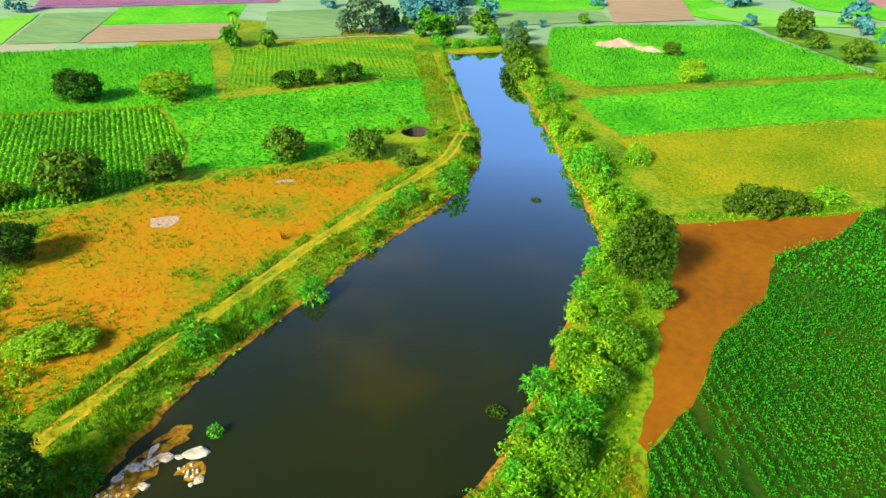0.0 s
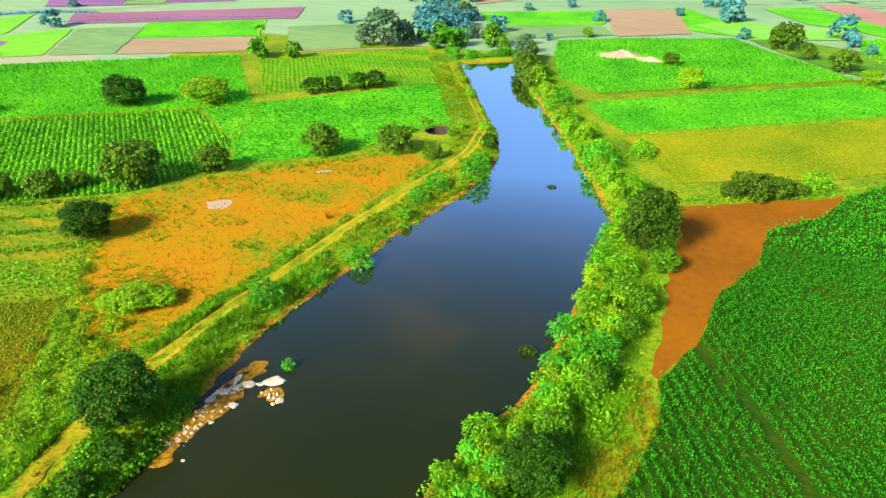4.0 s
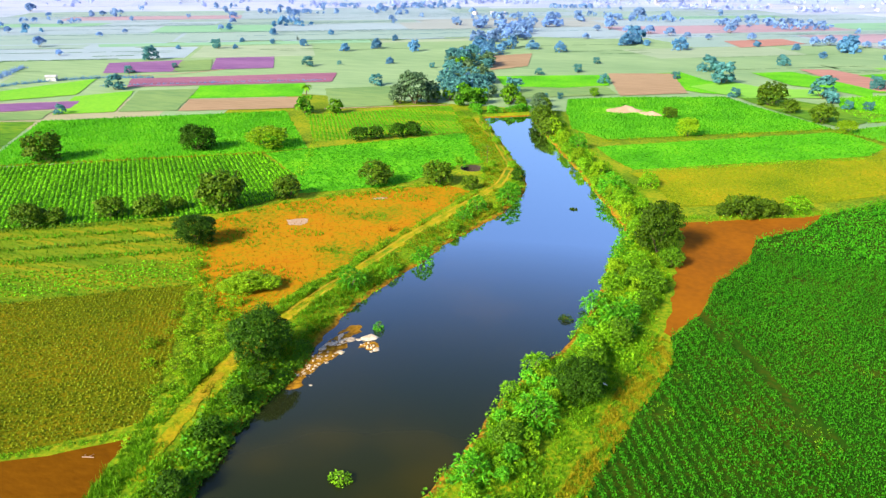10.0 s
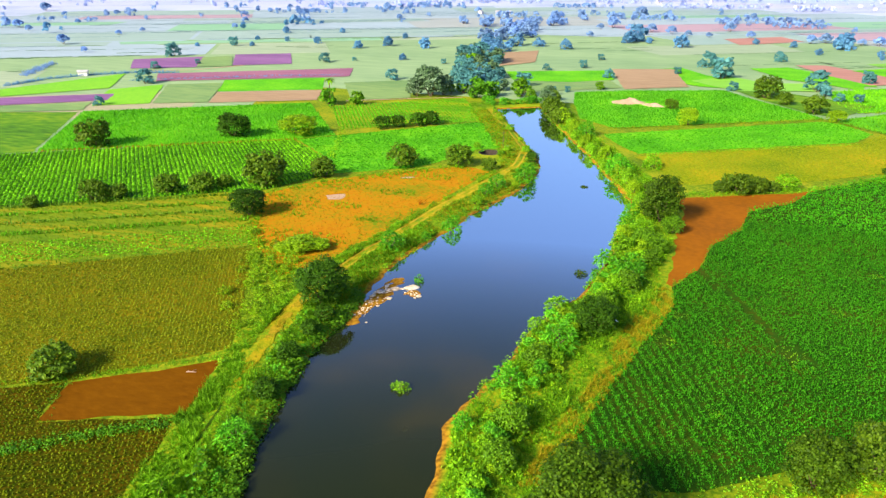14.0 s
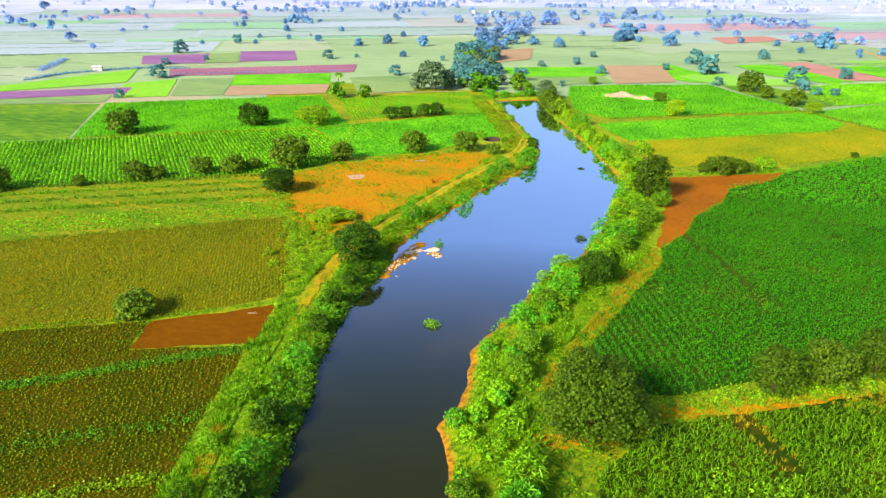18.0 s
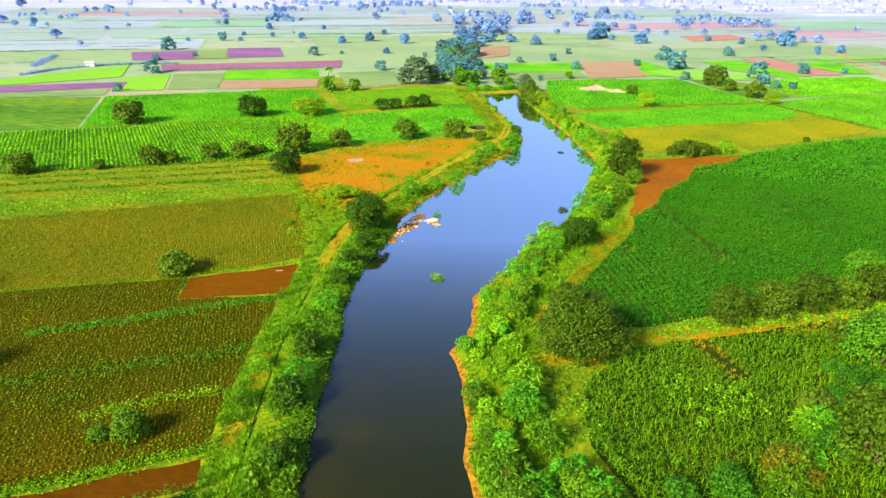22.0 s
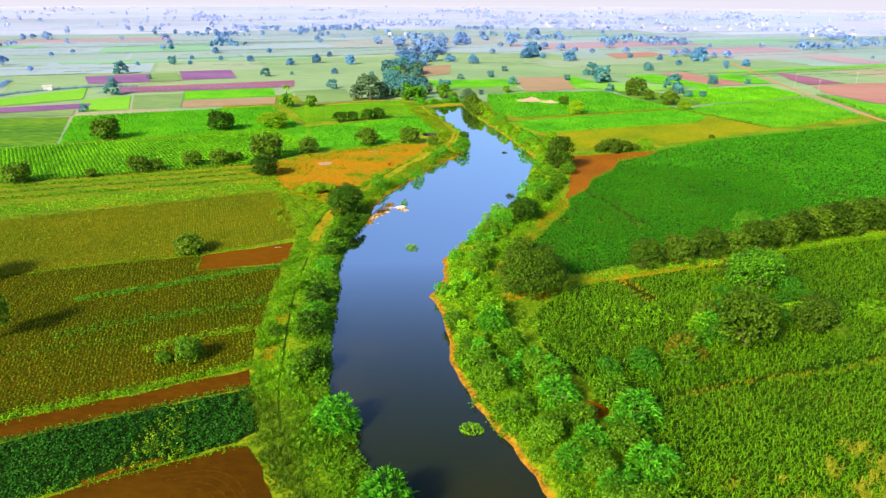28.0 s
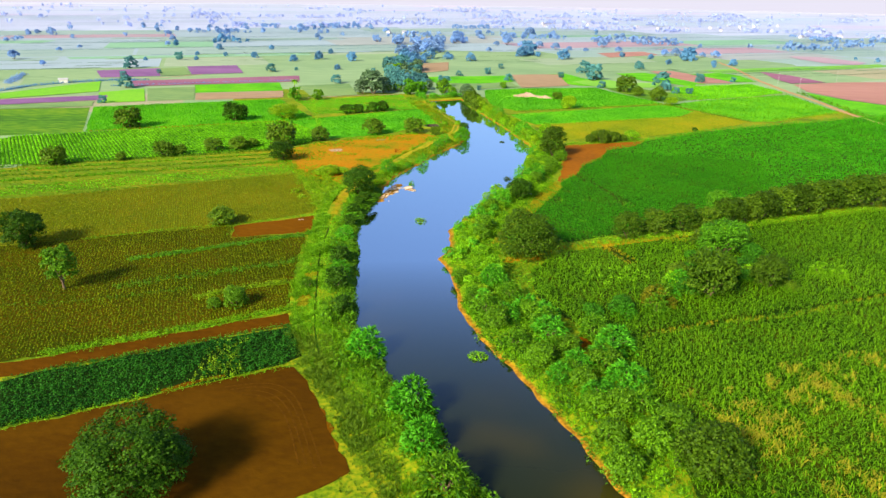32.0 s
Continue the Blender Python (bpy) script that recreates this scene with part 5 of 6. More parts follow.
balk(85, [(-36.5, -45.2), (-50, -54.8), (-64.5, -64.6)], 9, 0.35, 0.45, L_FRESH, "grassy edge between earth and beans")
balk(86, [(-114, 175), (-96, 131), (-83, 99)], 4, 0.7, 0.7, L_YELLOWISH, "yellow weedy balk between crops")
balk(87, [(-16, 160), (52, 198), (60, 211)], 3, 0.5, 0.6, L_FRESH, "green weedy balk behind the crop")
balk(88, [(-265, 156), (-264, 177), (-254, 194), (-240.6, 206), (-222, 211)], 5, 0.6, 1.5, L_HAZED_BLUE, "dark hedge between far plots, tinted bluish with haze")
balk(89, [(-226.7, 186), (-203, 200), (-178, 214.5), (-145.7, 231)], 3, 0.5, 1.1, L_HAZED_BLUE, "dark hedge between far plots, tinted bluish with haze")
balk(90, [(-282.5, 181), (-304, 217)], 4, 1.2, 1.9, L_HAZED_PALE, "shrub row on the plain, tinted bluish with haze")
balk(91, [(126, 255), (130, 225), (131.5, 190), (136, 168)], 2, 1.0, 1.6, L_MID, "green shrubs along the dirt road")
balk(92, [(62.9, 212.7), (76.1, 218.5), (97.8, 231.8), (119, 250)], 3, 0.5, 0.9, L_YELLOWISH, "yellow weedy balk between green crops")
balk(93, [(51, 194.6), (65.6, 177), (79.8, 158)], 4, 0.4, 0.9, L_BALK, "dark weedy balk between crops")
balk(94, [(84, 159), (104, 174), (124, 191)], 4, 0.5, 1.0, L_YELLOWISH, "yellow weedy balk beside the cotton")
for cx, cy, r in ((3.2, 29.5, 1.6), (18.8, 31, 2.2), (10.4, 30.6, 1.2), (5.1, 37.4, 1.6), (27, 46, 1.4), (36, 62, 1.5), (20, 28, 1.6), (30, 24, 1.5), (44, 40, 1.6), (9, 14, 1.2)):
    q, d = rg.uniform(0, 6.283, 22), r * np.sqrt(rg.random(22))
    sow("yellow_weeds", HERB, cx + d * np.cos(q), cy + d * np.sin(q), 0 * q + F + 0.15, 0.4 + 0 * q, L_LIME, "yellow weeds in a thin spot of the cotton", "weeds", seed=int(cx * 7))


# ---- trees and bushes ----
def maker(kind, leaf_mat, seed, blades, leaf, base=0.2, tall=0.75, count=12, limbs=4, thick=0.035):
    def build(parent):
        woody("trunk", parent, seed, 1.0, tall, base, limbs, thick)
        if kind == "broad":
            v, f = broad_crown(seed, 1.0, tall, base, count, blades, leaf)
        else:
            v, f = feathery_crown(seed, 1.0, tall, base, blades, 10, leaf)
        part("crown", mesh_of("crown", v, f, leaf_mat), parent)
    return build


grove("tree", maker("broad", L_DARK, 3, 11000, 0.035, 0.0, 0.85, 24, 5, 0.045),
      [(-46, 24, 8, 1.02), (-78.9, 54.5, 7.6, 0.85), (-6.2, 29, 6), (-100, -24.6, 8.4)], "dense dark green round-crowned tree", "tree", "dark trees by the river")
grove("tree", maker("broad", L_DARK, 36, 22000, 0.024, 0.0, 0.85, 40, 5, 0.045), [(-38.4, -82.4, 12.2, 0.72)], "large dark green tree standing in the harrowed field", "tree", "dark trees by the river")
grove("tree", maker("broad", L_DARK, 4, 5500, 0.045, -0.05, 0.7, 20, 5, 0.035),
      [(-122, 112, 10.2)],
      "dark green bushy tree in the fields", "tree", "bushy trees in the fields")
grove("tree", maker("broad", L_OLIVE, 5, 5000, 0.044, 0.0, 0.72, 22, 5, 0.03),
      [(18, 5.4, 6.6), (30.6, 13.2, 6.8), (41.4, 19.6, 7.6), (50, 25.4, 8), (58.4, 31.2, 8.6), (66.8, 36.2, 8.8), (75.8, 41.2, 9), (85, 46, 9),
       (1.0, 77.5, 8.6, 1.3), (29.1, -22.6, 9.2, 1.15), (40.3, -16.6, 6.9, 1.15), (20.6, -70, 8.5, 0.9)], "dull olive green dome-shaped tree", "tree", "olive trees along the field edge")
grove("tree", maker("broad", L_BALK, 44, 4200, 0.047, 0.0, 0.74, 18, 5, 0.03), [(24.4, 9.2, 7), (36.2, 16.6, 6.4, 0.9), (45.8, 22.6, 7, 1.1), (54.2, 28.4, 8, 1.1), (62.4, 33.6, 8.6, 1.05), (71.2, 38.4, 8.8), (80.4, 43.4, 8.8), (90, 49, 8.8)], "green round-crowned tree in a hedgerow beside the cotton", "tree", "olive trees along the field edge")
grove("tree", maker("broad", L_OLIVE, 35, 15000, 0.027, 0.0, 0.68, 34, 5, 0.03), [(-2, -9.3, 12, 0.95)], "large olive green dome-shaped tree beside the cotton", "tree", "olive trees along the field edge")
grove("tree", maker("broad", L_BALK, 6, 2100, 0.072, -0.06, 0.7, 20, 4),
      [(-69, -3.2, 6.2, 0.85), (25.4, -15.2, 4.6), (34, -13, 5), (38.4, -12.2, 3.2), (43.8, -16.7, 3), (33, 2.5, 5.5), (32, -18, 4.5), (-36.4, 169, 8, 1.15), (-41, 190.5, 7.3, 1.1), (-33.6, 162, 6.5, 1.1), (-38.6, 175, 7.5, 1.15), (17.4, 102.5, 5.6, 1.15), (21.5, 105, 4.6), (13.5, 102.4, 4), (19.5, 104.8, 5.5), (15.5, 106, 4.5), (24.5, 106.5, 3.6), (-104.5, 61, 6.2), (-98, 64.6, 6.5), (-95, 69.3, 4.4), (-87, 74, 10.4), (-77.1, 83.5, 6.6), (-62.8, 98.5, 8), (-49.3, 103.5, 7.4), (-140, 35, 7.5), (-152.5, 89.5, 10), (-125, 43.7, 3.4),
       (-115.7, 51.6, 6.5), (-112.3, 54.7, 4.5), (-41, 102.7, 4.1), (0.8, 198.9, 5.3), (40.2, 221.3, 6.4), (48.6, 207.7, 8.6), (35.6, 233.6, 11.6)], "green bushy tree on the field balk", "tree", "trees on the field balk")
grove("bush", maker("broad", L_DARK, 7, 2000, 0.065, 0.0, 0.62, 14, 3, 0.03),
      [(-84.5, 136, 6), (-80.5, 139.8, 5.5), (-75.5, 143.4, 6), (-71.8, 146.6, 6), (-31.8, 111.5, 4.2), (-43.2, 15.5, 3.2), (-42.8, 9, 3.2), (-41, 1, 3.6), (-33.5, -31, 4.6), (-36.5, -20, 4.4),
       (-29.5, -40, 4.2), (52.9, 130.8, 2.4), (-43.4, 20, 3.6)], "dark green rounded bush on the bank", "bush", "dark bushes")
grove("bush", maker("feather", L_BRIGHT, 8, 540, 0.046, 0.05, 0.75, limbs=5, thick=0.025),
      [(-30.3, 96.2, 6.5), (-35.3, 88.4, 5), (-36.5, 82.4, 4), (-44.4, 47.5, 5.1), (-40.2, 53.9, 2.4), (-37.2, 60.5, 4.3), (-39.6, -7.4, 4.7), (-34.8, -25.8, 4.5), (-9.9, 108, 7.5), (-4.6, 79.8, 4.3), (-5.1, 71.4, 4.5), (-7.1, 52.6, 4.3), (-7.6, 46.6, 2.9), (-3, 47.5, 6.3), (-10.1, 23.1, 5.8), (-14.5, 12.2, 4.6), (-17.4, 2.8, 2.8), (-7.5, -24, 4.7), (-7.1, -24.5, 5.6), (-22.7, 147, 6)],
      "bright green feathery thorn bush on the bank", "bush", "feathery bushes on the banks")
grove("bush", maker("feather", L_THORN, 28, 540, 0.046, 0.03, 0.72, limbs=5, thick=0.025),
      [(12.8, -43.5, 6.4), (11.1, -48.6, 6.6), (13.1, -53.5, 6.4), (9.5, -57.5, 5), (1.9, -36.1, 5.5), (7, -50, 4.6), (3.3, -42.1, 6.4), (-0.6, -34.7, 5.6), (4.7, -53.7, 4.3), (14.8, -53.6, 4.2), (25, -18.5, 5.4), (22.8, -24.1, 4), (14.8, -32.6, 4.4), (-3.4, -38.1, 4.5)],
      "deep green feathery thorn bush", "bush", "feathery bushes on the banks")
grove("bush", maker("feather", L_LIME, 9, 520, 0.046, 0.03, 0.65, limbs=5, thick=0.025),
      [(-4.1, 42.5, 4.2), (-12.3, 34.1, 4), (-13.8, 27.3, 3.4), (-7.9, -19.8, 6), (-10, 116, 5), (-14, 124, 4.5), (-19, 134, 5), (2, 90, 5), (-3, 98, 5), (28, 110, 6.4), (-11, -12, 4.5), (-2.2, 117.9, 6), (-3.1, 98, 6), (-2, 68.7, 5.8), (-3.5, 59.7, 4.6), (-5.5, 36.9, 5), (-41.9, -16.7, 3.9), (-40.5, -25, 3.6)],
      "lime green feathery thorn bush", "bush", "lime bushes on the banks")
rd = random.Random(83)
DOMES = [(float(np.interp(y, ey, ex)) + rd.uniform(1.4, 6.5), y, rd.uniform(1.7, 3.2), rd.uniform(0.9, 1.25)) for y in (rd.uniform(-34, 62) for _ in range(64))]
for k, (mat, tone) in enumerate(((L_LIME, "lime green"), (L_BRIGHT, "bright green"), (L_YELLOWISH, "yellow-green"))):
    grove("bush", maker("broad", mat, 84 + k, 800, 0.085, -0.05, 0.66, 9, 3, 0.03), DOMES[k::3], tone + " domed bush on the bank", "bush", "domed bushes on the bank")
grove("bush", maker("feather", L_THORN, 31, 900, 0.044, -0.05, 0.74, limbs=6, thick=0.025), [(-22.4, -51.6, 6.4, 1.15), (-13.3, -64.2, 7.4, 1.15), (-10.6, -70.8, 5.8, 1.15)], "round rich green thorn bush overhanging the water", "bush", "feathery bushes on the banks")
GROVE = [(31, -8, 4.4), (29.4, -5.6, 3.2), (36.5, -8.8, 4.2), (34.2, -7, 3.4), (40.8, -2.4, 4.6), (43.2, -5, 3.4), (39.4, -6, 3), (33.6, -12, 4), (31, -13.2, 3.2), (28, -12.5, 3.6), (37.2, -14.2, 3.6), (26, -22, 4.4), (14.2, -31.6, 4.4), (9.6, -34, 3.6), (31.5, -17.5, 4.6)]
grove("bush", maker("broad", L_TEALBUSH, 71, 2600, 0.056, 0.0, 0.66, 14, 3, 0.03), GROVE, "dark teal green bush in the grove among maize", "bush", "bushes in the grove")
grove("bush", maker("feather", L_LIME, 72, 420, 0.05, 0.02, 0.7, limbs=4, thick=0.025), [(24.4, -18.2, 5), (38.7, -11.2, 4.2), (44.5, -13.2, 3), (44, -16.8, 2.6), (51.5, -8, 4.2), (54.6, -8.6, 4), (27.4, -17, 3.4), (42, -8, 3.6)], "light green bush at the edge of the grove", "bush", "light bushes by the grove")
grove("bush", maker("broad", L_BRONZE, 73, 2400, 0.058, 0.0, 0.66, 14, 3, 0.03), [(19.9, -27, 4.8), (22.2, -27.6, 3)], "bronze yellow-green bush among maize", "bush", "bronze bushes")
rc = random.Random(57)
CORNER = [(a + rc.uniform(-1.6, 1.6), b + rc.uniform(-1.6, 1.6), rc.uniform(1.6, 3.2)) for a, b in ((-64, 36), (-65.5, 41), (-61.3, 26), (-57.5, 18), (-59, 37), (-67, 36), (-72, 44.5), (-62, 31), (-59.5, 29), (-58, 24), (-55.5, 20), (-56, 27.5), (-54, 14), (-63.5, 44), (-68.5, 43), (-60.5, 33.5), (-57, 33), (-54, 24), (-52.5, 18), (-55, 30), (-61, 22), (-66, 32), (-69.5, 40), (-74, 48))]
grove("bush", maker("feather", L_YELLOWISH, 29, 200, 0.07, 0.0, 0.6, limbs=3, thick=0.02), CORNER, "low yellow-green weedy shrub at the field corner", "bush", "weedy shrubs at the field corner")
grove("bush", maker("feather", L_BANK, 19, 540, 0.046, 0.03, 0.7, limbs=5, thick=0.025),
      [(-7.1, -35.9, 5.5), (-1.9, -45.9, 4.9), (9.6, -40.1, 6), (14.4, -59.6, 5.5), (-6.5, -77.5, 7), (6, -53, 4.5), (-4, -29, 5), (20, -30, 5), (-9.7, -31, 3.6), (2.5, -38.4, 5.1), (4, -46.6, 4.4), (15.2, -54.4, 4), (-38.4, -32.2, 3.2)],
      "full dark green feathery thorn bush", "bush", "thorn bushes on the banks")
grove("tree", maker("broad", L_YELLOWISH, 110, 3600, 0.05, -0.04, 0.72, 18, 5, 0.03),
      [(-105.3, 121, 12.5, 0.6), (-59.6, 41.5, 6.8, 0.5), (-57.2, 43, 5, 0.5), (-62, 40.4, 4.2, 0.5), (6.2, 173.8, 7.1), (53, 194.7, 6.5, 0.8)], "low spreading yellow-green leafy tree", "tree", "light green trees")
grove("tree", maker("broad", L_FRESH, 10, 6500, 0.037, 0.0, 0.75, 18, 5, 0.03),
      [(35.6, -1.5, 9.8, 0.95), (39.9, 23, 6.5, 1.3)], "light green leafy tree", "tree", "light green trees")
grove("bush", maker("broad", L_MID, 11, 2600, 0.056, 0.0, 0.62, 14, 3, 0.03),
      [(10.6, -65.8, 4.2), (11.5, -71.5, 4.6), (-47.5, -40.8, 4.4), (-50.6, -42, 2.6), (20.9, -26.1, 4.8), (10.8, -49.7, 5), (6, -46, 4), (15, -66, 5), (-5.5, 36, 4),
       (-1.5, 62, 5), (0, 83, 5), (-12, 18, 4), (-12, 4, 4.5), (-12, -2, 4), (-13, -24, 3.6), (-5, -40, 4.5), (2, -50, 4.5), (9, -60, 4), (3.5, 72.4, 4.6), (0.9, 61.2, 4.4), (-0.2, 55, 3.8), (-2.6, 43.5, 4.2), (-4.8, 33, 3.2), (-0.2, -36.1, 4.5), (7.7, -54.9, 4), (1.5, -50.3, 3.6), (12, -60, 4.5), (18, -62, 5)], "green leafy bush among the bank weeds", "bush", "green bushes")
grove("tree", maker("broad", L_BANK, 12, 3600, 0.058, 0.2, 0.95, 16, 4, 0.04), [(-78.7, -40.6, 5.6, 1.15)], "slender green field tree with a bare trunk", "tree", "field tree")

FAR_TREES = [(-266.2, 262.5, 9.9), (-214.7, 182, 8.3), (-265.5, 319.9, 7), (-174.9, 269.4, 7), (-119, 227, 7), (-43, 294, 5), (-45, 213, 4.5), (-40, 222, 3), (58, 246, 5.6), (24, 248, 5.2),
             (-28, 264, 6), (2, 288, 4.6), (54.5, 363, 6), (83, 297, 5.5), (102, 295, 4), (68, 236, 4.5), (-197, 137, 4.4), (-242, 220, 5.3), (-233, 241, 3.5), (61, 235, 4.3),
             (16, 319, 10), (21, 281, 13), (57, 257, 11), (-60, 229, 8), (-59, 280, 4.7), (-163, 280, 3), (-114, 285, 3.6), (82, 287, 6.2), (-38, 328, 4.6), (54, 353, 6.7)]
grove("tree", maker("broad", L_HAZED, 13, 700, 0.13, -0.12, 0.78, 10, 3), FAR_TREES, "distant tree on the plain, tinted blue-green with haze", "tree", "distant trees on the plain")
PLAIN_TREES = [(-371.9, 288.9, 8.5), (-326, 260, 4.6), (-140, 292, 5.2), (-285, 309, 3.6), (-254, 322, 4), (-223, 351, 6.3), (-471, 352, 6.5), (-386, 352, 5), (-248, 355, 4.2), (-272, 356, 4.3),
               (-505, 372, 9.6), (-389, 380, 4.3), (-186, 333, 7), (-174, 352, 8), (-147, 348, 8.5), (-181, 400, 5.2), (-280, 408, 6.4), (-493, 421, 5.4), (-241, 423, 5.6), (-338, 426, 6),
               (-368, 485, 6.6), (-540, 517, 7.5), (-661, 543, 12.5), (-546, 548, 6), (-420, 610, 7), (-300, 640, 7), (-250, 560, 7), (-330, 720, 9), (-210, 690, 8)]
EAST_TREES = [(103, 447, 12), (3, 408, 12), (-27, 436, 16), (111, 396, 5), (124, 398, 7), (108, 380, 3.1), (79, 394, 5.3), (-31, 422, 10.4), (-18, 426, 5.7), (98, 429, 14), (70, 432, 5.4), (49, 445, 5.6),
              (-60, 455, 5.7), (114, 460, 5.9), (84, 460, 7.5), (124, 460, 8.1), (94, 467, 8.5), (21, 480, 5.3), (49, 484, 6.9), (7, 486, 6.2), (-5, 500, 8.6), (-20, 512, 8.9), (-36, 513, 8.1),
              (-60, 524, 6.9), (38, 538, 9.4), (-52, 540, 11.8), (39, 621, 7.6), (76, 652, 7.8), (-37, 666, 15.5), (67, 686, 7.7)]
grove("tree", maker("broad", L_HAZED_PALE, 18, 260, 0.22, -0.1, 0.75, 8, 3), [p for p in PLAIN_TREES + EAST_TREES if p[1] > 450 or p[0] < -300], "tree far out on the plain, tinted bluish with haze", "tree", "bluish trees far on the plain")
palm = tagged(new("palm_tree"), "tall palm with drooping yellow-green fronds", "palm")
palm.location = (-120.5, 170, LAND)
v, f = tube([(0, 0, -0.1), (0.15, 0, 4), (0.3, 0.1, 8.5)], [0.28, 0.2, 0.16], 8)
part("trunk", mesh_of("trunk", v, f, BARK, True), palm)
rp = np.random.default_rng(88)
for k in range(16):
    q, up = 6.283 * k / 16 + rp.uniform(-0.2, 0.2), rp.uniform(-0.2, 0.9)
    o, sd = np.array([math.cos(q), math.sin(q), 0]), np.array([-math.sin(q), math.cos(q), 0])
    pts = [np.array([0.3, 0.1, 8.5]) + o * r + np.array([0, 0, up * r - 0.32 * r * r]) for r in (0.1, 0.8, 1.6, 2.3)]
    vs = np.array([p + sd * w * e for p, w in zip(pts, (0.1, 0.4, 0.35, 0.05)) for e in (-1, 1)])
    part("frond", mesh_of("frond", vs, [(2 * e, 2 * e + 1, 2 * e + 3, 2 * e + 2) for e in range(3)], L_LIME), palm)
grove("tree", maker("broad", L_HAZED_BLUE, 38, 360, 0.19, -0.12, 0.75, 9, 3), [p for p in PLAIN_TREES + EAST_TREES if p[1] <= 450 and p[0] >= -300], "tree far out on the plain, tinted blue-green with haze", "tree", "bluish trees far on the plain")
# low bushes lining the upper banks
rl = random.Random(61)
LINING = [(float(np.interp(y, ey, ex)) + rl.uniform(0.8, 3.6), y + rl.uniform(-2, 2), rl.uniform(2.8, 5.4), rl.uniform(1.0, 1.25) if y < 100 else rl.uniform(1.2, 1.7)) for y in range(58, 186, 7)]
WEST_LINING = [(float(np.interp(y, wy, wx)) - rl.uniform(1.2, 3.0), y + rl.uniform(-1.5, 1.5), rl.uniform(2.0, 4.4)) for y in (76, 91, 103, 112, 123, 134, 146, 158, 170)]
ROUND_WELL = [(-49.8, 122.5, 2.6), (-40.5, 121, 2.6), (-50.5, 116, 2.2), (-41.5, 116.5, 2.4)]
grove("bush", maker("broad", L_LIME, 63, 1700, 0.062, -0.05, 0.62, 12, 3, 0.03), LINING[::2] + WEST_LINING[::2] + ROUND_WELL, "lime green bush lining the upper bank", "bush", "bushes along the upper banks")
grove("bush", maker("broad", L_YELLOWISH, 65, 1700, 0.062, -0.05, 0.6, 12, 3, 0.03), LINING[1::2] + WEST_LINING[1::2], "yellow-green bush lining the upper bank", "bush", "bushes along the upper banks")
# the wood along the upper stream; its blue tones are haze put into the leaves
rw = random.Random(17)
grove("tree", maker("broad", L_GREYGREEN, 15, 1800, 0.075, -0.03, 0.85, 20, 4), [(-89, 194.5, 13, 1.0), (-94.5, 192.5, 8), (-85, 198, 8), (-44, 199, 6.5), (-40.2, 182, 6.5, 1.1)], "large grey-green tree by the head of the pond", "tree", "trees by the pond")
grove("tree", maker("broad", L_FRESH, 16, 900, 0.12, 0.0, 0.8, 12, 4), [(-68, 198, 7.5), (-74, 206, 8), (-66, 203, 6), (-72, 196, 5), (-118.6, 165.4, 7)], "fresh green tree by the head of the pond", "tree", "trees by the pond")
HEAD = [(-58 + 13.5 * k / 8 + rw.uniform(-0.5, 0.5), 185.6 + 10 * k / 8 + rw.uniform(-0.8, 0.8), rw.uniform(2.2, 3.8)) for k in range(9)] + [(-63, 187, 4.2), (-65.5, 190, 3.6), (-61, 183, 2.6)]
grove("bush", maker("broad", L_BRIGHT, 66, 900, 0.09, -0.05, 0.66, 12, 3, 0.03), HEAD, "bright green bush along the head of the pond", "bush", "bushes at the pond head")
grove("tree", maker("broad", L_MID, 17, 900, 0.12, 0.0, 0.75, 12, 4), [(-55.3, 206, 8.5), (-28, 232, 4.5), (-50, 198, 5), (-109, 169, 6.3)], "green tree behind the pond", "tree", "trees by the pond")
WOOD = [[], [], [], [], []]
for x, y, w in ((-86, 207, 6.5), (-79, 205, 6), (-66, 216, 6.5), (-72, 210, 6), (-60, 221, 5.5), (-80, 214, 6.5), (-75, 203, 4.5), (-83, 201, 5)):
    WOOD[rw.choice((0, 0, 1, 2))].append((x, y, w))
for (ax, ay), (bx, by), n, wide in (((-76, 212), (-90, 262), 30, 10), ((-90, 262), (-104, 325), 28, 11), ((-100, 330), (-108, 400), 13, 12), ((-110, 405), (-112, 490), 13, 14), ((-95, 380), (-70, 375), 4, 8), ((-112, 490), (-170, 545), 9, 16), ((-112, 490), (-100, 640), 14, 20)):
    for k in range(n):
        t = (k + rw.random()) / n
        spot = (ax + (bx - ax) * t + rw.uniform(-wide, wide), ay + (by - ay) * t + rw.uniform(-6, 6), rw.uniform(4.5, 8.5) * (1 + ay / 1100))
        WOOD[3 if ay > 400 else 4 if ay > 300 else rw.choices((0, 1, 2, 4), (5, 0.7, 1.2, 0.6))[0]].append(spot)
for k, (mat, blades, tone) in enumerate(((L_HAZED, 700, "blue-green"), (L_MID, 700, "fresh green"), (L_GREYGREEN, 700, "grey-green"), (L_HAZED_PALE, 300, "pale bluish"), (L_HAZED_BLUE, 500, "blue-green"))):
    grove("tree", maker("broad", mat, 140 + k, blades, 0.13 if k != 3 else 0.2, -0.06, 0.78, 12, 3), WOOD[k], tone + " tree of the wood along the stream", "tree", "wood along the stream")
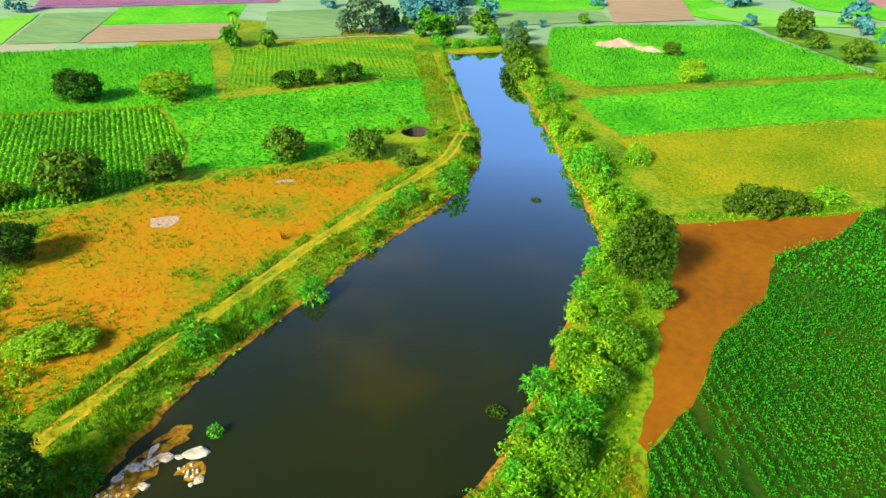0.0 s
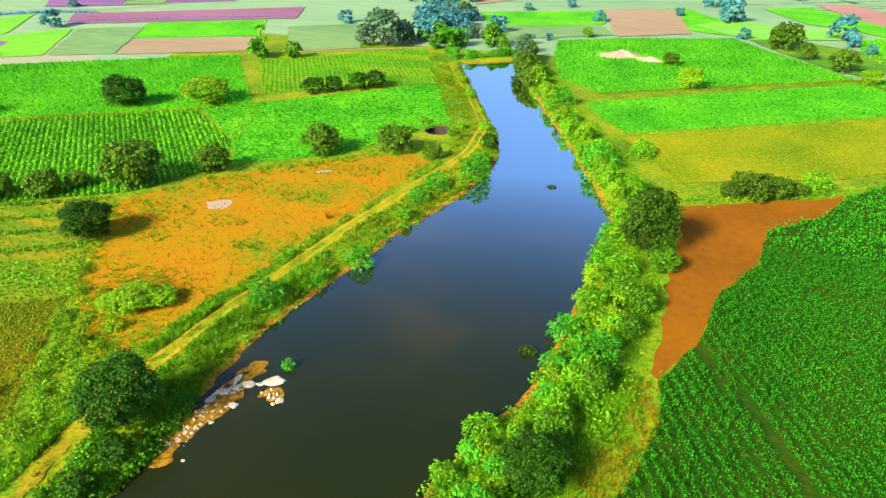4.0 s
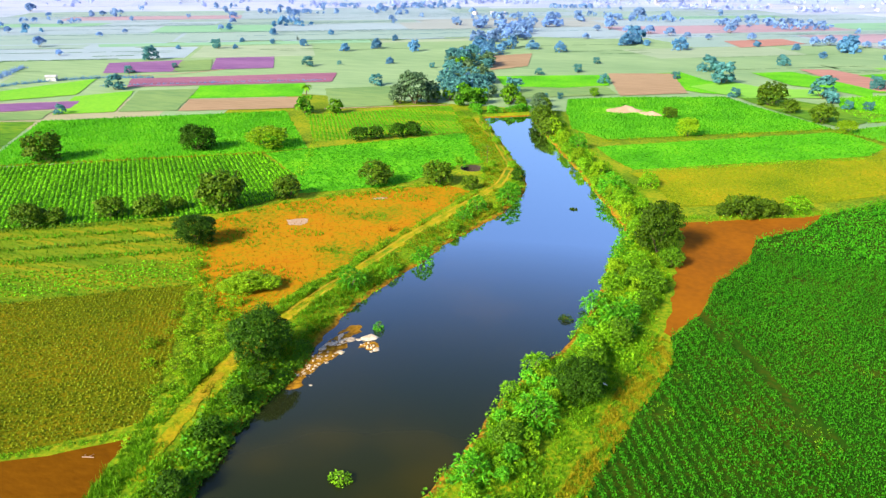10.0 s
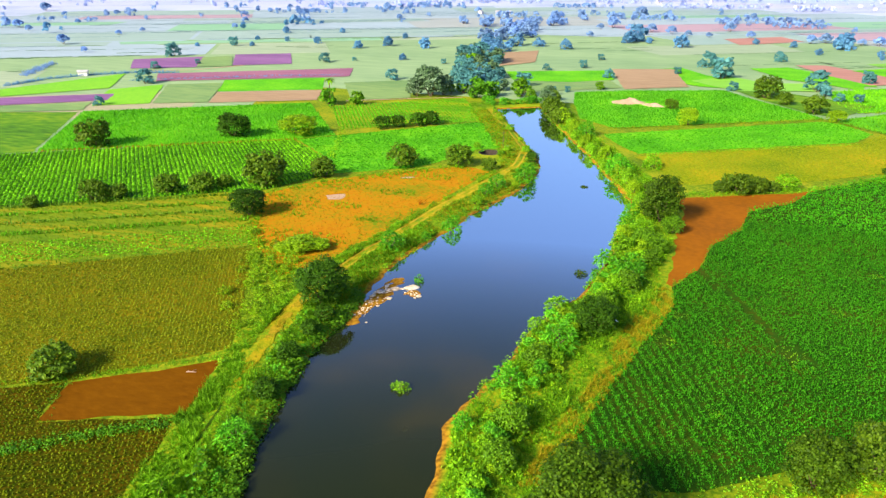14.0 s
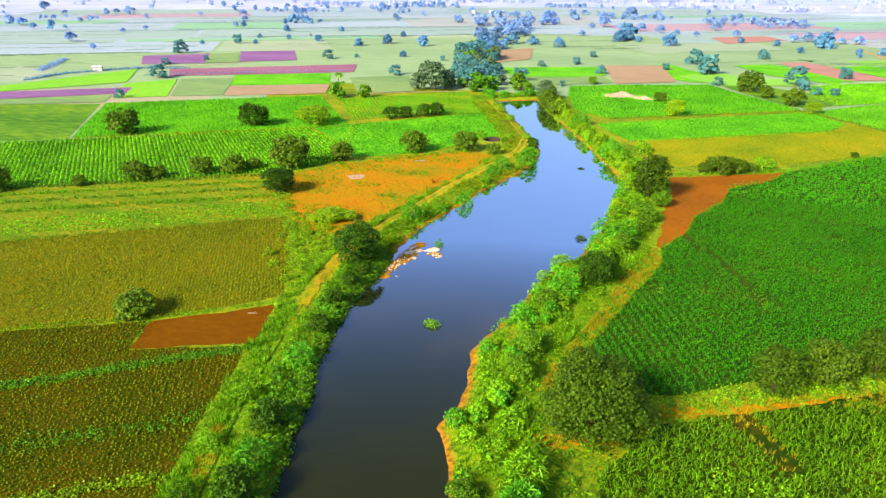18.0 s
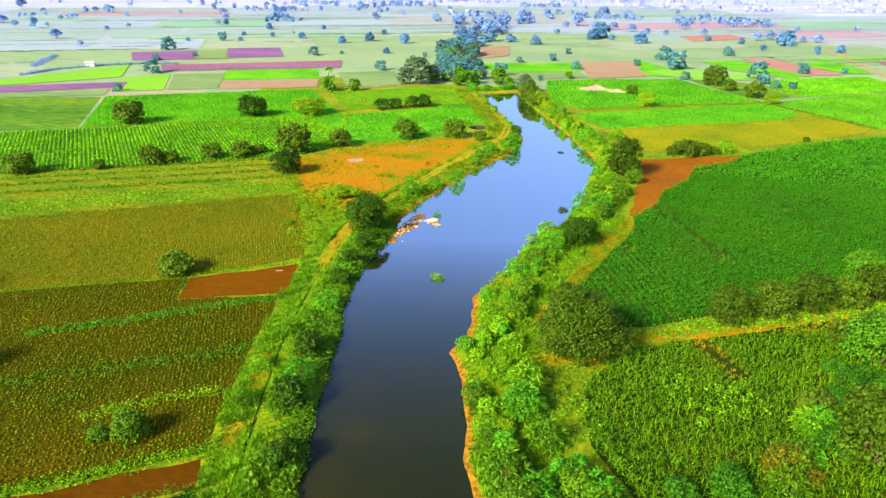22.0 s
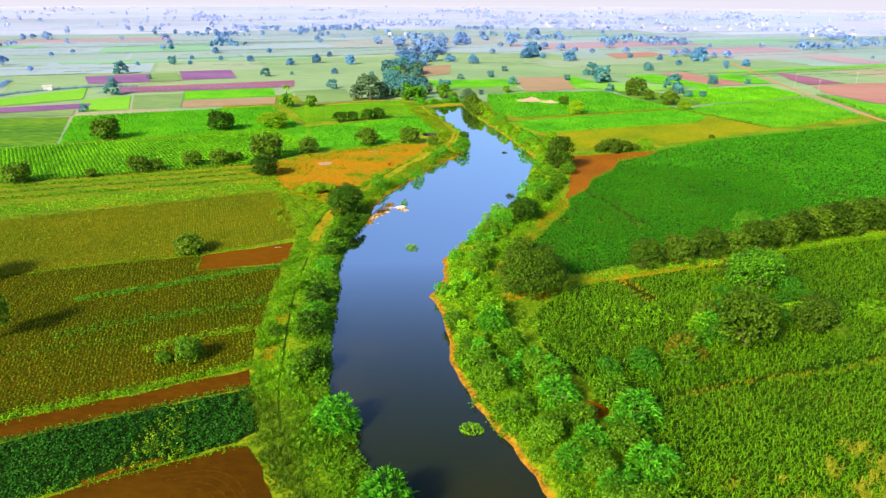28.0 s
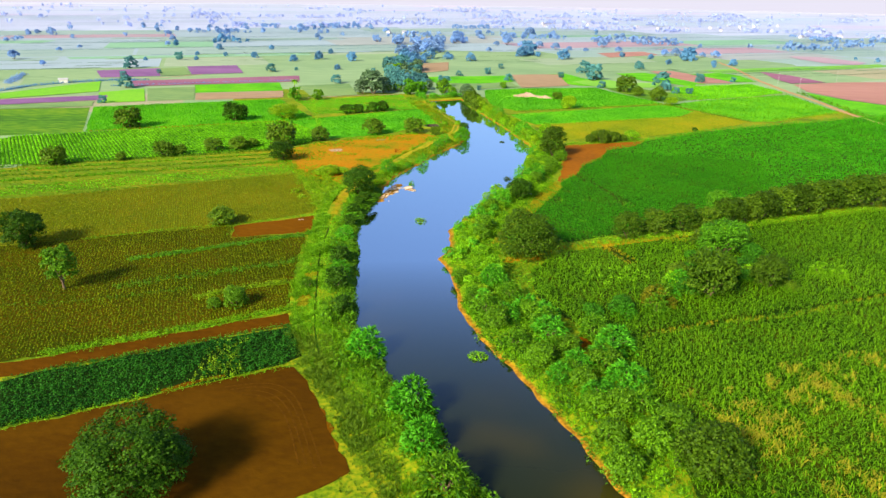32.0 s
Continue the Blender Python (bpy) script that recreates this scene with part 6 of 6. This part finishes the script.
# hedge lines, scattered trees and tree belts over the far plain, in haze-tinted colours
rh = random.Random(41)
BALKS = {"near": [], "mid": [], "far": []}
for _ in range(420):
    u1, v1, ln = rh.uniform(-800, 950), 190 + 1100 * rh.random() ** 1.2, rh.uniform(40, 260)
    wide, slant = rh.uniform(0.5, 1.6) * (1 + v1 / 700), rh.uniform(-0.05, 0.05)
    for k in range(int(ln / 12)):
        a0, a1 = u1 + 12 * k, u1 + 12 * k + rh.uniform(8, 12)
        quad = [(a * U30[0] + b * V30[0], a * U30[1] + b * V30[1]) for a, b in ((a0, v1 + slant * 12 * k), (a1, v1 + slant * 12 * k), (a1, v1 + slant * 12 * k + wide * rh.uniform(0.7, 1.2)), (a0, v1 + slant * 12 * k + wide))]
        px, py = quad[0]
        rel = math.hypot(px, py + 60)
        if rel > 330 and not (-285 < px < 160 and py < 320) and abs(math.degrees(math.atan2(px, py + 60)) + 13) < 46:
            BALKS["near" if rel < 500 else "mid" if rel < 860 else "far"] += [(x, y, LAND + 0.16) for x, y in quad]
for key, mat in (("near", G_BALK), ("mid", G_BALK_HAZED), ("far", G_BALK_HAZED_FAR)):
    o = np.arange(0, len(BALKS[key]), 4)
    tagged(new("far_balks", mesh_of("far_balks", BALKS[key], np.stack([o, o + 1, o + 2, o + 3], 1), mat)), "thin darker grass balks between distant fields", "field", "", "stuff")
fx, fy = [], []
rf = np.random.default_rng(23)
while len(fx) < 330:
    a, r = rf.uniform(-0.92, 0.5), 560 + 1500 * rf.random() ** 0.9
    px, py = r * math.sin(a), r * math.cos(a) - 60
    if wobble(px, py, 0.006) > -0.35:
        fx.append(px), fy.append(py)
for _ in range(105):
    a, r = rf.uniform(-0.55, 0.52), 620 + 1150 * rf.random()
    cx, cy, way = r * math.sin(a), r * math.cos(a) - 60, radians(rf.uniform(-5, 30))
    for k in range(int(rf.integers(3, 15))):
        fx.append(cx + k * 5.2 * math.cos(way) + rf.normal(0, 2.0)), fy.append(cy + k * 5.2 * math.sin(way) + rf.normal(0, 4.0))
fx, fy = np.array(fx), np.array(fy)
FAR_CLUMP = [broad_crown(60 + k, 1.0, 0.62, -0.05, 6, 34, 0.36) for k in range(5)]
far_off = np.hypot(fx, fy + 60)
for sel, mat, tone in ((far_off < 640, L_HAZED_BLUE, "blue-green"), ((far_off >= 640) & (far_off < 900), L_HAZED_PALE, "bluish"), (far_off >= 900, L_HAZED_PALEST, "pale")):
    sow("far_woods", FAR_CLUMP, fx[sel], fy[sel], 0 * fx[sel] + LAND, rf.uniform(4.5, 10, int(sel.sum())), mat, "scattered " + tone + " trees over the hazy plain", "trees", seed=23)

# ---- the open well ----
well = tagged(new("well"), "open stone-lined well in the field beside the track", "well")
well.location = (-45.2, 118.6, 0)
wq = np.linspace(0, 2 * math.pi, 33)[:-1]
prof = [(2.55, -5.4), (2.6, 0.3), (2.7, 0.46), (2.95, 0.45), (3.0, 0.2)]
wv = np.concatenate([np.stack([r * np.cos(wq), r * np.sin(wq), 0 * wq + z], 1) for r, z in prof])
i = np.arange(32)
wf = np.concatenate([np.stack([k * 32 + i, k * 32 + (i + 1) % 32, (k + 1) * 32 + (i + 1) % 32, (k + 1) * 32 + i], 1) for k in range(len(prof) - 1)])
part("lining", mesh_of("lining", wv, wf[:, ::-1], STONE, True), well, "stone lining darkened to stand in for shade")
wt = np.concatenate([np.stack([r * np.cos(wq), r * np.sin(wq), 0 * wq + z], 1) for r, z in ((2.96, 0.42), (3.9, 0.44), (5.6, 0.28))])
part("turf_rim", mesh_of("turf_rim", wt, np.concatenate([np.stack([k * 32 + i, k * 32 + (i + 1) % 32, (k + 1) * 32 + (i + 1) % 32, (k + 1) * 32 + i], 1) for k in range(2)])[:, ::-1], m_ground, True), well, "green turf bank round the pit")
wc = np.concatenate([np.stack([2.6 * np.cos(wq), 2.6 * np.sin(wq), 0 * wq - 4.6], 1), [[0, 0, -4.6]]])
part("well_water", mesh_of("well_water", wc, np.stack([i, (i + 1) % 32, 0 * i + 32], 1), m_water), well, "dark water in the well")

# ---- rocks on the bar ----
def rock_mesh(seed, mat):
    rng = random.Random(400 + seed)
    flats = [(Vector((rng.gauss(0, 1), rng.gauss(0, 1), rng.gauss(0.2, 0.8))).normalized(), rng.uniform(0.27, 0.42)) for _ in range(9)]
    bm = bmesh.new()
    bmesh.ops.create_icosphere(bm, subdivisions=3, radius=0.5)
    for v in bm.verts:
        k = noise.noise(v.co * 2.2 + Vector((seed * 3.1, 0, 0))) * 0.35 + noise.noise(v.co * 5 + Vector((0, seed * 2.7, 0))) * 0.12
        v.co *= 1 + k
        for n, d in flats:
            over = v.co.dot(n) - d
            if over > 0:
                v.co -= n * over * 0.9
        v.co.z = max(-0.25, v.co.z * 0.7)
    me = bpy.data.meshes.new("rock")
    bm.to_mesh(me), bm.free()
    me.materials.append(mat)
    return me


ROCKS = [rock_mesh(k, ROCK) for k in range(8)]
rr = random.Random(31)
SPOTS = [(-35.5, 34.6, 2.7), (-33.4, 32, 1.5), (-33.9, 31.4, 0.9), (-37.6, 29.9, 1.6), (-39.4, 33.7, 1.7), (-37.8, 33.2, 2.2), (-36.8, 33.7, 1.5), (-39.6, 31.2, 2.0), (-40.3, 29.8, 1.4), (-38.7, 32.4, 1.5),
         (-37.8, 21.9, 0.9)]
SPOTS += [(-40.6 + 2.6 * rr.random(), 22.5 + 7 * rr.random(), rr.uniform(0.25, 0.6)) for _ in range(26)]
for k, (x, y, s) in enumerate(SPOTS):
    s = s if s > 2.5 or s < 0.7 else 0.8 * s
    r = tagged(new("rock", ROCKS[k % 8]), "pale white weathered boulder on the river bar" if s > 0.9 else "small pale stone on the river bar", "rock", "rocks on the bar")
    z = max(float(spit(np.array([x]), np.array([y]))[0]), -0.1) + 0.06 * s
    r.matrix_basis = Matrix.LocRotScale((x, y, z), Euler((0, 0, rr.uniform(0, 6))), (s, s * rr.uniform(0.5, 0.8), s * 0.38))

pr = np.random.default_rng(71)
PEBBLE = []
for k in range(4):
    bm = bmesh.new()
    bmesh.ops.create_icosphere(bm, subdivisions=1, radius=0.5)
    PEBBLE.append((np.array([tuple(v.co * (1 + 0.35 * noise.noise(v.co * 3 + Vector((k, 0, 0))))) for v in bm.verts]) * np.array([1, 0.75, 0.5]), np.array([[v.index for v in f.verts] for f in bm.faces])))
    bm.free()
STREAKS = [line for ax, ay, bx, by, n, w in ((-40.6, 30.6, -36.9, 33.9, 90, 0.45), (-38.6, 27.5, -40.2, 23.6, 22, 0.8), (-37.6, 22.0, -40.4, 29.0, 26, 0.6), (-35.8, 32.6, -33.6, 32.4, 30, 0.5))
           for line in zip(np.linspace(ax, bx, n) + pr.normal(0, w, n), np.linspace(ay, by, n) + pr.normal(0, w, n))]
px, py = (np.array(v) for v in zip(*STREAKS))
pz = spit(px, py)
px, py, pz = px[pz > 0], py[pz > 0], pz[pz > 0]
sow("pebbles", PEBBLE, px, py, pz + 0.02, pr.uniform(0.15, 0.55, len(px)) ** 1.4 * 1.2, ROCK, "pale pebbles and broken stone strewn over the mud bar", "stones", seed=72)

# ---- plants in the water ----
def reed_clump(x, y, w, label, mat, seed, tall=0.6):
    ob = tagged(new("water_plant"), label, "plant", "plants in the water")
    ob.location = (x, y, 0)
    r = np.random.default_rng(seed)
    n = int(90 * w)
    q, d = r.uniform(0, 6.283, n), np.sqrt(r.random(n)) * w / 2
    c = np.stack([d * np.cos(q), d * np.sin(q) * 0.8, r.uniform(0.02, 1, n) ** 1.5 * tall * (1 - (2 * d / w) ** 2 * 0.6)], 1)
    v, f = leaves(r, c, np.stack([0 * q, 0 * q, 0 * q + 1.0], 1), r.uniform(0.2, 0.4, n))
    part("foliage", mesh_of("foliage", v, f, mat), ob)
    for k in range(5):
        v, f = tube([(0, 0, -0.5), (r.uniform(-w, w) * 0.15, r.uniform(-w, w) * 0.15, tall * 0.3), (r.uniform(-w, w) * 0.35, r.uniform(-w, w) * 0.35, tall * 0.8)], [0.03, 0.025, 0.01], 5)
        part("stem", mesh_of("stem", v, f, BARK), ob)


reed_clump(-26.9, 8.2, 2.6, "sparse green shrub standing in the water", L_LIME, 1, 0.9)
reed_clump(-6.8, -48.8, 3.0, "round clump of green water weed", L_LIME, 2, 0.7)
reed_clump(-35.3, 37.2, 1.7, "small green bush growing on the bar's tip", L_BRIGHT, 3, 1.4)
reed_clump(-16.5, 97, 1.8, "thin bare twigs and weed in the water", L_OLIVE, 4, 0.4)
reed_clump(-10.6, 48.5, 2.2, "half-sunken shrub off the bank", L_OLIVE, 5, 0.9)

reddish = tagged(new("shrub"), "bare reddish thorn shrub at the field edge", "bush")
reddish.location = (-48.2, 72, F)
rb = np.random.default_rng(77)
for k in range(14):
    q, e, ln = rb.uniform(0, 6.28), rb.uniform(0.5, 1.3), rb.uniform(1.2, 2.2)
    tip = (math.cos(q) * math.cos(e) * ln, math.sin(q) * math.cos(e) * ln, math.sin(e) * ln)
    v, f = tube([(0, 0, -0.1), (tip[0] * 0.4, tip[1] * 0.4, tip[2] * 0.55), tip], [0.06, 0.04, 0.015], 5)
    part("stem", mesh_of("stem", v, f, G_RED), reddish)
pit = tagged(new("pit"), "small round earth pit with an orange rim among bushes", "pit")
pit.location = (7.2, -42.6, 0.3)
pq = np.linspace(0, 2 * math.pi, 25)[:-1]
ring = [(r * np.cos(pq), 0.8 * r * np.sin(pq), 0 * pq + z + 0.06 * np.sin(3 * pq)) for r, z in ((2.1, 0.02), (1.6, 0.5), (1.25, 0.62), (1.05, 0.4), (0.95, 0.12))]
pv, k = np.concatenate([np.stack(r, 1) for r in ring]), np.arange(24)
part("rim", mesh_of("rim", pv, np.concatenate([np.stack([n * 24 + k, n * 24 + (k + 1) % 24, (n + 1) * 24 + (k + 1) % 24, (n + 1) * 24 + k], 1) for n in range(4)]), G_EARTH, True), pit, "orange earth rim")
# Shallow near-black disc; its colour stands in for the shade of a deep hole.
part("floor", mesh_of("floor", np.concatenate([np.stack([0.97 * np.cos(pq), 0.78 * np.sin(pq), 0 * pq + 0.12], 1), [[0, 0, 0.1]]]), np.stack([k, (k + 1) % 24, 0 * k + 24], 1), STONE), pit, "shallow bottom darkened to stand in for a shaded hole")
sheet_v = [(-0.75, 0.1, 0.02), (0.1, -0.2, 0.16), (0.55, 0.55, 0.05), (0.2, 0.75, 0.12), (-0.1, 0.35, 0.3), (0.75, -0.75, 0.03), (0.35, -0.25, 0.24)]
sheet_me = mesh_of("plastic_sheet", np.array(sheet_v), [(0, 1, 4), (4, 1, 6), (4, 6, 2), (4, 2, 3), (6, 1, 5), (6, 5, 2)], WHITE, True)
sheet = tagged(new("plastic_sheet", sheet_me), "crumpled white plastic sheet lying in bank weeds", "sheet")
thick = sheet.modifiers.new("thickness", "SOLIDIFY")
thick.thickness = 0.02
sheet.matrix_basis = set_at(-4.2, 32.3, 0.9, 1.1, 0.6)

# ---- small white farm hut and far village ----
def hut(x, y, w, d, h, turn, wall=WHITE):
    ob = tagged(new("hut"), "small white farm hut on the plain", "house", "huts on the plain")
    ob.matrix_basis = pose(x, y, LAND, 0, 0, turn)
    bm = bmesh.new()
    bmesh.ops.create_cube(bm, size=1, matrix=Matrix.LocRotScale((0, 0, h / 2), None, (w, d, h)))
    me = bpy.data.meshes.new("wall")
    bm.to_mesh(me), bm.free()
    me.materials.append(wall)
    part("wall", me, ob)
    e = 0.4
    v = [(-w / 2 - e, -d / 2 - e, h), (w / 2 + e, -d / 2 - e, h), (w / 2 + e, d / 2 + e, h), (-w / 2 - e, d / 2 + e, h), (-w / 2 - e, 0, h + d * 0.25), (w / 2 + e, 0, h + d * 0.25)]
    me = bpy.data.meshes.new("roof")
    me.from_pydata(v, [], [(0, 1, 5, 4), (2, 3, 4, 5), (0, 4, 3), (1, 2, 5), (3, 2, 1, 0)])
    me.materials.append(ROOF)
    part("roof", me, ob)


rv = random.Random(83)
hut(-257, 190, 4, 2.6, 2, 30)
for cx, cy, n, wide in ((40, 960, 7, 110), (260, 920, 6, 90), (340, 1040, 5, 80), (-190, 660, 3, 40), (310, 800, 3, 60)):
    for _ in range(n):
        hut(cx + rv.uniform(-wide, wide), cy + rv.uniform(-wide, wide) * 0.7, rv.uniform(3, 5.5), rv.uniform(3, 4.5), rv.uniform(2.2, 2.9), rv.uniform(0, 90), HAZED_WALL)

# bare patches
polygon("bare_patch", [(-70, 70.9), (-68, 72.6), (-66.4, 73.2), (-65.4, 71), (-65.8, 69.4), (-68.2, 68.7)], G_SAND, F + 0.02, label="bare pale sand patch", category="ground", step=0.6, jitter=0.15)
polygon("bare_patch", [(-59.5, 89), (-57, 90.8), (-56, 90), (-58, 88.4)], G_SAND, F + 0.02, label="bare pale sand patch", category="ground", step=0.6, jitter=0.15)


def mound(name, cx, cy, rx, ry, tall, turn, mat, label, seed):
    """A heap of tipped earth with a ragged foot."""
    q, d = np.meshgrid(np.linspace(0, 2 * math.pi, 41)[:-1], np.linspace(0, 1, 9))
    q, d = q.ravel(), d.ravel()
    ragged = d * (1 + 0.18 * wobble(np.cos(q) * 3 + seed, np.sin(q) * 3, 1.0))
    u, v = ragged * rx * np.cos(q), ragged * ry * np.sin(q)
    z = tall * (1 - d ** 1.6) * (1 + 0.3 * wobble(u, v, 0.5)) - 0.1 * d
    c, s_ = math.cos(turn), math.sin(turn)
    i, rows = np.arange(40), 8
    f = np.concatenate([np.stack([k * 40 + i, k * 40 + (i + 1) % 40, (k + 1) * 40 + (i + 1) % 40, (k + 1) * 40 + i], 1) for k in range(rows)])
    ob = tagged(new(name, mesh_of(name, np.stack([u * c - v * s_, u * s_ + v * c, z], 1), f[:, ::-1], mat, True)), label, "heap")
    ob.location = (cx, cy, F + 0.05)


mound("mound", -14.5, 206.5, 7.5, 4.2, 1.3, 0.5, G_SAND, "heap of pale excavated earth in the green crop", 1)
mound("mound", -5.5, 203, 4.2, 2.6, 0.8, -0.4, G_SAND, "low heap of pale excavated earth in the green crop", 3)
ribbon("track", [(-31.5, -59.2), (-29.4, -60.6), (-26.4, -64.4), (-22.4, -70.6), (-19, -76)], 2.6, G_EARTH, 0.06, "dry pale headland of the harrowed field")
for turn in range(4):
    ribbon("track", [(-38 + turn, -63.4 - turn * 0.4), (-32.6 - turn * 0.4, -60.6 - turn * 0.9), (-29 - turn * 0.7, -62.4 - turn * 0.7), (-25.6 - turn * 0.8, -67.4), (-20 - turn * 0.9, -76.6)], 0.2, G_MARK, 0.085 + 0.004 * turn, "faint tractor wheel mark in harrowed soil")
log = tagged(new("branch"), "bare pale dead branch lying on brown earth", "branch")
log.matrix_basis = set_at(-53, 2.5, F + 0.05, 0.75, 0.4)
for name, pts, rad in (("stem", [(-0.8, 0.1, 0.02), (0, 0, 0.06), (0.9, -0.15, 0.03)], [0.09, 0.08, 0.05]), ("twig", [(0.1, 0, 0.06), (0.5, 0.3, 0.15), (0.75, 0.55, 0.1)], [0.05, 0.035, 0.015]), ("twig", [(-0.3, 0, 0.05), (-0.5, 0.35, 0.12), (-0.45, 0.6, 0.1)], [0.04, 0.03, 0.015])):
    v, f = tube(pts, rad, 6)
    part(name, mesh_of(name, v, f, G_SAND, True), log)

# ---- thin poles ----
def pole(x, y, tall, label):
    ob = tagged(new("pole"), label, "pole", "poles")
    ob.location = (x, y, LAND)
    v, f = tube([(0, 0, -0.2), (0.03, 0, tall * 0.5), (0.02, 0.02, tall)], [0.07, 0.06, 0.045], 8)
    part("shaft", mesh_of("shaft", v, f, BARK if x < 0 else ROOF, True), ob)
    v, f = tube([(-0.5, 0, tall - 0.5), (0.5, 0, tall - 0.5)], [0.04, 0.04], 6)
    part("crossarm", mesh_of("crossarm", v, f, BARK if x < 0 else ROOF, True), ob)


pole(-42.6, 123.8, 5.2, "thin dark wooden pole beside the well")
for spot in ((125.8, 290.8), (162.4, 306.3), (128.6, 262)):
    pole(*spot, 7.0, "thin pale power pole beside the dirt road")
